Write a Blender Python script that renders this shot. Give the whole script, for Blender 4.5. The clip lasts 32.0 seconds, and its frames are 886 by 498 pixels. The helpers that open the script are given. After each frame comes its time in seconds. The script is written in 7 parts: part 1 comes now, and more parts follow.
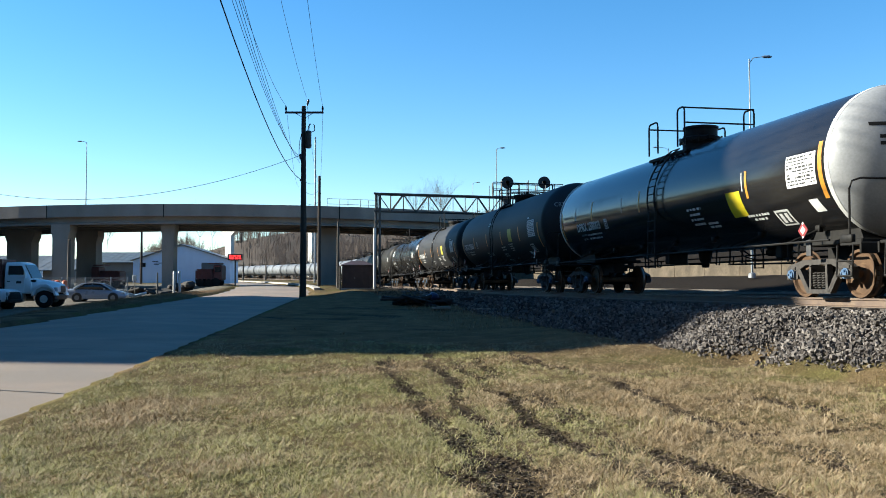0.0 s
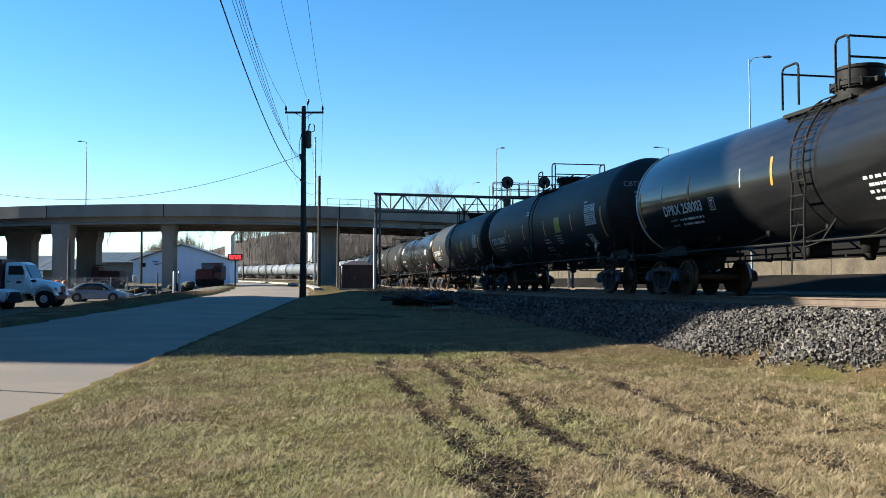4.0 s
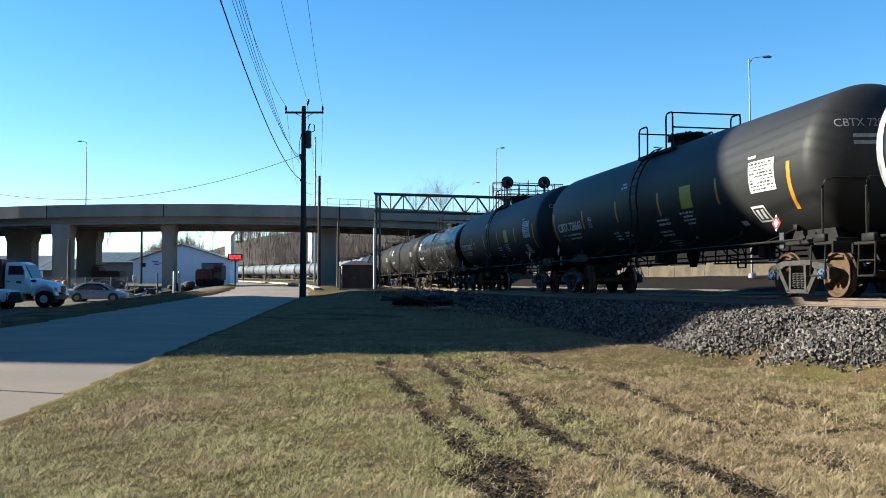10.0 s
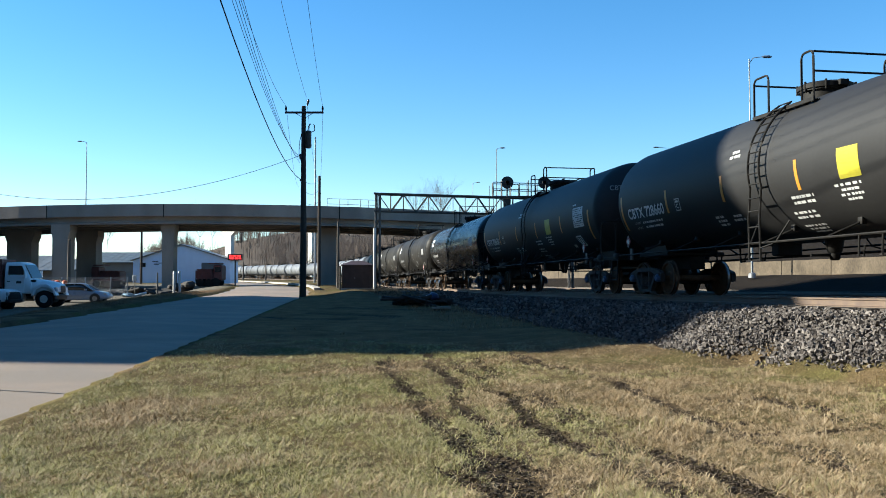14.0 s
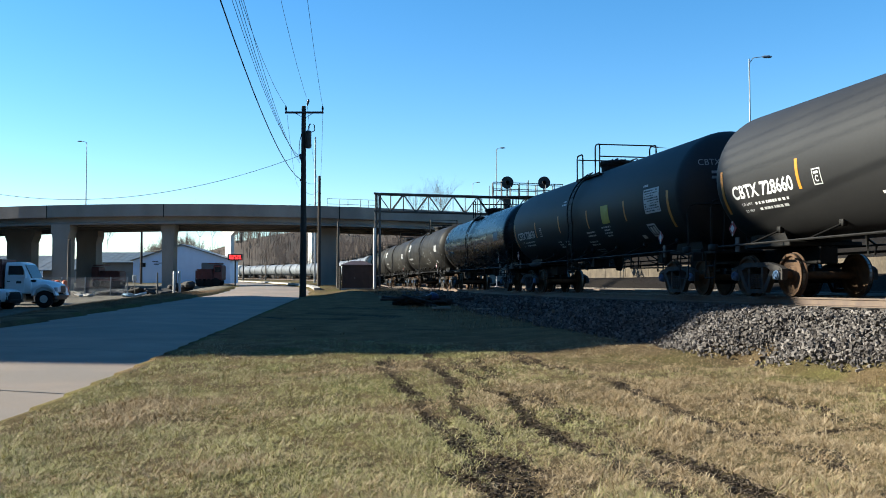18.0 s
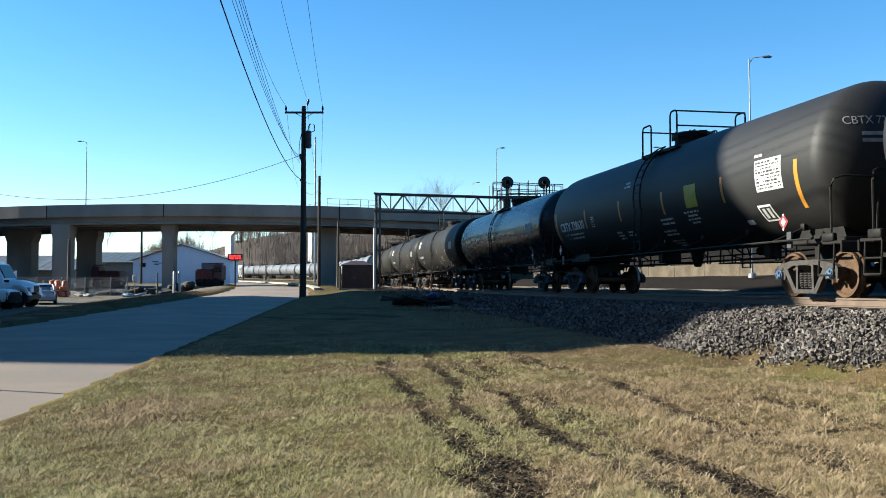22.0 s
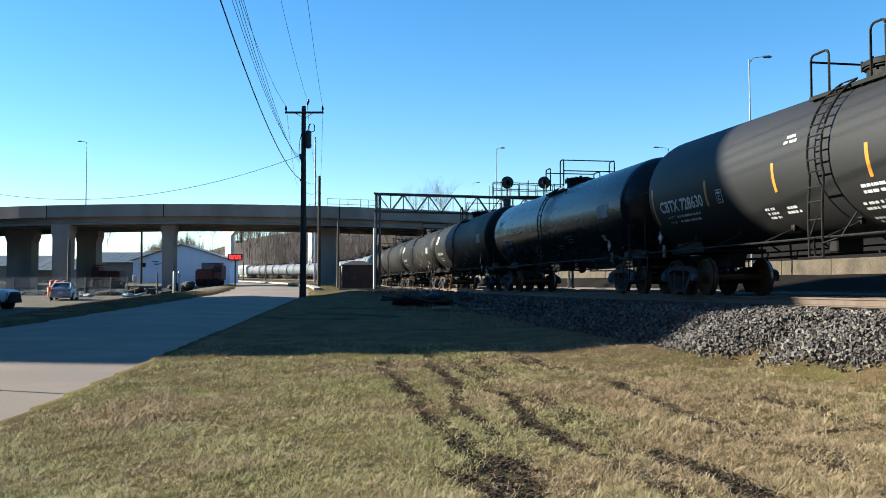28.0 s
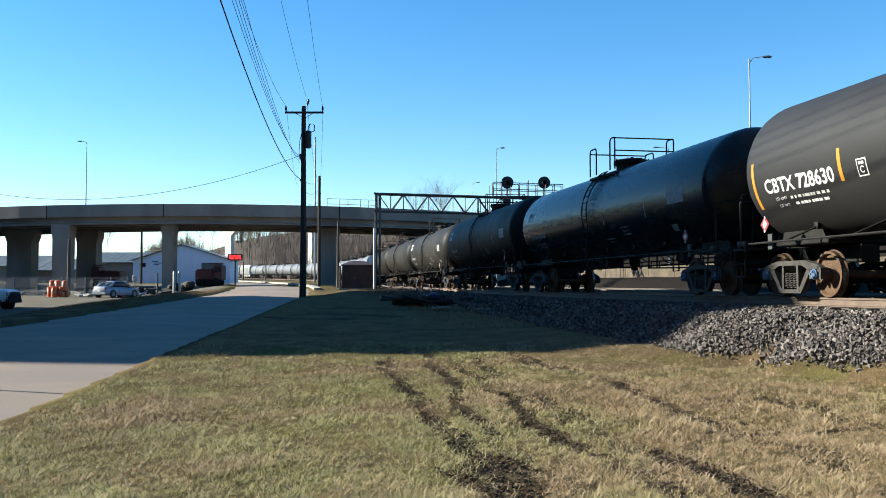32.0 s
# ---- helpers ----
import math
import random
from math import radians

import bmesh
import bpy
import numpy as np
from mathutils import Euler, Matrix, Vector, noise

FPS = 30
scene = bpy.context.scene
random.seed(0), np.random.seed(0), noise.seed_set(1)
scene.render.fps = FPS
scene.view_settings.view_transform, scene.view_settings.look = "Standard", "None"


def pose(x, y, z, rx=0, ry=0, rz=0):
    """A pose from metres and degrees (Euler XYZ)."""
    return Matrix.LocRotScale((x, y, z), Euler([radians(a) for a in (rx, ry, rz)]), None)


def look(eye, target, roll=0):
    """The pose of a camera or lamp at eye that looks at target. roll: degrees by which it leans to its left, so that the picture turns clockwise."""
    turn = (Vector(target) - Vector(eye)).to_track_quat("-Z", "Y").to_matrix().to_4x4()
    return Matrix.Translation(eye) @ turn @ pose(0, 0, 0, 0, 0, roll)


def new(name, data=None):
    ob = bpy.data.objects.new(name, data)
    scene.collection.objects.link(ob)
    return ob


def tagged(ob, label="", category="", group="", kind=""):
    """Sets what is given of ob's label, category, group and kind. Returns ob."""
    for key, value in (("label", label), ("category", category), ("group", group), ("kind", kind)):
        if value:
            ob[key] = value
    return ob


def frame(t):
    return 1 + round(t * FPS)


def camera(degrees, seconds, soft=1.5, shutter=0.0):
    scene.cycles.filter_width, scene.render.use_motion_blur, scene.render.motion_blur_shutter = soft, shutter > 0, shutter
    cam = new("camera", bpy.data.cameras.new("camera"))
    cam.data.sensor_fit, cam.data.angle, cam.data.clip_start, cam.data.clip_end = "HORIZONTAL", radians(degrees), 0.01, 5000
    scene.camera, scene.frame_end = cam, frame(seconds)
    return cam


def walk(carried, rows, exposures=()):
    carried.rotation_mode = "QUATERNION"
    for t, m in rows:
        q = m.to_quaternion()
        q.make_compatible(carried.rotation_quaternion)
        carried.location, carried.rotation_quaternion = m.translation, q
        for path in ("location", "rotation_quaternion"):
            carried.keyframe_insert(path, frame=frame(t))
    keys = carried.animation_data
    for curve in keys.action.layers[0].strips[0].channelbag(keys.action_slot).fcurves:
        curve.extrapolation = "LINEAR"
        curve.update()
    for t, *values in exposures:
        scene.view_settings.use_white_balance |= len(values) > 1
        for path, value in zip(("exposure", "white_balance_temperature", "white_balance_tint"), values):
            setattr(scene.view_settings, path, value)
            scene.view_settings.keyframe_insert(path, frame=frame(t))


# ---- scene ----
# ------------------------------------------------------------------ camera
cam = camera(51.29, 32.0, soft=0.9)
EYE = pose(0, 0, 1.40, 92.364, 0, 0)
walk(cam, [(0.0, EYE), (32.0, EYE)])

# ------------------------------------------------------------------ light
SUN_AZ, SUN_EL = 81.0, 25.0        # degrees left of the view, degrees up
world = bpy.data.worlds.new("world")
scene.world = world
world.use_nodes = True
_nt = world.node_tree
_sky = _nt.nodes.new("ShaderNodeTexSky")
_sky.sky_type = "NISHITA"
_sky.sun_disc = False
_sky.sun_elevation = radians(SUN_EL)
_sky.sun_rotation = radians(-SUN_AZ)
_sky.altitude = 300
_sky.air_density, _sky.dust_density, _sky.ozone_density = 1.0, 0.0, 3.4
_hue = _nt.nodes.new("ShaderNodeHueSaturation")
_hue.inputs["Hue"].default_value = 0.498
_hue.inputs["Saturation"].default_value = 1.28
_nt.links.new(_sky.outputs[0], _hue.inputs["Color"])
_nt.links.new(_hue.outputs[0], _nt.nodes["Background"].inputs[0])
_nt.nodes["Background"].inputs[1].default_value = 0.078
sun = new("sun", bpy.data.lights.new("sun", "SUN"))
sun.data.energy, sun.data.angle, sun.data.color = 5.0, radians(0.55), (1.0, 0.98, 0.85)
_d = Vector((-math.sin(radians(SUN_AZ)) * math.cos(radians(SUN_EL)), math.cos(radians(SUN_AZ)) * math.cos(radians(SUN_EL)), math.sin(radians(SUN_EL))))
sun.matrix_world = look(_d * 60, (0, 0, 0))
scene.view_settings.exposure = 1.53

# ------------------------------------------------------------------ materials


def material(name, base, second=None, rough=0.7, metal=0.0, scale=6.0, fine=60.0, bump=0.1, amount=0.5, coat=0.0, random_tint=0.0, stretch=(1, 1, 1), third=None, third_scale=0.6, vary=0.12):
    """A surface with two scales of variation: broad patches and fine grain, with relief from the grain."""
    m = bpy.data.materials.new(name)
    m.use_nodes = True
    nt = m.node_tree
    n, ln = nt.nodes, nt.links
    b = n["Principled BSDF"]
    tc = n.new("ShaderNodeTexCoord")
    mp = n.new("ShaderNodeMapping")
    mp.inputs["Scale"].default_value = stretch
    ln.new(tc.outputs["Object"], mp.inputs[0])
    big = n.new("ShaderNodeTexNoise")
    big.inputs["Scale"].default_value, big.inputs["Detail"].default_value = scale, 6
    small = n.new("ShaderNodeTexNoise")
    small.inputs["Scale"].default_value, small.inputs["Detail"].default_value = fine, 4
    ln.new(mp.outputs[0], big.inputs[0])
    ln.new(mp.outputs[0], small.inputs[0])
    r1 = n.new("ShaderNodeValToRGB")
    r1.color_ramp.elements[0].position, r1.color_ramp.elements[1].position = 0.35, 0.68
    second = second or tuple(c * 0.65 for c in base)
    r1.color_ramp.elements[0].color, r1.color_ramp.elements[1].color = (*base, 1), (*second, 1)
    ln.new(big.outputs[0], r1.inputs[0])
    col = r1.outputs[0]
    if third:
        wide = n.new("ShaderNodeTexNoise")
        wide.inputs["Scale"].default_value, wide.inputs["Detail"].default_value = third_scale, 4
        ln.new(mp.outputs[0], wide.inputs[0])
        r2 = n.new("ShaderNodeValToRGB")
        r2.color_ramp.elements[0].position, r2.color_ramp.elements[1].position = 0.45, 0.62
        ln.new(wide.outputs[0], r2.inputs[0])
        mx3 = n.new("ShaderNodeMixRGB")
        mx3.inputs[2].default_value = (*third, 1)
        ln.new(r2.outputs[0], mx3.inputs[0])
        ln.new(col, mx3.inputs[1])
        col = mx3.outputs[0]
    mx = n.new("ShaderNodeMixRGB")
    mx.blend_type = "MULTIPLY"
    mx.inputs[0].default_value = amount
    r3 = n.new("ShaderNodeValToRGB")
    r3.color_ramp.elements[0].position, r3.color_ramp.elements[1].position = 0.3, 0.7
    r3.color_ramp.elements[0].color, r3.color_ramp.elements[1].color = (0.35, 0.35, 0.35, 1), (1, 1, 1, 1)
    ln.new(small.outputs[0], r3.inputs[0])
    ln.new(col, mx.inputs[1])
    ln.new(r3.outputs[0], mx.inputs[2])
    col = mx.outputs[0]
    if random_tint:
        oi = n.new("ShaderNodeObjectInfo")
        hs = n.new("ShaderNodeHueSaturation")
        mr = n.new("ShaderNodeMapRange")
        mr.inputs[3].default_value, mr.inputs[4].default_value = 1 - random_tint, 1 + random_tint
        ln.new(oi.outputs["Random"], mr.inputs[0])
        ln.new(mr.outputs[0], hs.inputs["Value"])
        ln.new(col, hs.inputs["Color"])
        col = hs.outputs[0]
    ln.new(col, b.inputs["Base Color"])
    rr = n.new("ShaderNodeMapRange")
    rr.inputs[3].default_value, rr.inputs[4].default_value = max(rough - vary, 0.03), min(rough + vary, 1)
    ln.new(big.outputs[0], rr.inputs[0])
    ln.new(rr.outputs[0], b.inputs["Roughness"])
    b.inputs["Metallic"].default_value = metal
    b.inputs["Coat Weight"].default_value = coat
    b.inputs["Coat Roughness"].default_value = 0.12
    if bump:
        bp = n.new("ShaderNodeBump")
        bp.inputs["Strength"].default_value, bp.inputs["Distance"].default_value = bump, 0.02
        ln.new(small.outputs[0], bp.inputs["Height"])
        ln.new(bp.outputs[0], b.inputs["Normal"])
    return m


def glow(name, color, strength):
    m = bpy.data.materials.new(name)
    m.use_nodes = True
    b = m.node_tree.nodes["Principled BSDF"]
    b.inputs["Base Color"].default_value = (*color, 1)
    b.inputs["Emission Color"].default_value = (*color, 1)
    b.inputs["Emission Strength"].default_value = strength
    return m


def window_glass(name, tint):
    m = bpy.data.materials.new(name)
    m.use_nodes = True
    b = m.node_tree.nodes["Principled BSDF"]
    b.inputs["Base Color"].default_value = (*tint, 1)
    b.inputs["Roughness"].default_value = 0.05
    b.inputs["Specular IOR Level"].default_value = 0.7
    return m


def island_material(name, colors, rough=0.9, bump=0.0):
    """Each loose piece of a mesh takes its own tone."""
    m = bpy.data.materials.new(name)
    m.use_nodes = True
    nt = m.node_tree
    b = nt.nodes["Principled BSDF"]
    g = nt.nodes.new("ShaderNodeNewGeometry")
    r = nt.nodes.new("ShaderNodeValToRGB")
    e = r.color_ramp.elements
    while len(e) < len(colors):
        e.new(0.5)
    for i, c in enumerate(colors):
        e[i].position = i / (len(colors) - 1)
        e[i].color = (*c, 1)
    nt.links.new(g.outputs["Random Per Island"], r.inputs[0])
    nt.links.new(r.outputs[0], b.inputs["Base Color"])
    b.inputs["Roughness"].default_value = rough
    b.inputs["Specular IOR Level"].default_value = 0.25
    return m


M_TANK = material("black_tank_paint", (0.00975, 0.00975, 0.0105), (0.01425, 0.0135, 0.0135), rough=0.27, coat=0.0, scale=1.3, fine=14, bump=0.01, amount=0.35, third=(0.0195, 0.018, 0.0165), third_scale=0.45, stretch=(0.6, 1, 1.6), random_tint=0.12, vary=0.04)
M_TANKGLOSS = material("glossy_black_tank_paint", (0.00975, 0.00975, 0.0105), (0.01425, 0.0135, 0.0135), rough=0.17, coat=0.0, scale=1.3, fine=14, bump=0.01, amount=0.35, third=(0.0195, 0.018, 0.0165), third_scale=0.45, stretch=(0.6, 1, 1.6), random_tint=0.12, vary=0.03)
M_TANKMATT = material("matt_black_tank_paint", (0.0155, 0.015, 0.015), (0.0175, 0.017, 0.017), rough=0.58, scale=0.8, fine=14, bump=0.004, amount=0.25, third=(0.019, 0.0184, 0.018), third_scale=0.4, stretch=(0.8, 1, 1), random_tint=0.08, vary=0.03)
M_TANKDULL = material("dull_dusty_tank_paint", (0.0202, 0.0185, 0.0166), (0.0137, 0.0129, 0.0121), rough=0.55, scale=1.0, fine=12, bump=0.02, amount=0.35, third=(0.0282, 0.0254, 0.0214), third_scale=0.4, stretch=(1.6, 1, 0.5), random_tint=0.15)
M_TANKDUSTY = material("pale_dusty_tank_paint", (0.187, 0.1925, 0.2035), (0.0935, 0.09625, 0.099), rough=0.5, scale=1.0, fine=14, amount=0.3, random_tint=0.15)
for _m, _level in ((M_TANK, 0.2), (M_TANKGLOSS, 0.5), (M_TANKMATT, 0.3), (M_TANKDULL, 0.12), (M_TANKDUSTY, 0.28)):
    _m.node_tree.nodes["Principled BSDF"].inputs["Specular IOR Level"].default_value = _level
M_WHITE = material("white_paint", (0.576, 0.576, 0.56), (0.48, 0.48, 0.456), rough=0.45, scale=2, fine=30, amount=0.2, bump=0.02)
M_ENDPAINT = material("grey_white_end_paint", (0.288, 0.2952, 0.3024), (0.2376, 0.2412, 0.2448), rough=0.5, scale=1.4, fine=20, amount=0.25, bump=0.02)
M_HOPPERPIER = material("off_white_hopper_and_sunlit_pier", (0.504, 0.4968, 0.4608), (0.396, 0.3816, 0.3456), rough=0.6, scale=1.5, fine=20, amount=0.25)
M_STENCIL = material("white_stencil_paint", (0.595, 0.595, 0.578), (0.51, 0.51, 0.493), rough=0.6, scale=10, fine=60, amount=0.25, bump=0)
M_STENCILGREY = material("worn_stencil_paint", (0.2736, 0.2736, 0.2664), (0.18, 0.18, 0.18), rough=0.6, scale=8, fine=50, amount=0.3, bump=0)
M_ORANGE = material("orange_reflective_tape", (0.527, 0.2295, 0.02975), (0.442, 0.187, 0.0255), rough=0.4, scale=8, fine=80, amount=0.2, bump=0)
M_YELLOW = material("yellow_placard", (0.7225, 0.578, 0.017), (0.6375, 0.51, 0.017), rough=0.5, scale=6, fine=40, amount=0.15, bump=0)
# dimmer copy of the yellow, shade put into the colour, for the CBTX cars
M_YELLOWSHADE = material("shaded_yellow_placard", (0.42, 0.37, 0.03), (0.36, 0.32, 0.03), rough=0.5, scale=6, fine=40, amount=0.15, bump=0)
M_RED = material("red_placard", (0.2448, 0.0216, 0.0252), (0.2016, 0.0216, 0.0216), rough=0.5, scale=6, fine=40, amount=0.15, bump=0)
M_IRON = material("black_grimy_iron", (0.01152, 0.0108, 0.01008), (0.0216, 0.01944, 0.01728), rough=0.65, scale=5, fine=50, bump=0.15, amount=0.5)
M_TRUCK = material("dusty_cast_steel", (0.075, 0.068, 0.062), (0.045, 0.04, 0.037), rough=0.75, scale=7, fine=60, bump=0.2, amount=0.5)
M_WHEEL = material("rusty_wheel_steel", (0.085, 0.05, 0.03), (0.13, 0.078, 0.045), rough=0.8, scale=7, fine=60, bump=0.15, amount=0.5)
M_TREAD = material("bright_worn_steel", (0.288, 0.272, 0.256), (0.224, 0.208, 0.192), rough=0.35, metal=1.0, scale=8, fine=50, bump=0.02, amount=0.3)
M_CAP = material("blue_bearing_cap", (0.054, 0.114, 0.216), (0.096, 0.144, 0.216), rough=0.5, scale=12, fine=60, amount=0.4)
M_RAIL = material("rusty_rail", (0.108, 0.072, 0.054), (0.1584, 0.108, 0.072), rough=0.7, scale=5, fine=70, bump=0.1, amount=0.4)
M_TIE = material("weathered_timber_tie", (0.072, 0.0576, 0.0468), (0.1152, 0.0972, 0.0792), rough=0.9, scale=4, fine=50, bump=0.4, amount=0.6, stretch=(1, 6, 6), random_tint=0.25)
M_CONC = material("weathered_concrete", (0.331, 0.278, 0.231), (0.267, 0.222, 0.18), rough=0.85, scale=0.5, fine=22, bump=0.15, amount=0.35, third=(0.221, 0.183, 0.154), third_scale=0.17, stretch=(1, 1, 0.5))
M_CONCW = material("pale_kerb_concrete", (0.36, 0.327, 0.288), (0.288, 0.259, 0.221), rough=0.85, scale=1.2, fine=25, bump=0.15, amount=0.35)
M_WOODPOLE = material("dark_creosoted_wood", (0.0396, 0.0288, 0.0216), (0.0612, 0.04536, 0.03456), rough=0.9, scale=3, fine=40, bump=0.4, amount=0.5, stretch=(4, 4, 0.35))
M_WOODPOST = material("weathered_grey_wood", (0.103, 0.0864, 0.0702), (0.0702, 0.0594, 0.0486), rough=0.9, scale=4, fine=50, bump=0.3, stretch=(3, 3, 0.5))
M_STEEL = material("galvanised_steel", (0.3024, 0.3096, 0.3168), (0.2448, 0.252, 0.2592), rough=0.45, metal=0.6, scale=5, fine=50, amount=0.25, bump=0.03)
M_DARKSTEEL = material("dark_painted_steel", (0.036, 0.036, 0.0396), (0.054, 0.05184, 0.0504), rough=0.55, scale=5, fine=50, amount=0.3, bump=0.05)
M_GANTRY = material("old_grey_steel", (0.0888, 0.086, 0.0832), (0.0554, 0.0526, 0.0498), rough=0.6, metal=0.2, scale=3, fine=40, amount=0.4, bump=0.08)
M_WIRE = material("black_cable", (0.02, 0.02, 0.02), (0.03, 0.03, 0.03), rough=0.5, bump=0)
M_CERAMIC = material("brown_insulator", (0.036, 0.0216, 0.018), (0.0576, 0.036, 0.0288), rough=0.2, bump=0)
M_SHED = material("brown_painted_steel_sheet", (0.054, 0.0288, 0.02448), (0.036, 0.02016, 0.01728), rough=0.6, scale=2, fine=40, amount=0.3, bump=0.06)
M_SIDING = material("pale_blue_grey_metal_siding", (0.66, 0.74, 0.86), (0.6, 0.68, 0.8), rough=0.55, scale=0.8, fine=20, amount=0.2, bump=0.03)
M_ROOF = material("grey_metal_roof", (0.1296, 0.1368, 0.1368), (0.0936, 0.1008, 0.1008), rough=0.5, scale=1, fine=20, amount=0.3, bump=0.05)
M_ROOFBLUE = material("blue_grey_metal_roof", (0.108, 0.1296, 0.1368), (0.0792, 0.0936, 0.1008), rough=0.5, scale=1, fine=20, amount=0.3, bump=0.05)
M_TRUCKRED = material("dull_red_paint", (0.15, 0.035, 0.028), (0.1, 0.028, 0.022), rough=0.6, scale=2, fine=30, amount=0.4)
M_BARREL = material("orange_plastic", (0.54, 0.1152, 0.0288), (0.468, 0.0936, 0.0216), rough=0.5, scale=3, fine=30, amount=0.2, bump=0.02)
M_SILVER = material("silver_car_paint", (0.248, 0.282, 0.339), (0.232, 0.265, 0.323), rough=0.3, metal=0.1, scale=3, fine=30, amount=0.1, bump=0, coat=0.6)
M_CARWHITE = material("white_vehicle_paint", (0.826, 0.845, 0.864), (0.787, 0.806, 0.826), rough=0.35, scale=2, fine=30, amount=0.1, bump=0, coat=0.5)
M_RUBBER = material("black_rubber", (0.0126, 0.0126, 0.0126), (0.021, 0.0203, 0.0189), rough=0.85, scale=6, fine=50, amount=0.3, bump=0.1)
M_PLASTIC = material("black_plastic", (0.0144, 0.0144, 0.01512), (0.02016, 0.02016, 0.02016), rough=0.55, scale=6, fine=50, amount=0.2, bump=0.02)
M_CHROME = material("chrome", (0.504, 0.504, 0.5184), (0.432, 0.432, 0.4464), rough=0.15, metal=1.0, bump=0, amount=0.1)
M_GLASS = window_glass("dark_window_glass", (0.0144, 0.018, 0.0216))
M_TAIL = material("red_lamp_lens", (0.324, 0.0144, 0.0144), (0.288, 0.0144, 0.0144), rough=0.2, bump=0)
M_HEAD = material("clear_lamp_lens", (0.432, 0.4464, 0.468), (0.36, 0.3744, 0.396), rough=0.15, bump=0)
M_LED = glow("red_display_diodes", (1.0, 0.03, 0.03), 1.1)
M_TARP = material("blue_tarpaulin", (0.0151, 0.0353, 0.101), (0.0227, 0.0454, 0.131), rough=0.45, scale=3, fine=30, amount=0.3, bump=0.1)
M_TARPPALE = material("pale_blue_tarpaulin", (0.2592, 0.3744, 0.4464), (0.216, 0.3168, 0.3888), rough=0.55, scale=3, fine=30, amount=0.3, bump=0.1)
M_DEBRIS = material("dark_wet_timber", (0.0252, 0.0216, 0.01872), (0.0396, 0.0324, 0.02736), rough=0.9, scale=3, fine=40, bump=0.3)
M_PALETIMBER = material("pale_sawn_timber", (0.288, 0.2376, 0.18), (0.2376, 0.1944, 0.144), rough=0.85, scale=3, fine=40, bump=0.2)
M_BANKTAN = material("tan_bank_stand_in", (0.125, 0.094, 0.06), (0.065, 0.048, 0.03), rough=0.95, scale=0.9, fine=9, bump=0.3, amount=0.7)
M_BRICKB = material("brown_block_wall", (0.216, 0.1872, 0.1584), (0.1728, 0.1512, 0.1296), rough=0.9, scale=0.5, fine=12, amount=0.3)
M_STONE = island_material("grey_ballast_stone", [(0.0199, 0.0173, 0.0163), (0.0798, 0.069, 0.0637), (0.152, 0.134, 0.122), (0.0399, 0.0323, 0.0274), (0.104, 0.0901, 0.0815), (0.223, 0.197, 0.178), (0.0479, 0.0413, 0.037)])
M_GRASS = island_material("dry_lawn_blades", [(0.33, 0.232, 0.128), (0.38, 0.282, 0.17), (0.26, 0.185, 0.095), (0.45, 0.356, 0.235), (0.28, 0.19, 0.1), (0.2, 0.145, 0.074), (0.35, 0.257, 0.147)], rough=0.85)
M_GRASSGREEN = island_material("green_tuft_blades", [(0.235, 0.226, 0.082), (0.3, 0.278, 0.115), (0.37, 0.318, 0.16), (0.265, 0.246, 0.095), (0.2, 0.19, 0.074), (0.42, 0.355, 0.22)], rough=0.85)
M_CLOD = island_material("dark_damp_soil", [(0.036, 0.026, 0.018), (0.062, 0.045, 0.031), (0.095, 0.07, 0.048), (0.15, 0.112, 0.078)], rough=0.95)
M_STRAW = island_material("pale_straw_blades", [(0.446, 0.354, 0.228), (0.36, 0.272, 0.161), (0.49, 0.408, 0.281)], rough=0.8)
M_WEED = island_material("dead_weed_stems", [(0.19, 0.145, 0.09), (0.26, 0.2, 0.12), (0.12, 0.09, 0.055)], rough=0.9)
M_BARK = island_material("bare_winter_branches", [(0.0792, 0.0578, 0.0469), (0.122, 0.0919, 0.0737), (0.158, 0.122, 0.1), (0.101, 0.068, 0.0502)], rough=0.95)
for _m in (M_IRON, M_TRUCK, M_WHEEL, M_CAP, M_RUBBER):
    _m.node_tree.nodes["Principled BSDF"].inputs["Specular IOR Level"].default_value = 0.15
# ------------------------------------------------------------------ mesh building


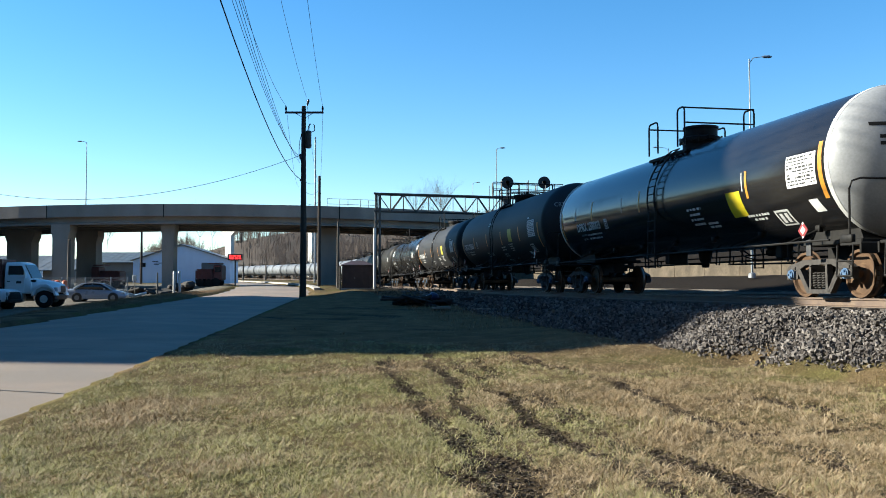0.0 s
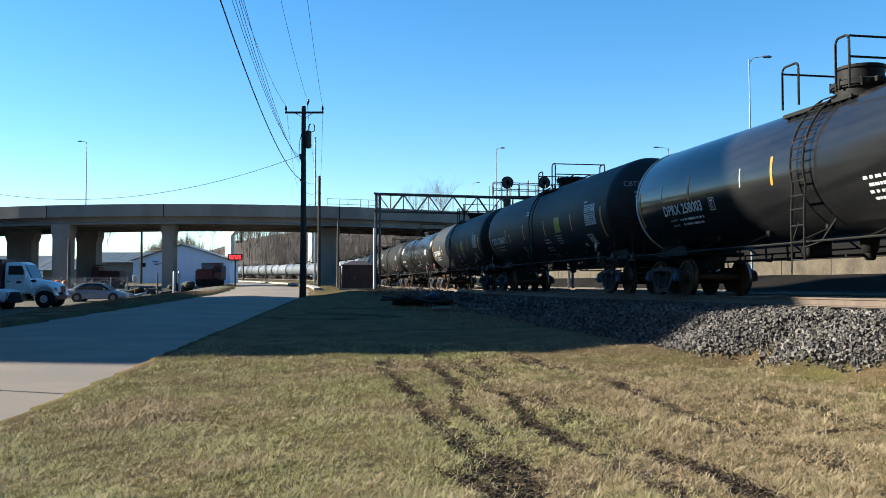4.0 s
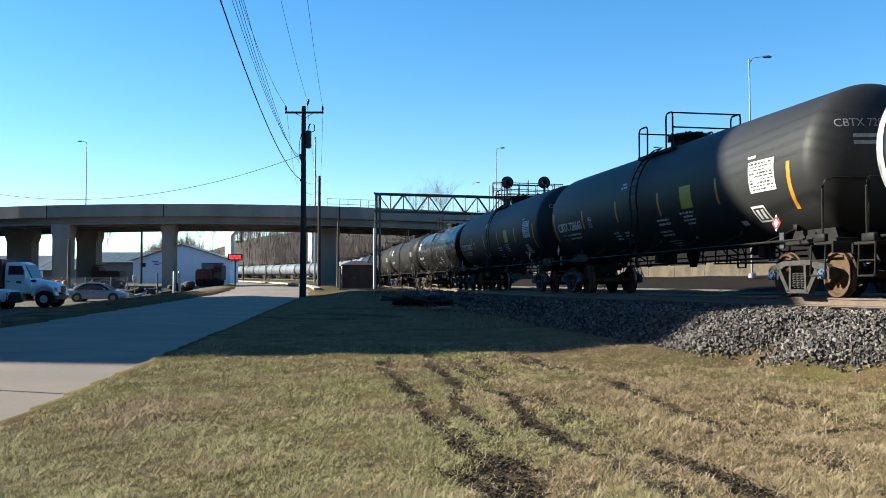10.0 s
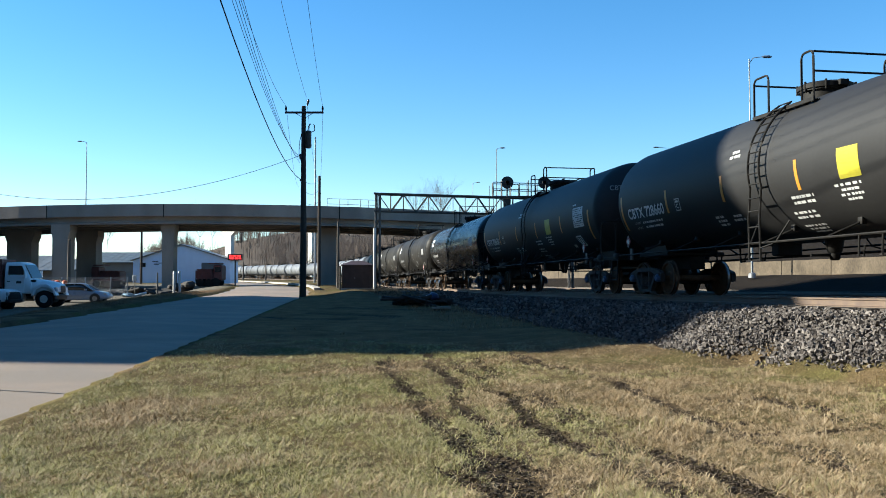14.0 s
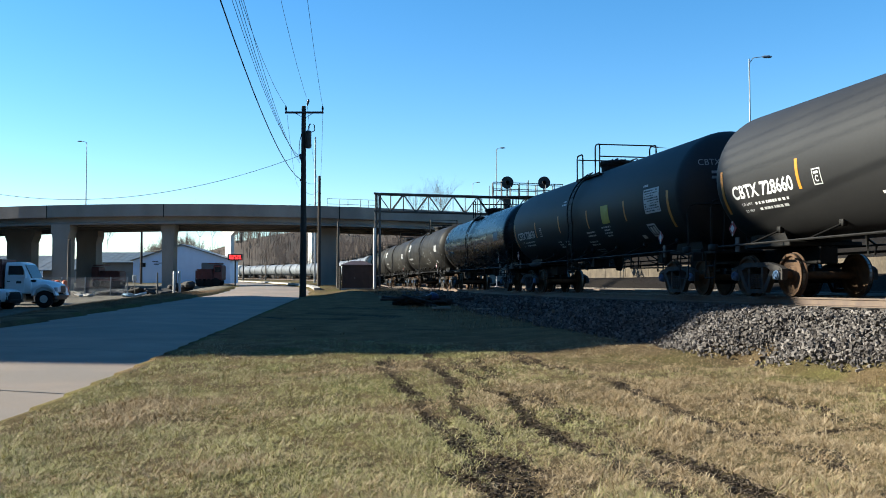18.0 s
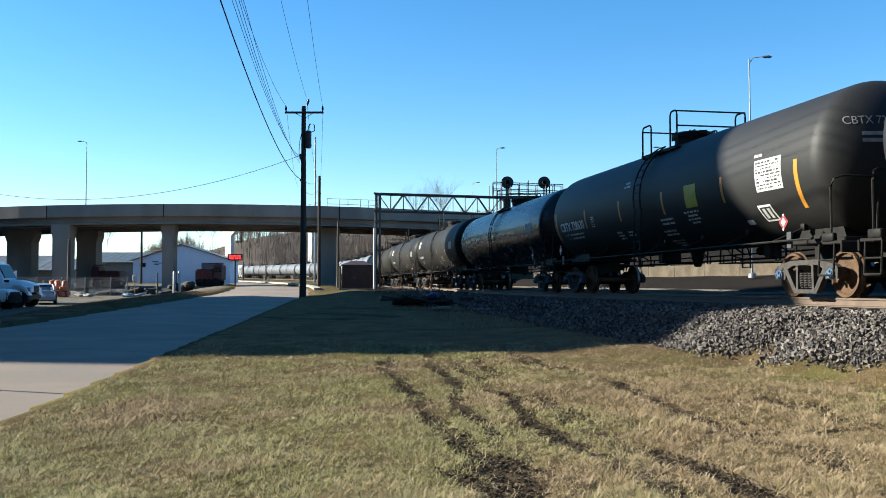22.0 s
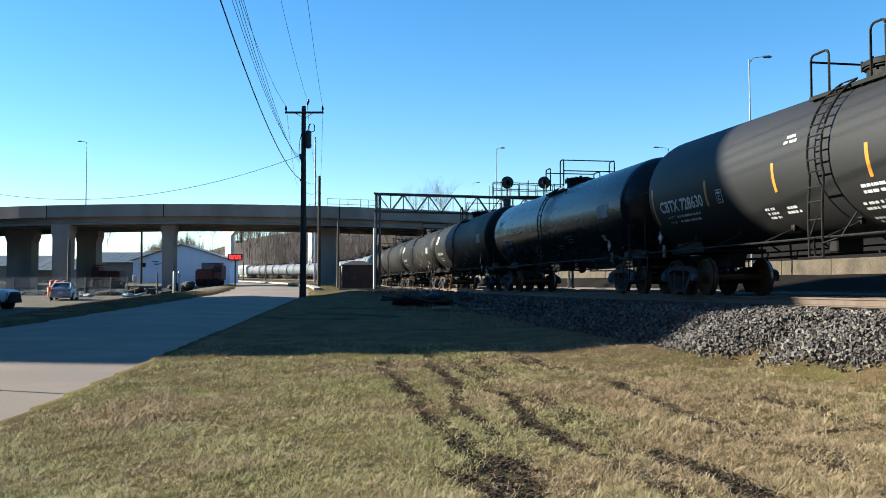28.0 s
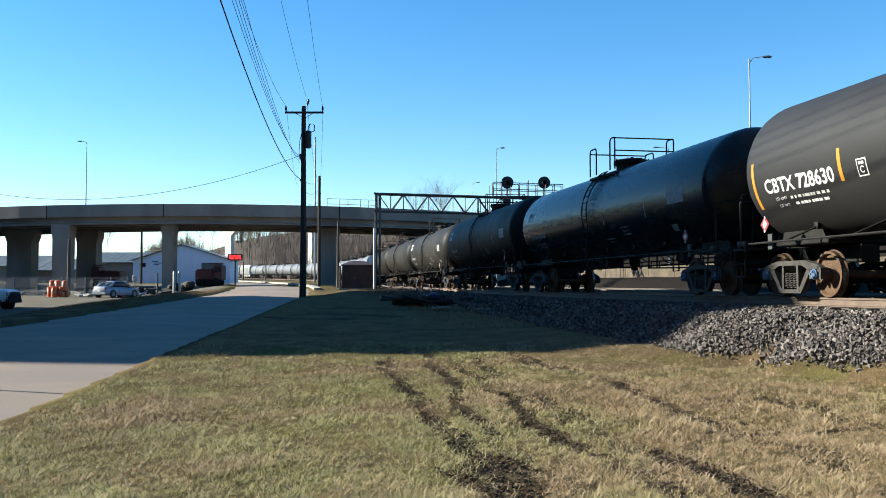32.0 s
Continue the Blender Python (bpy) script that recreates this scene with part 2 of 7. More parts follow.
class Geo:
    """Collects vertices and faces of one mesh."""

    def __init__(self):
        self.v, self.f = [], []

    def add(self, verts, faces, m=None):
        k = len(self.v)
        if m is not None:
            verts = [m @ Vector(p) for p in verts]
        self.v.extend(tuple(p) for p in verts)
        self.f.extend(tuple(i + k for i in q) for q in faces)
        return self

    def box(self, c, s, m=None, b=None):
        """A box with chamfered edges."""
        hx, hy, hz = s[0] / 2, s[1] / 2, s[2] / 2
        b = min(hx, hy, hz) * 0.18 if b is None else min(b, hx * 0.9, hy * 0.9, hz * 0.9)
        vs, ix = [], {}
        for sx in (-1, 1):
            for sy in (-1, 1):
                for sz in (-1, 1):
                    for ax in range(3):
                        p = [sx * (hx - b), sy * (hy - b), sz * (hz - b)]
                        p[ax] = (sx * hx, sy * hy, sz * hz)[ax]
                        ix[(sx, sy, sz, ax)] = len(vs)
                        vs.append((p[0] + c[0], p[1] + c[1], p[2] + c[2]))
        fs = []
        for ax in range(3):
            o = [(0, 0), (1, 0), (1, 1), (0, 1)]
            for sg in (-1, 1):
                q = []
                for a, bb in o:
                    k = [0, 0, 0]
                    k[ax], k[(ax + 1) % 3], k[(ax + 2) % 3] = sg, 2 * a - 1, 2 * bb - 1
                    q.append(ix[(k[0], k[1], k[2], ax)])
                fs.append(q if sg > 0 else q[::-1])
            u, w = (ax + 1) % 3, (ax + 2) % 3
            for su in (-1, 1):
                for sw in (-1, 1):
                    ka, kb = [0, 0, 0], [0, 0, 0]
                    ka[u] = kb[u] = su
                    ka[w] = kb[w] = sw
                    ka[ax], kb[ax] = -1, 1
                    q = [ix[(*ka, u)], ix[(*kb, u)], ix[(*kb, w)], ix[(*ka, w)]]
                    fs.append(q if su * sw < 0 else q[::-1])
        for sx in (-1, 1):
            for sy in (-1, 1):
                for sz in (-1, 1):
                    q = [ix[(sx, sy, sz, 0)], ix[(sx, sy, sz, 1)], ix[(sx, sy, sz, 2)]]
                    fs.append(q if sx * sy * sz > 0 else q[::-1])
        return self.add(vs, fs, m)

    def tube(self, pts, r, n=8, m=None, caps=True):
        """A round bar along a line of points; r may be one radius or one for each point."""
        pts = [Vector(p) for p in pts]
        rs = r if hasattr(r, "__len__") else [r] * len(pts)
        vs, fs = [], []
        up = Vector((0, 0, 1))
        for i, p in enumerate(pts):
            d = (pts[min(i + 1, len(pts) - 1)] - pts[max(i - 1, 0)]).normalized()
            a = d.cross(up if abs(d.z) < 0.95 else Vector((0, 1, 0))).normalized()
            b = d.cross(a)
            for j in range(n):
                t = 2 * math.pi * j / n
                vs.append(p + (a * math.cos(t) + b * math.sin(t)) * rs[i])
        for i in range(len(pts) - 1):
            for j in range(n):
                k = (j + 1) % n
                fs.append((i * n + j, i * n + k, (i + 1) * n + k, (i + 1) * n + j))
        if caps:
            fs.append(tuple(range(n))[::-1])
            fs.append(tuple((len(pts) - 1) * n + j for j in range(n)))
        return self.add(vs, fs, m)

    def lathe(self, prof, n=32, axis="x", m=None, c=(0, 0, 0)):
        """Turns (along, radius) round an axis through c."""
        vs, fs = [], []
        for a, r in prof:
            for j in range(n):
                t = 2 * math.pi * j / n
                u, w = r * math.cos(t), r * math.sin(t)
                p = (a, u, w) if axis == "x" else ((w, a, u) if axis == "y" else (u, w, a))
                vs.append((p[0] + c[0], p[1] + c[1], p[2] + c[2]))
        for i in range(len(prof) - 1):
            for j in range(n):
                k = (j + 1) % n
                fs.append((i * n + j, i * n + k, (i + 1) * n + k, (i + 1) * n + j))
        fs.append(tuple(range(n))[::-1])
        fs.append(tuple((len(prof) - 1) * n + j for j in range(n)))
        return self.add(vs, fs, m)

    def prism(self, outline, lo, hi, axis="y", m=None):
        """A flat outline pulled along an axis from lo to hi."""
        n = len(outline)

        def at(p, w):
            return (w, p[0], p[1]) if axis == "x" else ((p[0], w, p[1]) if axis == "y" else (p[0], p[1], w))
        vs = [at(p, lo) for p in outline] + [at(p, hi) for p in outline]
        fs = [tuple(range(n)), tuple(range(2 * n - 1, n - 1, -1))]
        fs += [(i, i + n, (i + 1) % n + n, (i + 1) % n) for i in range(n)]
        return self.add(vs, fs, m)

    def sweep(self, prof, pts, closed=True):
        """A profile of (across, up) carried along points (x, y, z) of a level path."""
        vs, fs, n = [], [], len(prof)
        for i, p in enumerate(pts):
            a, b = pts[max(i - 1, 0)], pts[min(i + 1, len(pts) - 1)]
            d = Vector((b[0] - a[0], b[1] - a[1], 0)).normalized()
            s = Vector((d.y, -d.x, 0))
            for u, w in prof:
                vs.append((p[0] + s.x * u, p[1] + s.y * u, p[2] + w))
        for i in range(len(pts) - 1):
            for j in range(n if closed else n - 1):
                k = (j + 1) % n
                fs.append((i * n + j, (i + 1) * n + j, (i + 1) * n + k, i * n + k))
        if closed:
            fs.append(tuple(range(n)))
            fs.append(tuple((len(pts) - 1) * n + j for j in range(n))[::-1])
        return self.add(vs, fs)

    def mesh(self, name, mat, smooth=None):
        me = bpy.data.meshes.new(name)
        me.from_pydata(self.v, [], self.f)
        me.materials.append(mat)
        if me.polygons:
            b = bmesh.new()
            b.from_mesh(me)
            if len(b.faces) < 20000:
                bmesh.ops.recalc_face_normals(b, faces=b.faces)
            b.to_mesh(me)
            b.free()
        if smooth:
            me.polygons.foreach_set("use_smooth", [True] * len(me.polygons))
            me.set_sharp_from_angle(angle=radians(smooth))
        me.update()
        return me


def part(name, geo, mat, parent=None, label="", at=None, smooth=None):
    """One mesh object from a Geo (or a ready mesh), under a thing or a part."""
    me = geo if isinstance(geo, bpy.types.Mesh) else geo.mesh(name, mat, smooth)
    ob = new(name, me)
    if parent is not None:
        ob.parent = parent
    if at is not None:
        ob.matrix_basis = at
    if label:
        ob["label"] = label
    return ob


def thing(name, label, category, at=None, group="", kind=""):
    ob = new(name)
    if at is not None:
        ob.matrix_basis = at
    return tagged(ob, label, category, group, kind)


def text_mesh(text, height, mat, bend=None, width=None, name="lettering", bold=0.0):
    """Flat lettering as a mesh, its middle at the origin; bend maps (u, v) to a place."""
    cu = bpy.data.curves.new(name, "FONT")
    cu.body, cu.size, cu.align_x, cu.align_y = text, height / 0.72, "CENTER", "CENTER"
    cu.resolution_u, cu.offset = 3, bold * height
    ob = bpy.data.objects.new(name, cu)
    scene.collection.objects.link(ob)
    bpy.context.view_layer.update()
    src = bpy.data.meshes.new_from_object(ob.evaluated_get(bpy.context.evaluated_depsgraph_get()))
    bpy.data.objects.remove(ob)
    bpy.data.curves.remove(cu)
    xs = [v.co.x for v in src.vertices]
    f = 1.0
    if width:
        f = width / (max(xs) - min(xs))
    for v in src.vertices:
        u, w = v.co.x * f, v.co.y
        v.co = bend(u, w) if bend else (u, 0, w)
    src.materials.clear()
    src.materials.append(mat)
    return src


# ------------------------------------------------------------------ the railway's line and the lie of the land
KNOT = np.array([-420, -300, -240, -190, -150, -110, -70, -40, -10, 30])
BEND = np.array([0.0009, 0.0009, -0.00105, -0.00305, -0.0021, -0.00026, 0.00102, -0.00065, 0.00163, -0.00357])
LS = np.arange(-480, 160, 0.5)
_k = np.interp(LS, KNOT, BEND)
_k[LS > 40] = 0
_i0 = int(480 / 0.5)
LTH = np.concatenate([[0], np.cumsum(_k[:-1] * 0.5)])
LTH = LTH - LTH[_i0] - 1.38505
LX = np.concatenate([[0], np.cumsum(np.cos(LTH[:-1]) * 0.5)])
LY = np.concatenate([[0], np.cumsum(np.sin(LTH[:-1]) * 0.5)])
LX, LY = LX - LX[_i0] + 6.9436, LY - LY[_i0] + 25.4965
RAIL_Z = 1.195
SPEED_T = np.array([0, 8, 16, 24, 32.0])
SPEED_V = np.array([1.7328, 1.7695, 1.4983, 1.4415, 1.2548])
_ts = np.arange(0, 32.01, 0.1)
_vs = np.interp(_ts, SPEED_T, SPEED_V)
_run = np.concatenate([[0], np.cumsum((_vs[1:] + _vs[:-1]) * 0.05)])
CAR_L, BOGIE = 18.2, 7.1


def run(t):
    """Metres that the train has rolled since 22 s."""
    return float(np.interp(t, _ts, _run) - np.interp(22.0, _ts, _run))


def rail_z(s):
    return RAIL_Z + 0.00494 * np.maximum(-np.asarray(s) - 15, 0) + 0.00849 * np.maximum(-np.asarray(s) - 90, 0)


def line(s, side=0.0):
    """The place on the track's middle (or side metres to the right of travel) at s."""
    th = np.interp(s, LS, LTH)
    return np.interp(s, LS, LX) + side * np.sin(th), np.interp(s, LS, LY) - side * np.cos(th)


def s_of_y(y):
    return np.interp(-np.asarray(y), -LY, LS)


def step(a, b, x):
    t = np.clip((x - a) / (b - a), 0, 1)
    return t * t * (3 - 2 * t)


def road_right(y):
    """x of the road's edge on the lawn side."""
    y = np.asarray(y, float)
    return -4.35 - 0.0848 * (y - 9) - 0.012 * np.maximum(y - 62, 0) ** 1.55


ROAD_W = 7.25


def beside(x, y):
    """Metres from the near track's middle to the camera's side."""
    s = s_of_y(y)
    th = np.interp(s, LS, LTH)
    return (np.interp(s, LS, LX) - np.asarray(x)) * -np.sin(th)


TOE_Y = [11.0, 13.0, 13.5, 14.0, 14.6, 15.2, 15.7, 16.0, 16.5, 17.2, 18.0, 19.0, 22.0]
TOE_D = [2.7, 3.0, 3.3, 3.7, 3.6, 3.4, 3.25, 3.6, 4.1, 4.15, 4.05, 4.25, 4.3]


def toe(y):
    """How far from the track's middle the ballast slope ends."""
    return np.interp(y, TOE_Y, TOE_D) + 0.12 * np.sin(np.asarray(y) * 0.83) * step(22, 26, np.asarray(y, float))


def land(x, y):
    """Height of the ground."""
    x, y = np.asarray(x, float), np.asarray(y, float)
    z = 0.0178 * np.clip(y - 9, -6, 75) + 0.0115 * np.clip(y - 84, 0, 260)
    u = road_right(y) - ROAD_W - x
    z = z - 0.85 * step(0.5, 8, u) * (1 - step(95, 140, y))
    z = z + 0.12 * step(0.0, 0.8, u) * (1 - step(2.2, 4.0, u)) * step(30, 45, y) * (1 - step(63, 66, y))
    z = z + 0.3 * step(28, 48, y) * (1 - step(62, 72, y)) * step(0.3, 3.0, x - road_right(y))
    s = s_of_y(y)
    d = beside(x, y)
    bed = rail_z(s) - 0.235
    bench = toe(y) - 1.3
    shoulder = bed - 0.1 * np.clip(d - 1.3, 0, bench - 1.3) - np.maximum(d - bench, 0) / 2.2
    z = z + 0.11 * step(6.5, 4.6, d) * step(15, 17.5, y) * (1 - step(26, 34, y))
    z = np.where(d > 1.3, np.maximum(z, shoulder), bed)
    hill = (5 + 18 * step(-150, -70, x)) * step(330, 480, y + 0.25 * np.abs(x + 40)) + 10 * step(20, 120, x - 10) * step(60, 250, y)
    z = z + 1.05 * step(-12.6, -15.6, d) * (1 - step(250, 330, y))
    z = z + hill + 3.2 * step(-22, -34, d) * (1 - step(300, 380, y))
    return z


def ground_z(x, y):
    return float(land(x, y))
# ------------------------------------------------------------------ ground
RUTS = []      # wheel marks pressed into the lawn: (x0, y0, x1, y1, bow, width, depth)
TYRE_MARKS = [
    (((-1.01, 14.82), (-0.79, 13.86), (-0.61, 12.64), (-0.41, 11.94)), 0.1, 0.8),
    (((-0.33, 11.02), (-0.21, 10.03), (-0.16, 9.48)), 0.1, 0.9),
    (((-0.16, 9.48), (0.01, 8.68), (0.15, 8.01)), 0.1, 0.55),
    (((-0.22, 15.00), (-0.08, 14.33), (0.05, 13.57), (0.12, 12.76)), 0.11, 0.85),
    (((0.08, 11.36), (0.14, 10.57), (0.25, 10.03), (0.36, 9.66)), 0.1, 0.9),
    (((0.69, 11.88), (0.80, 11.36), (0.86, 10.44), (0.93, 9.48), (1.02, 8.99), (1.09, 8.49)), 0.12, 1.0),
    (((1.09, 8.49), (1.26, 7.82), (1.41, 7.23), (1.56, 6.76), (1.63, 6.56)), 0.12, 0.75),
    (((2.44, 12.89), (2.49, 12.16), (2.53, 11.36), (2.59, 10.74), (2.64, 10.31)), 0.11, 1.0),
    (((2.62, 10.23), (2.73, 9.84), (2.79, 9.55), (2.97, 9.55)), 0.09, 0.6),
    (((1.76, 7.94), (1.84, 7.66), (1.95, 7.55), (2.02, 7.29), (2.12, 7.03), (2.19, 6.62), (2.24, 6.43)), 0.17, 1.0),
    (((1.54, 8.40), (1.69, 8.06), (1.80, 7.87)), 0.1, 0.55),
    (((1.34, 16.76), (1.54, 15.26), (1.79, 14.57), (2.02, 14.02)), 0.1, 0.6),
    (((3.95, 11.36), (4.03, 11.02), (4.09, 10.57)), 0.13, 0.8),
    (((4.12, 10.65), (4.33, 10.65), (4.19, 10.03), (4.18, 9.66)), 0.15, 0.55),
    (((3.73, 9.02), (4.00, 9.21)), 0.12, 0.7),
    (((3.07, 8.22), (3.27, 8.09), (3.34, 7.89), (3.20, 7.37)), 0.12, 0.6),
    (((0.29, 7.73), (0.43, 6.94), (0.47, 6.39)), 0.16, 0.95),
    (((0.47, 7.66), (0.57, 6.94), (0.62, 6.39)), 0.15, 0.95),
    (((0.07, 7.17), (0.23, 6.73), (0.33, 6.36)), 0.09, 1.0),
    (((0.37, 7.82), (0.72, 7.17)), 0.12, 0.75),
    (((3.29, 11.11), (3.42, 11.07)), 0.09, 0.6),
    (((2.80, 8.77), (3.08, 8.96)), 0.1, 0.5),
    (((4.36, 9.41), (4.39, 9.21)), 0.12, 0.7),
    (((-1.06, 15.93), (-0.30, 11.36), (0.14, 8.63), (0.39, 6.76)), 0.13, 0.5),
    (((-0.35, 17.44), (0.13, 13.09), (0.34, 9.84)), 0.12, 0.5),
    (((0.16, 15.93), (0.69, 11.88)), 0.12, 0.5),
    (((1.09, 8.49), (1.40, 7.66), (1.63, 6.56)), 0.16, 0.55),
    (((1.09, 18.58), (1.84, 15.00), (2.44, 12.89)), 0.12, 0.45),
    (((2.64, 10.31), (2.82, 8.99), (3.07, 8.22), (3.23, 7.44)), 0.14, 0.5),
    (((1.16, 12.16), (1.50, 9.66), (1.76, 7.94)), 0.13, 0.42),
    (((0.36, 9.66), (0.59, 8.01), (0.72, 7.17)), 0.12, 0.42),
]
for mk, w, dep in TYRE_MARKS:
    for (xa, ya), (xb, yb) in zip(mk[:-1], mk[1:]):
        k = 0.12 / math.hypot(xb - xa, yb - ya)
        RUTS.append((xa - k * (xb - xa), ya - k * (yb - ya), xb + k * (xb - xa), yb + k * (yb - ya), 0.0, w * 1.18, dep))
RUTS += [(-1.0, 17.0, 0.45, 6.0, 0.1, 0.16, 0.3), (-0.2, 17.0, 1.25, 6.0, 0.1, 0.14, 0.2), (0.5, 16.8, 1.9, 6.0, 0.12, 0.2, 0.34), (1.1, 16.5, 2.5, 6.0, 0.12, 0.15, 0.2), (2.0, 16.0, 3.2, 6.0, 0.12, 0.18, 0.2), (3.6, 13.0, 4.4, 6.5, 0.1, 0.2, 0.16)]
RUTS += [(-6.2, 31.2, -3.0, 29.6, 0.3, 0.7, 0.8), (-5.2, 33.3, -1.5, 31.0, -0.2, 0.7, 0.7), (-4.5, 36.5, 2.5, 34.0, 0.3, 0.9, 0.6), (-1.5, 25.0, 3.0, 24.0, 0.1, 0.4, 0.5), (-6.5, 22.5, -2.0, 22.8, 0.1, 0.3, 0.4)]


def rut_mask(x, y):
    """How far a place is pressed into mud, 0 to 1."""
    x, y = np.broadcast_arrays(np.asarray(x, float), np.asarray(y, float))
    best = np.zeros(x.shape)
    for x0, y0, x1, y1, bow, w, dep in RUTS:
        dx, dy = x1 - x0, y1 - y0
        ll = math.hypot(dx, dy)
        m = 0.3 + w + abs(bow)
        near = (x > min(x0, x1) - m) & (x < max(x0, x1) + m) & (y > min(y0, y1) - m) & (y < max(y0, y1) + m)
        if not near.any():
            continue
        px, py = x[near], y[near]
        a = ((px - x0) * dx + (py - y0) * dy) / ll
        c = ((px - x0) * dy - (py - y0) * dx) / ll - bow * np.sin(np.clip(a / ll, 0, 1) * math.pi)
        c = c + 0.05 * np.sin(a * 3.1 + x0) + 0.03 * np.sin(a * 7.7)
        along = step(-0.25, 0.15, a) * (1 - step(ll - 0.15, ll + 0.25, a))
        rough = 0.8 + 0.2 * np.sin(a * 1.7 + 3 * x0) * np.sin(a * 0.63 + y0)
        tread = 0.66 + 0.34 * np.sign(np.sin(a * 52 + np.abs(c) * 9.0))
        best[near] = np.maximum(best[near], np.exp(-((c / (w * 0.72)) ** 4)) * along * np.clip(rough * 1.3, 0, 1) * tread * dep)
    return best


def spread(marks):
    out = [np.array([marks[0][0]])]
    for (a, _), (b, st) in zip(marks[:-1], marks[1:]):
        n = max(1, int(round((b - a) / st)))
        out.append(np.linspace(a, b, n + 1)[1:])
    return np.concatenate(out)


gx = spread([(-1500, 0), (-400, 150), (-140, 20), (-60, 4), (-22, 1.2), (-8, 0.35), (-4.6, 0.1), (7.4, 0.06), (14, 0.3), (40, 1.5), (140, 10), (400, 40), (1500, 150)])
gy = spread([(-400, 0), (-60, 40), (-8, 4), (5, 0.8), (16.5, 0.06), (24, 0.16), (60, 0.6), (130, 1.6), (330, 6), (520, 12), (900, 60), (2500, 400)])
XX, YY = np.meshgrid(gx, gy)
ZZ = land(XX, YY)
_rut = rut_mask(XX, YY)
_bumps = 0.018 * np.sin(XX * 2.3 + 0.7 * YY) * np.sin(YY * 1.9) + 0.012 * np.sin(XX * 5.1 + 1.3) * np.sin(YY * 4.3 + 0.5)
_rut = _rut * np.where(YY > 19, 0.7, 1.0)
_lawn = (YY > 3) & (YY < 60) & (XX > road_right(YY) + 0.2) & (beside(XX, YY) > toe(YY) - 0.3)
ZZ = ZZ + np.where(_lawn, _bumps - 0.055 * _rut, 0)
_on_road = (XX < road_right(YY) - 0.22) & (XX > road_right(YY) - ROAD_W + 0.22) & (YY > -60) & (YY < 300)
ZZ = ZZ - np.where(_on_road, 0.3, 0)
_nx, _ny = len(gx), len(gy)
me = bpy.data.meshes.new("ground")
_ii = np.arange(_nx * _ny).reshape(_ny, _nx)
_faces = np.stack([_ii[:-1, :-1], _ii[:-1, 1:], _ii[1:, 1:], _ii[1:, :-1]], -1).reshape(-1, 4)
me.vertices.add(_nx * _ny)
me.vertices.foreach_set("co", np.stack([XX, YY, ZZ], -1).ravel())
me.loops.add(len(_faces) * 4)
me.loops.foreach_set("vertex_index", _faces.ravel())
me.polygons.add(len(_faces))
me.polygons.foreach_set("loop_start", np.arange(len(_faces)) * 4)
me.polygons.foreach_set("loop_total", np.full(len(_faces), 4))
me.polygons.foreach_set("use_smooth", np.full(len(_faces), True))
me.update()
_d = beside(XX, YY)
# track bed; its dark colour past the tracks stands in for shade
_bed_and_shade = np.clip((toe(YY) + 0.1 - _d) / 0.5, 0, 1) * np.clip((_d + 16.9) / 0.4, 0, 1)
# dark ground spread wider beside the track, y 34 to 110
_bed_and_shade = np.maximum(_bed_and_shade, 0.8 * np.clip((7.5 - _d) / 2.0, 0, 1) * np.clip((_d + 2) / 1.0, 0, 1) * step(34, 46, YY) * (1 - step(95, 110, YY)))
# ground behind the wall painted dark for a background in shade
_bed_and_shade = np.maximum(_bed_and_shade, step(-17.1, -17.6, _d) * (1 - step(230, 290, YY)))
_u = road_right(YY) - ROAD_W - XX
_lot = step(0.2, 1.0, _u - 0.25 * np.sin(YY * 1.7)) * step(20, 26, YY) * (1 - step(128, 140, YY)) * (1 - step(60, 75, _u))
_wood = step(300, 360, YY)
# redder turf colour painted over the shaded lawn; bare verge across the road
_shaded_turf = step(17.6, 20, YY + 0.5 * np.sin(XX * 0.9) + 0.4 * np.sin(XX * 2.3 + YY)) * (1 - step(50, 58, YY)) * (XX > road_right(YY))
_shaded_turf = np.maximum(_shaded_turf, step(-17.0, -18.0, _d) * (1 - step(230, 290, YY)))
_verge = step(-0.2, 0.4, _u) * (1 - step(4.5, 6.5, _u)) * step(18, 28, YY) * (1 - step(70, 80, YY))
_verge = np.maximum(_verge, step(-16.5, -17.0, _d) * (1 - step(-17.0, -18.0, _d)))
_lot = _lot * (1 - _verge)
for nm, arr in (("mud", np.clip(_rut * 1.9, 0, 1)), ("ballast", _bed_and_shade), ("lot", _lot), ("wood", _wood), ("worn", 0.85 * _shaded_turf), ("verge", _verge)):
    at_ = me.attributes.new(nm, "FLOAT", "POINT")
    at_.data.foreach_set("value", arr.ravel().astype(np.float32))


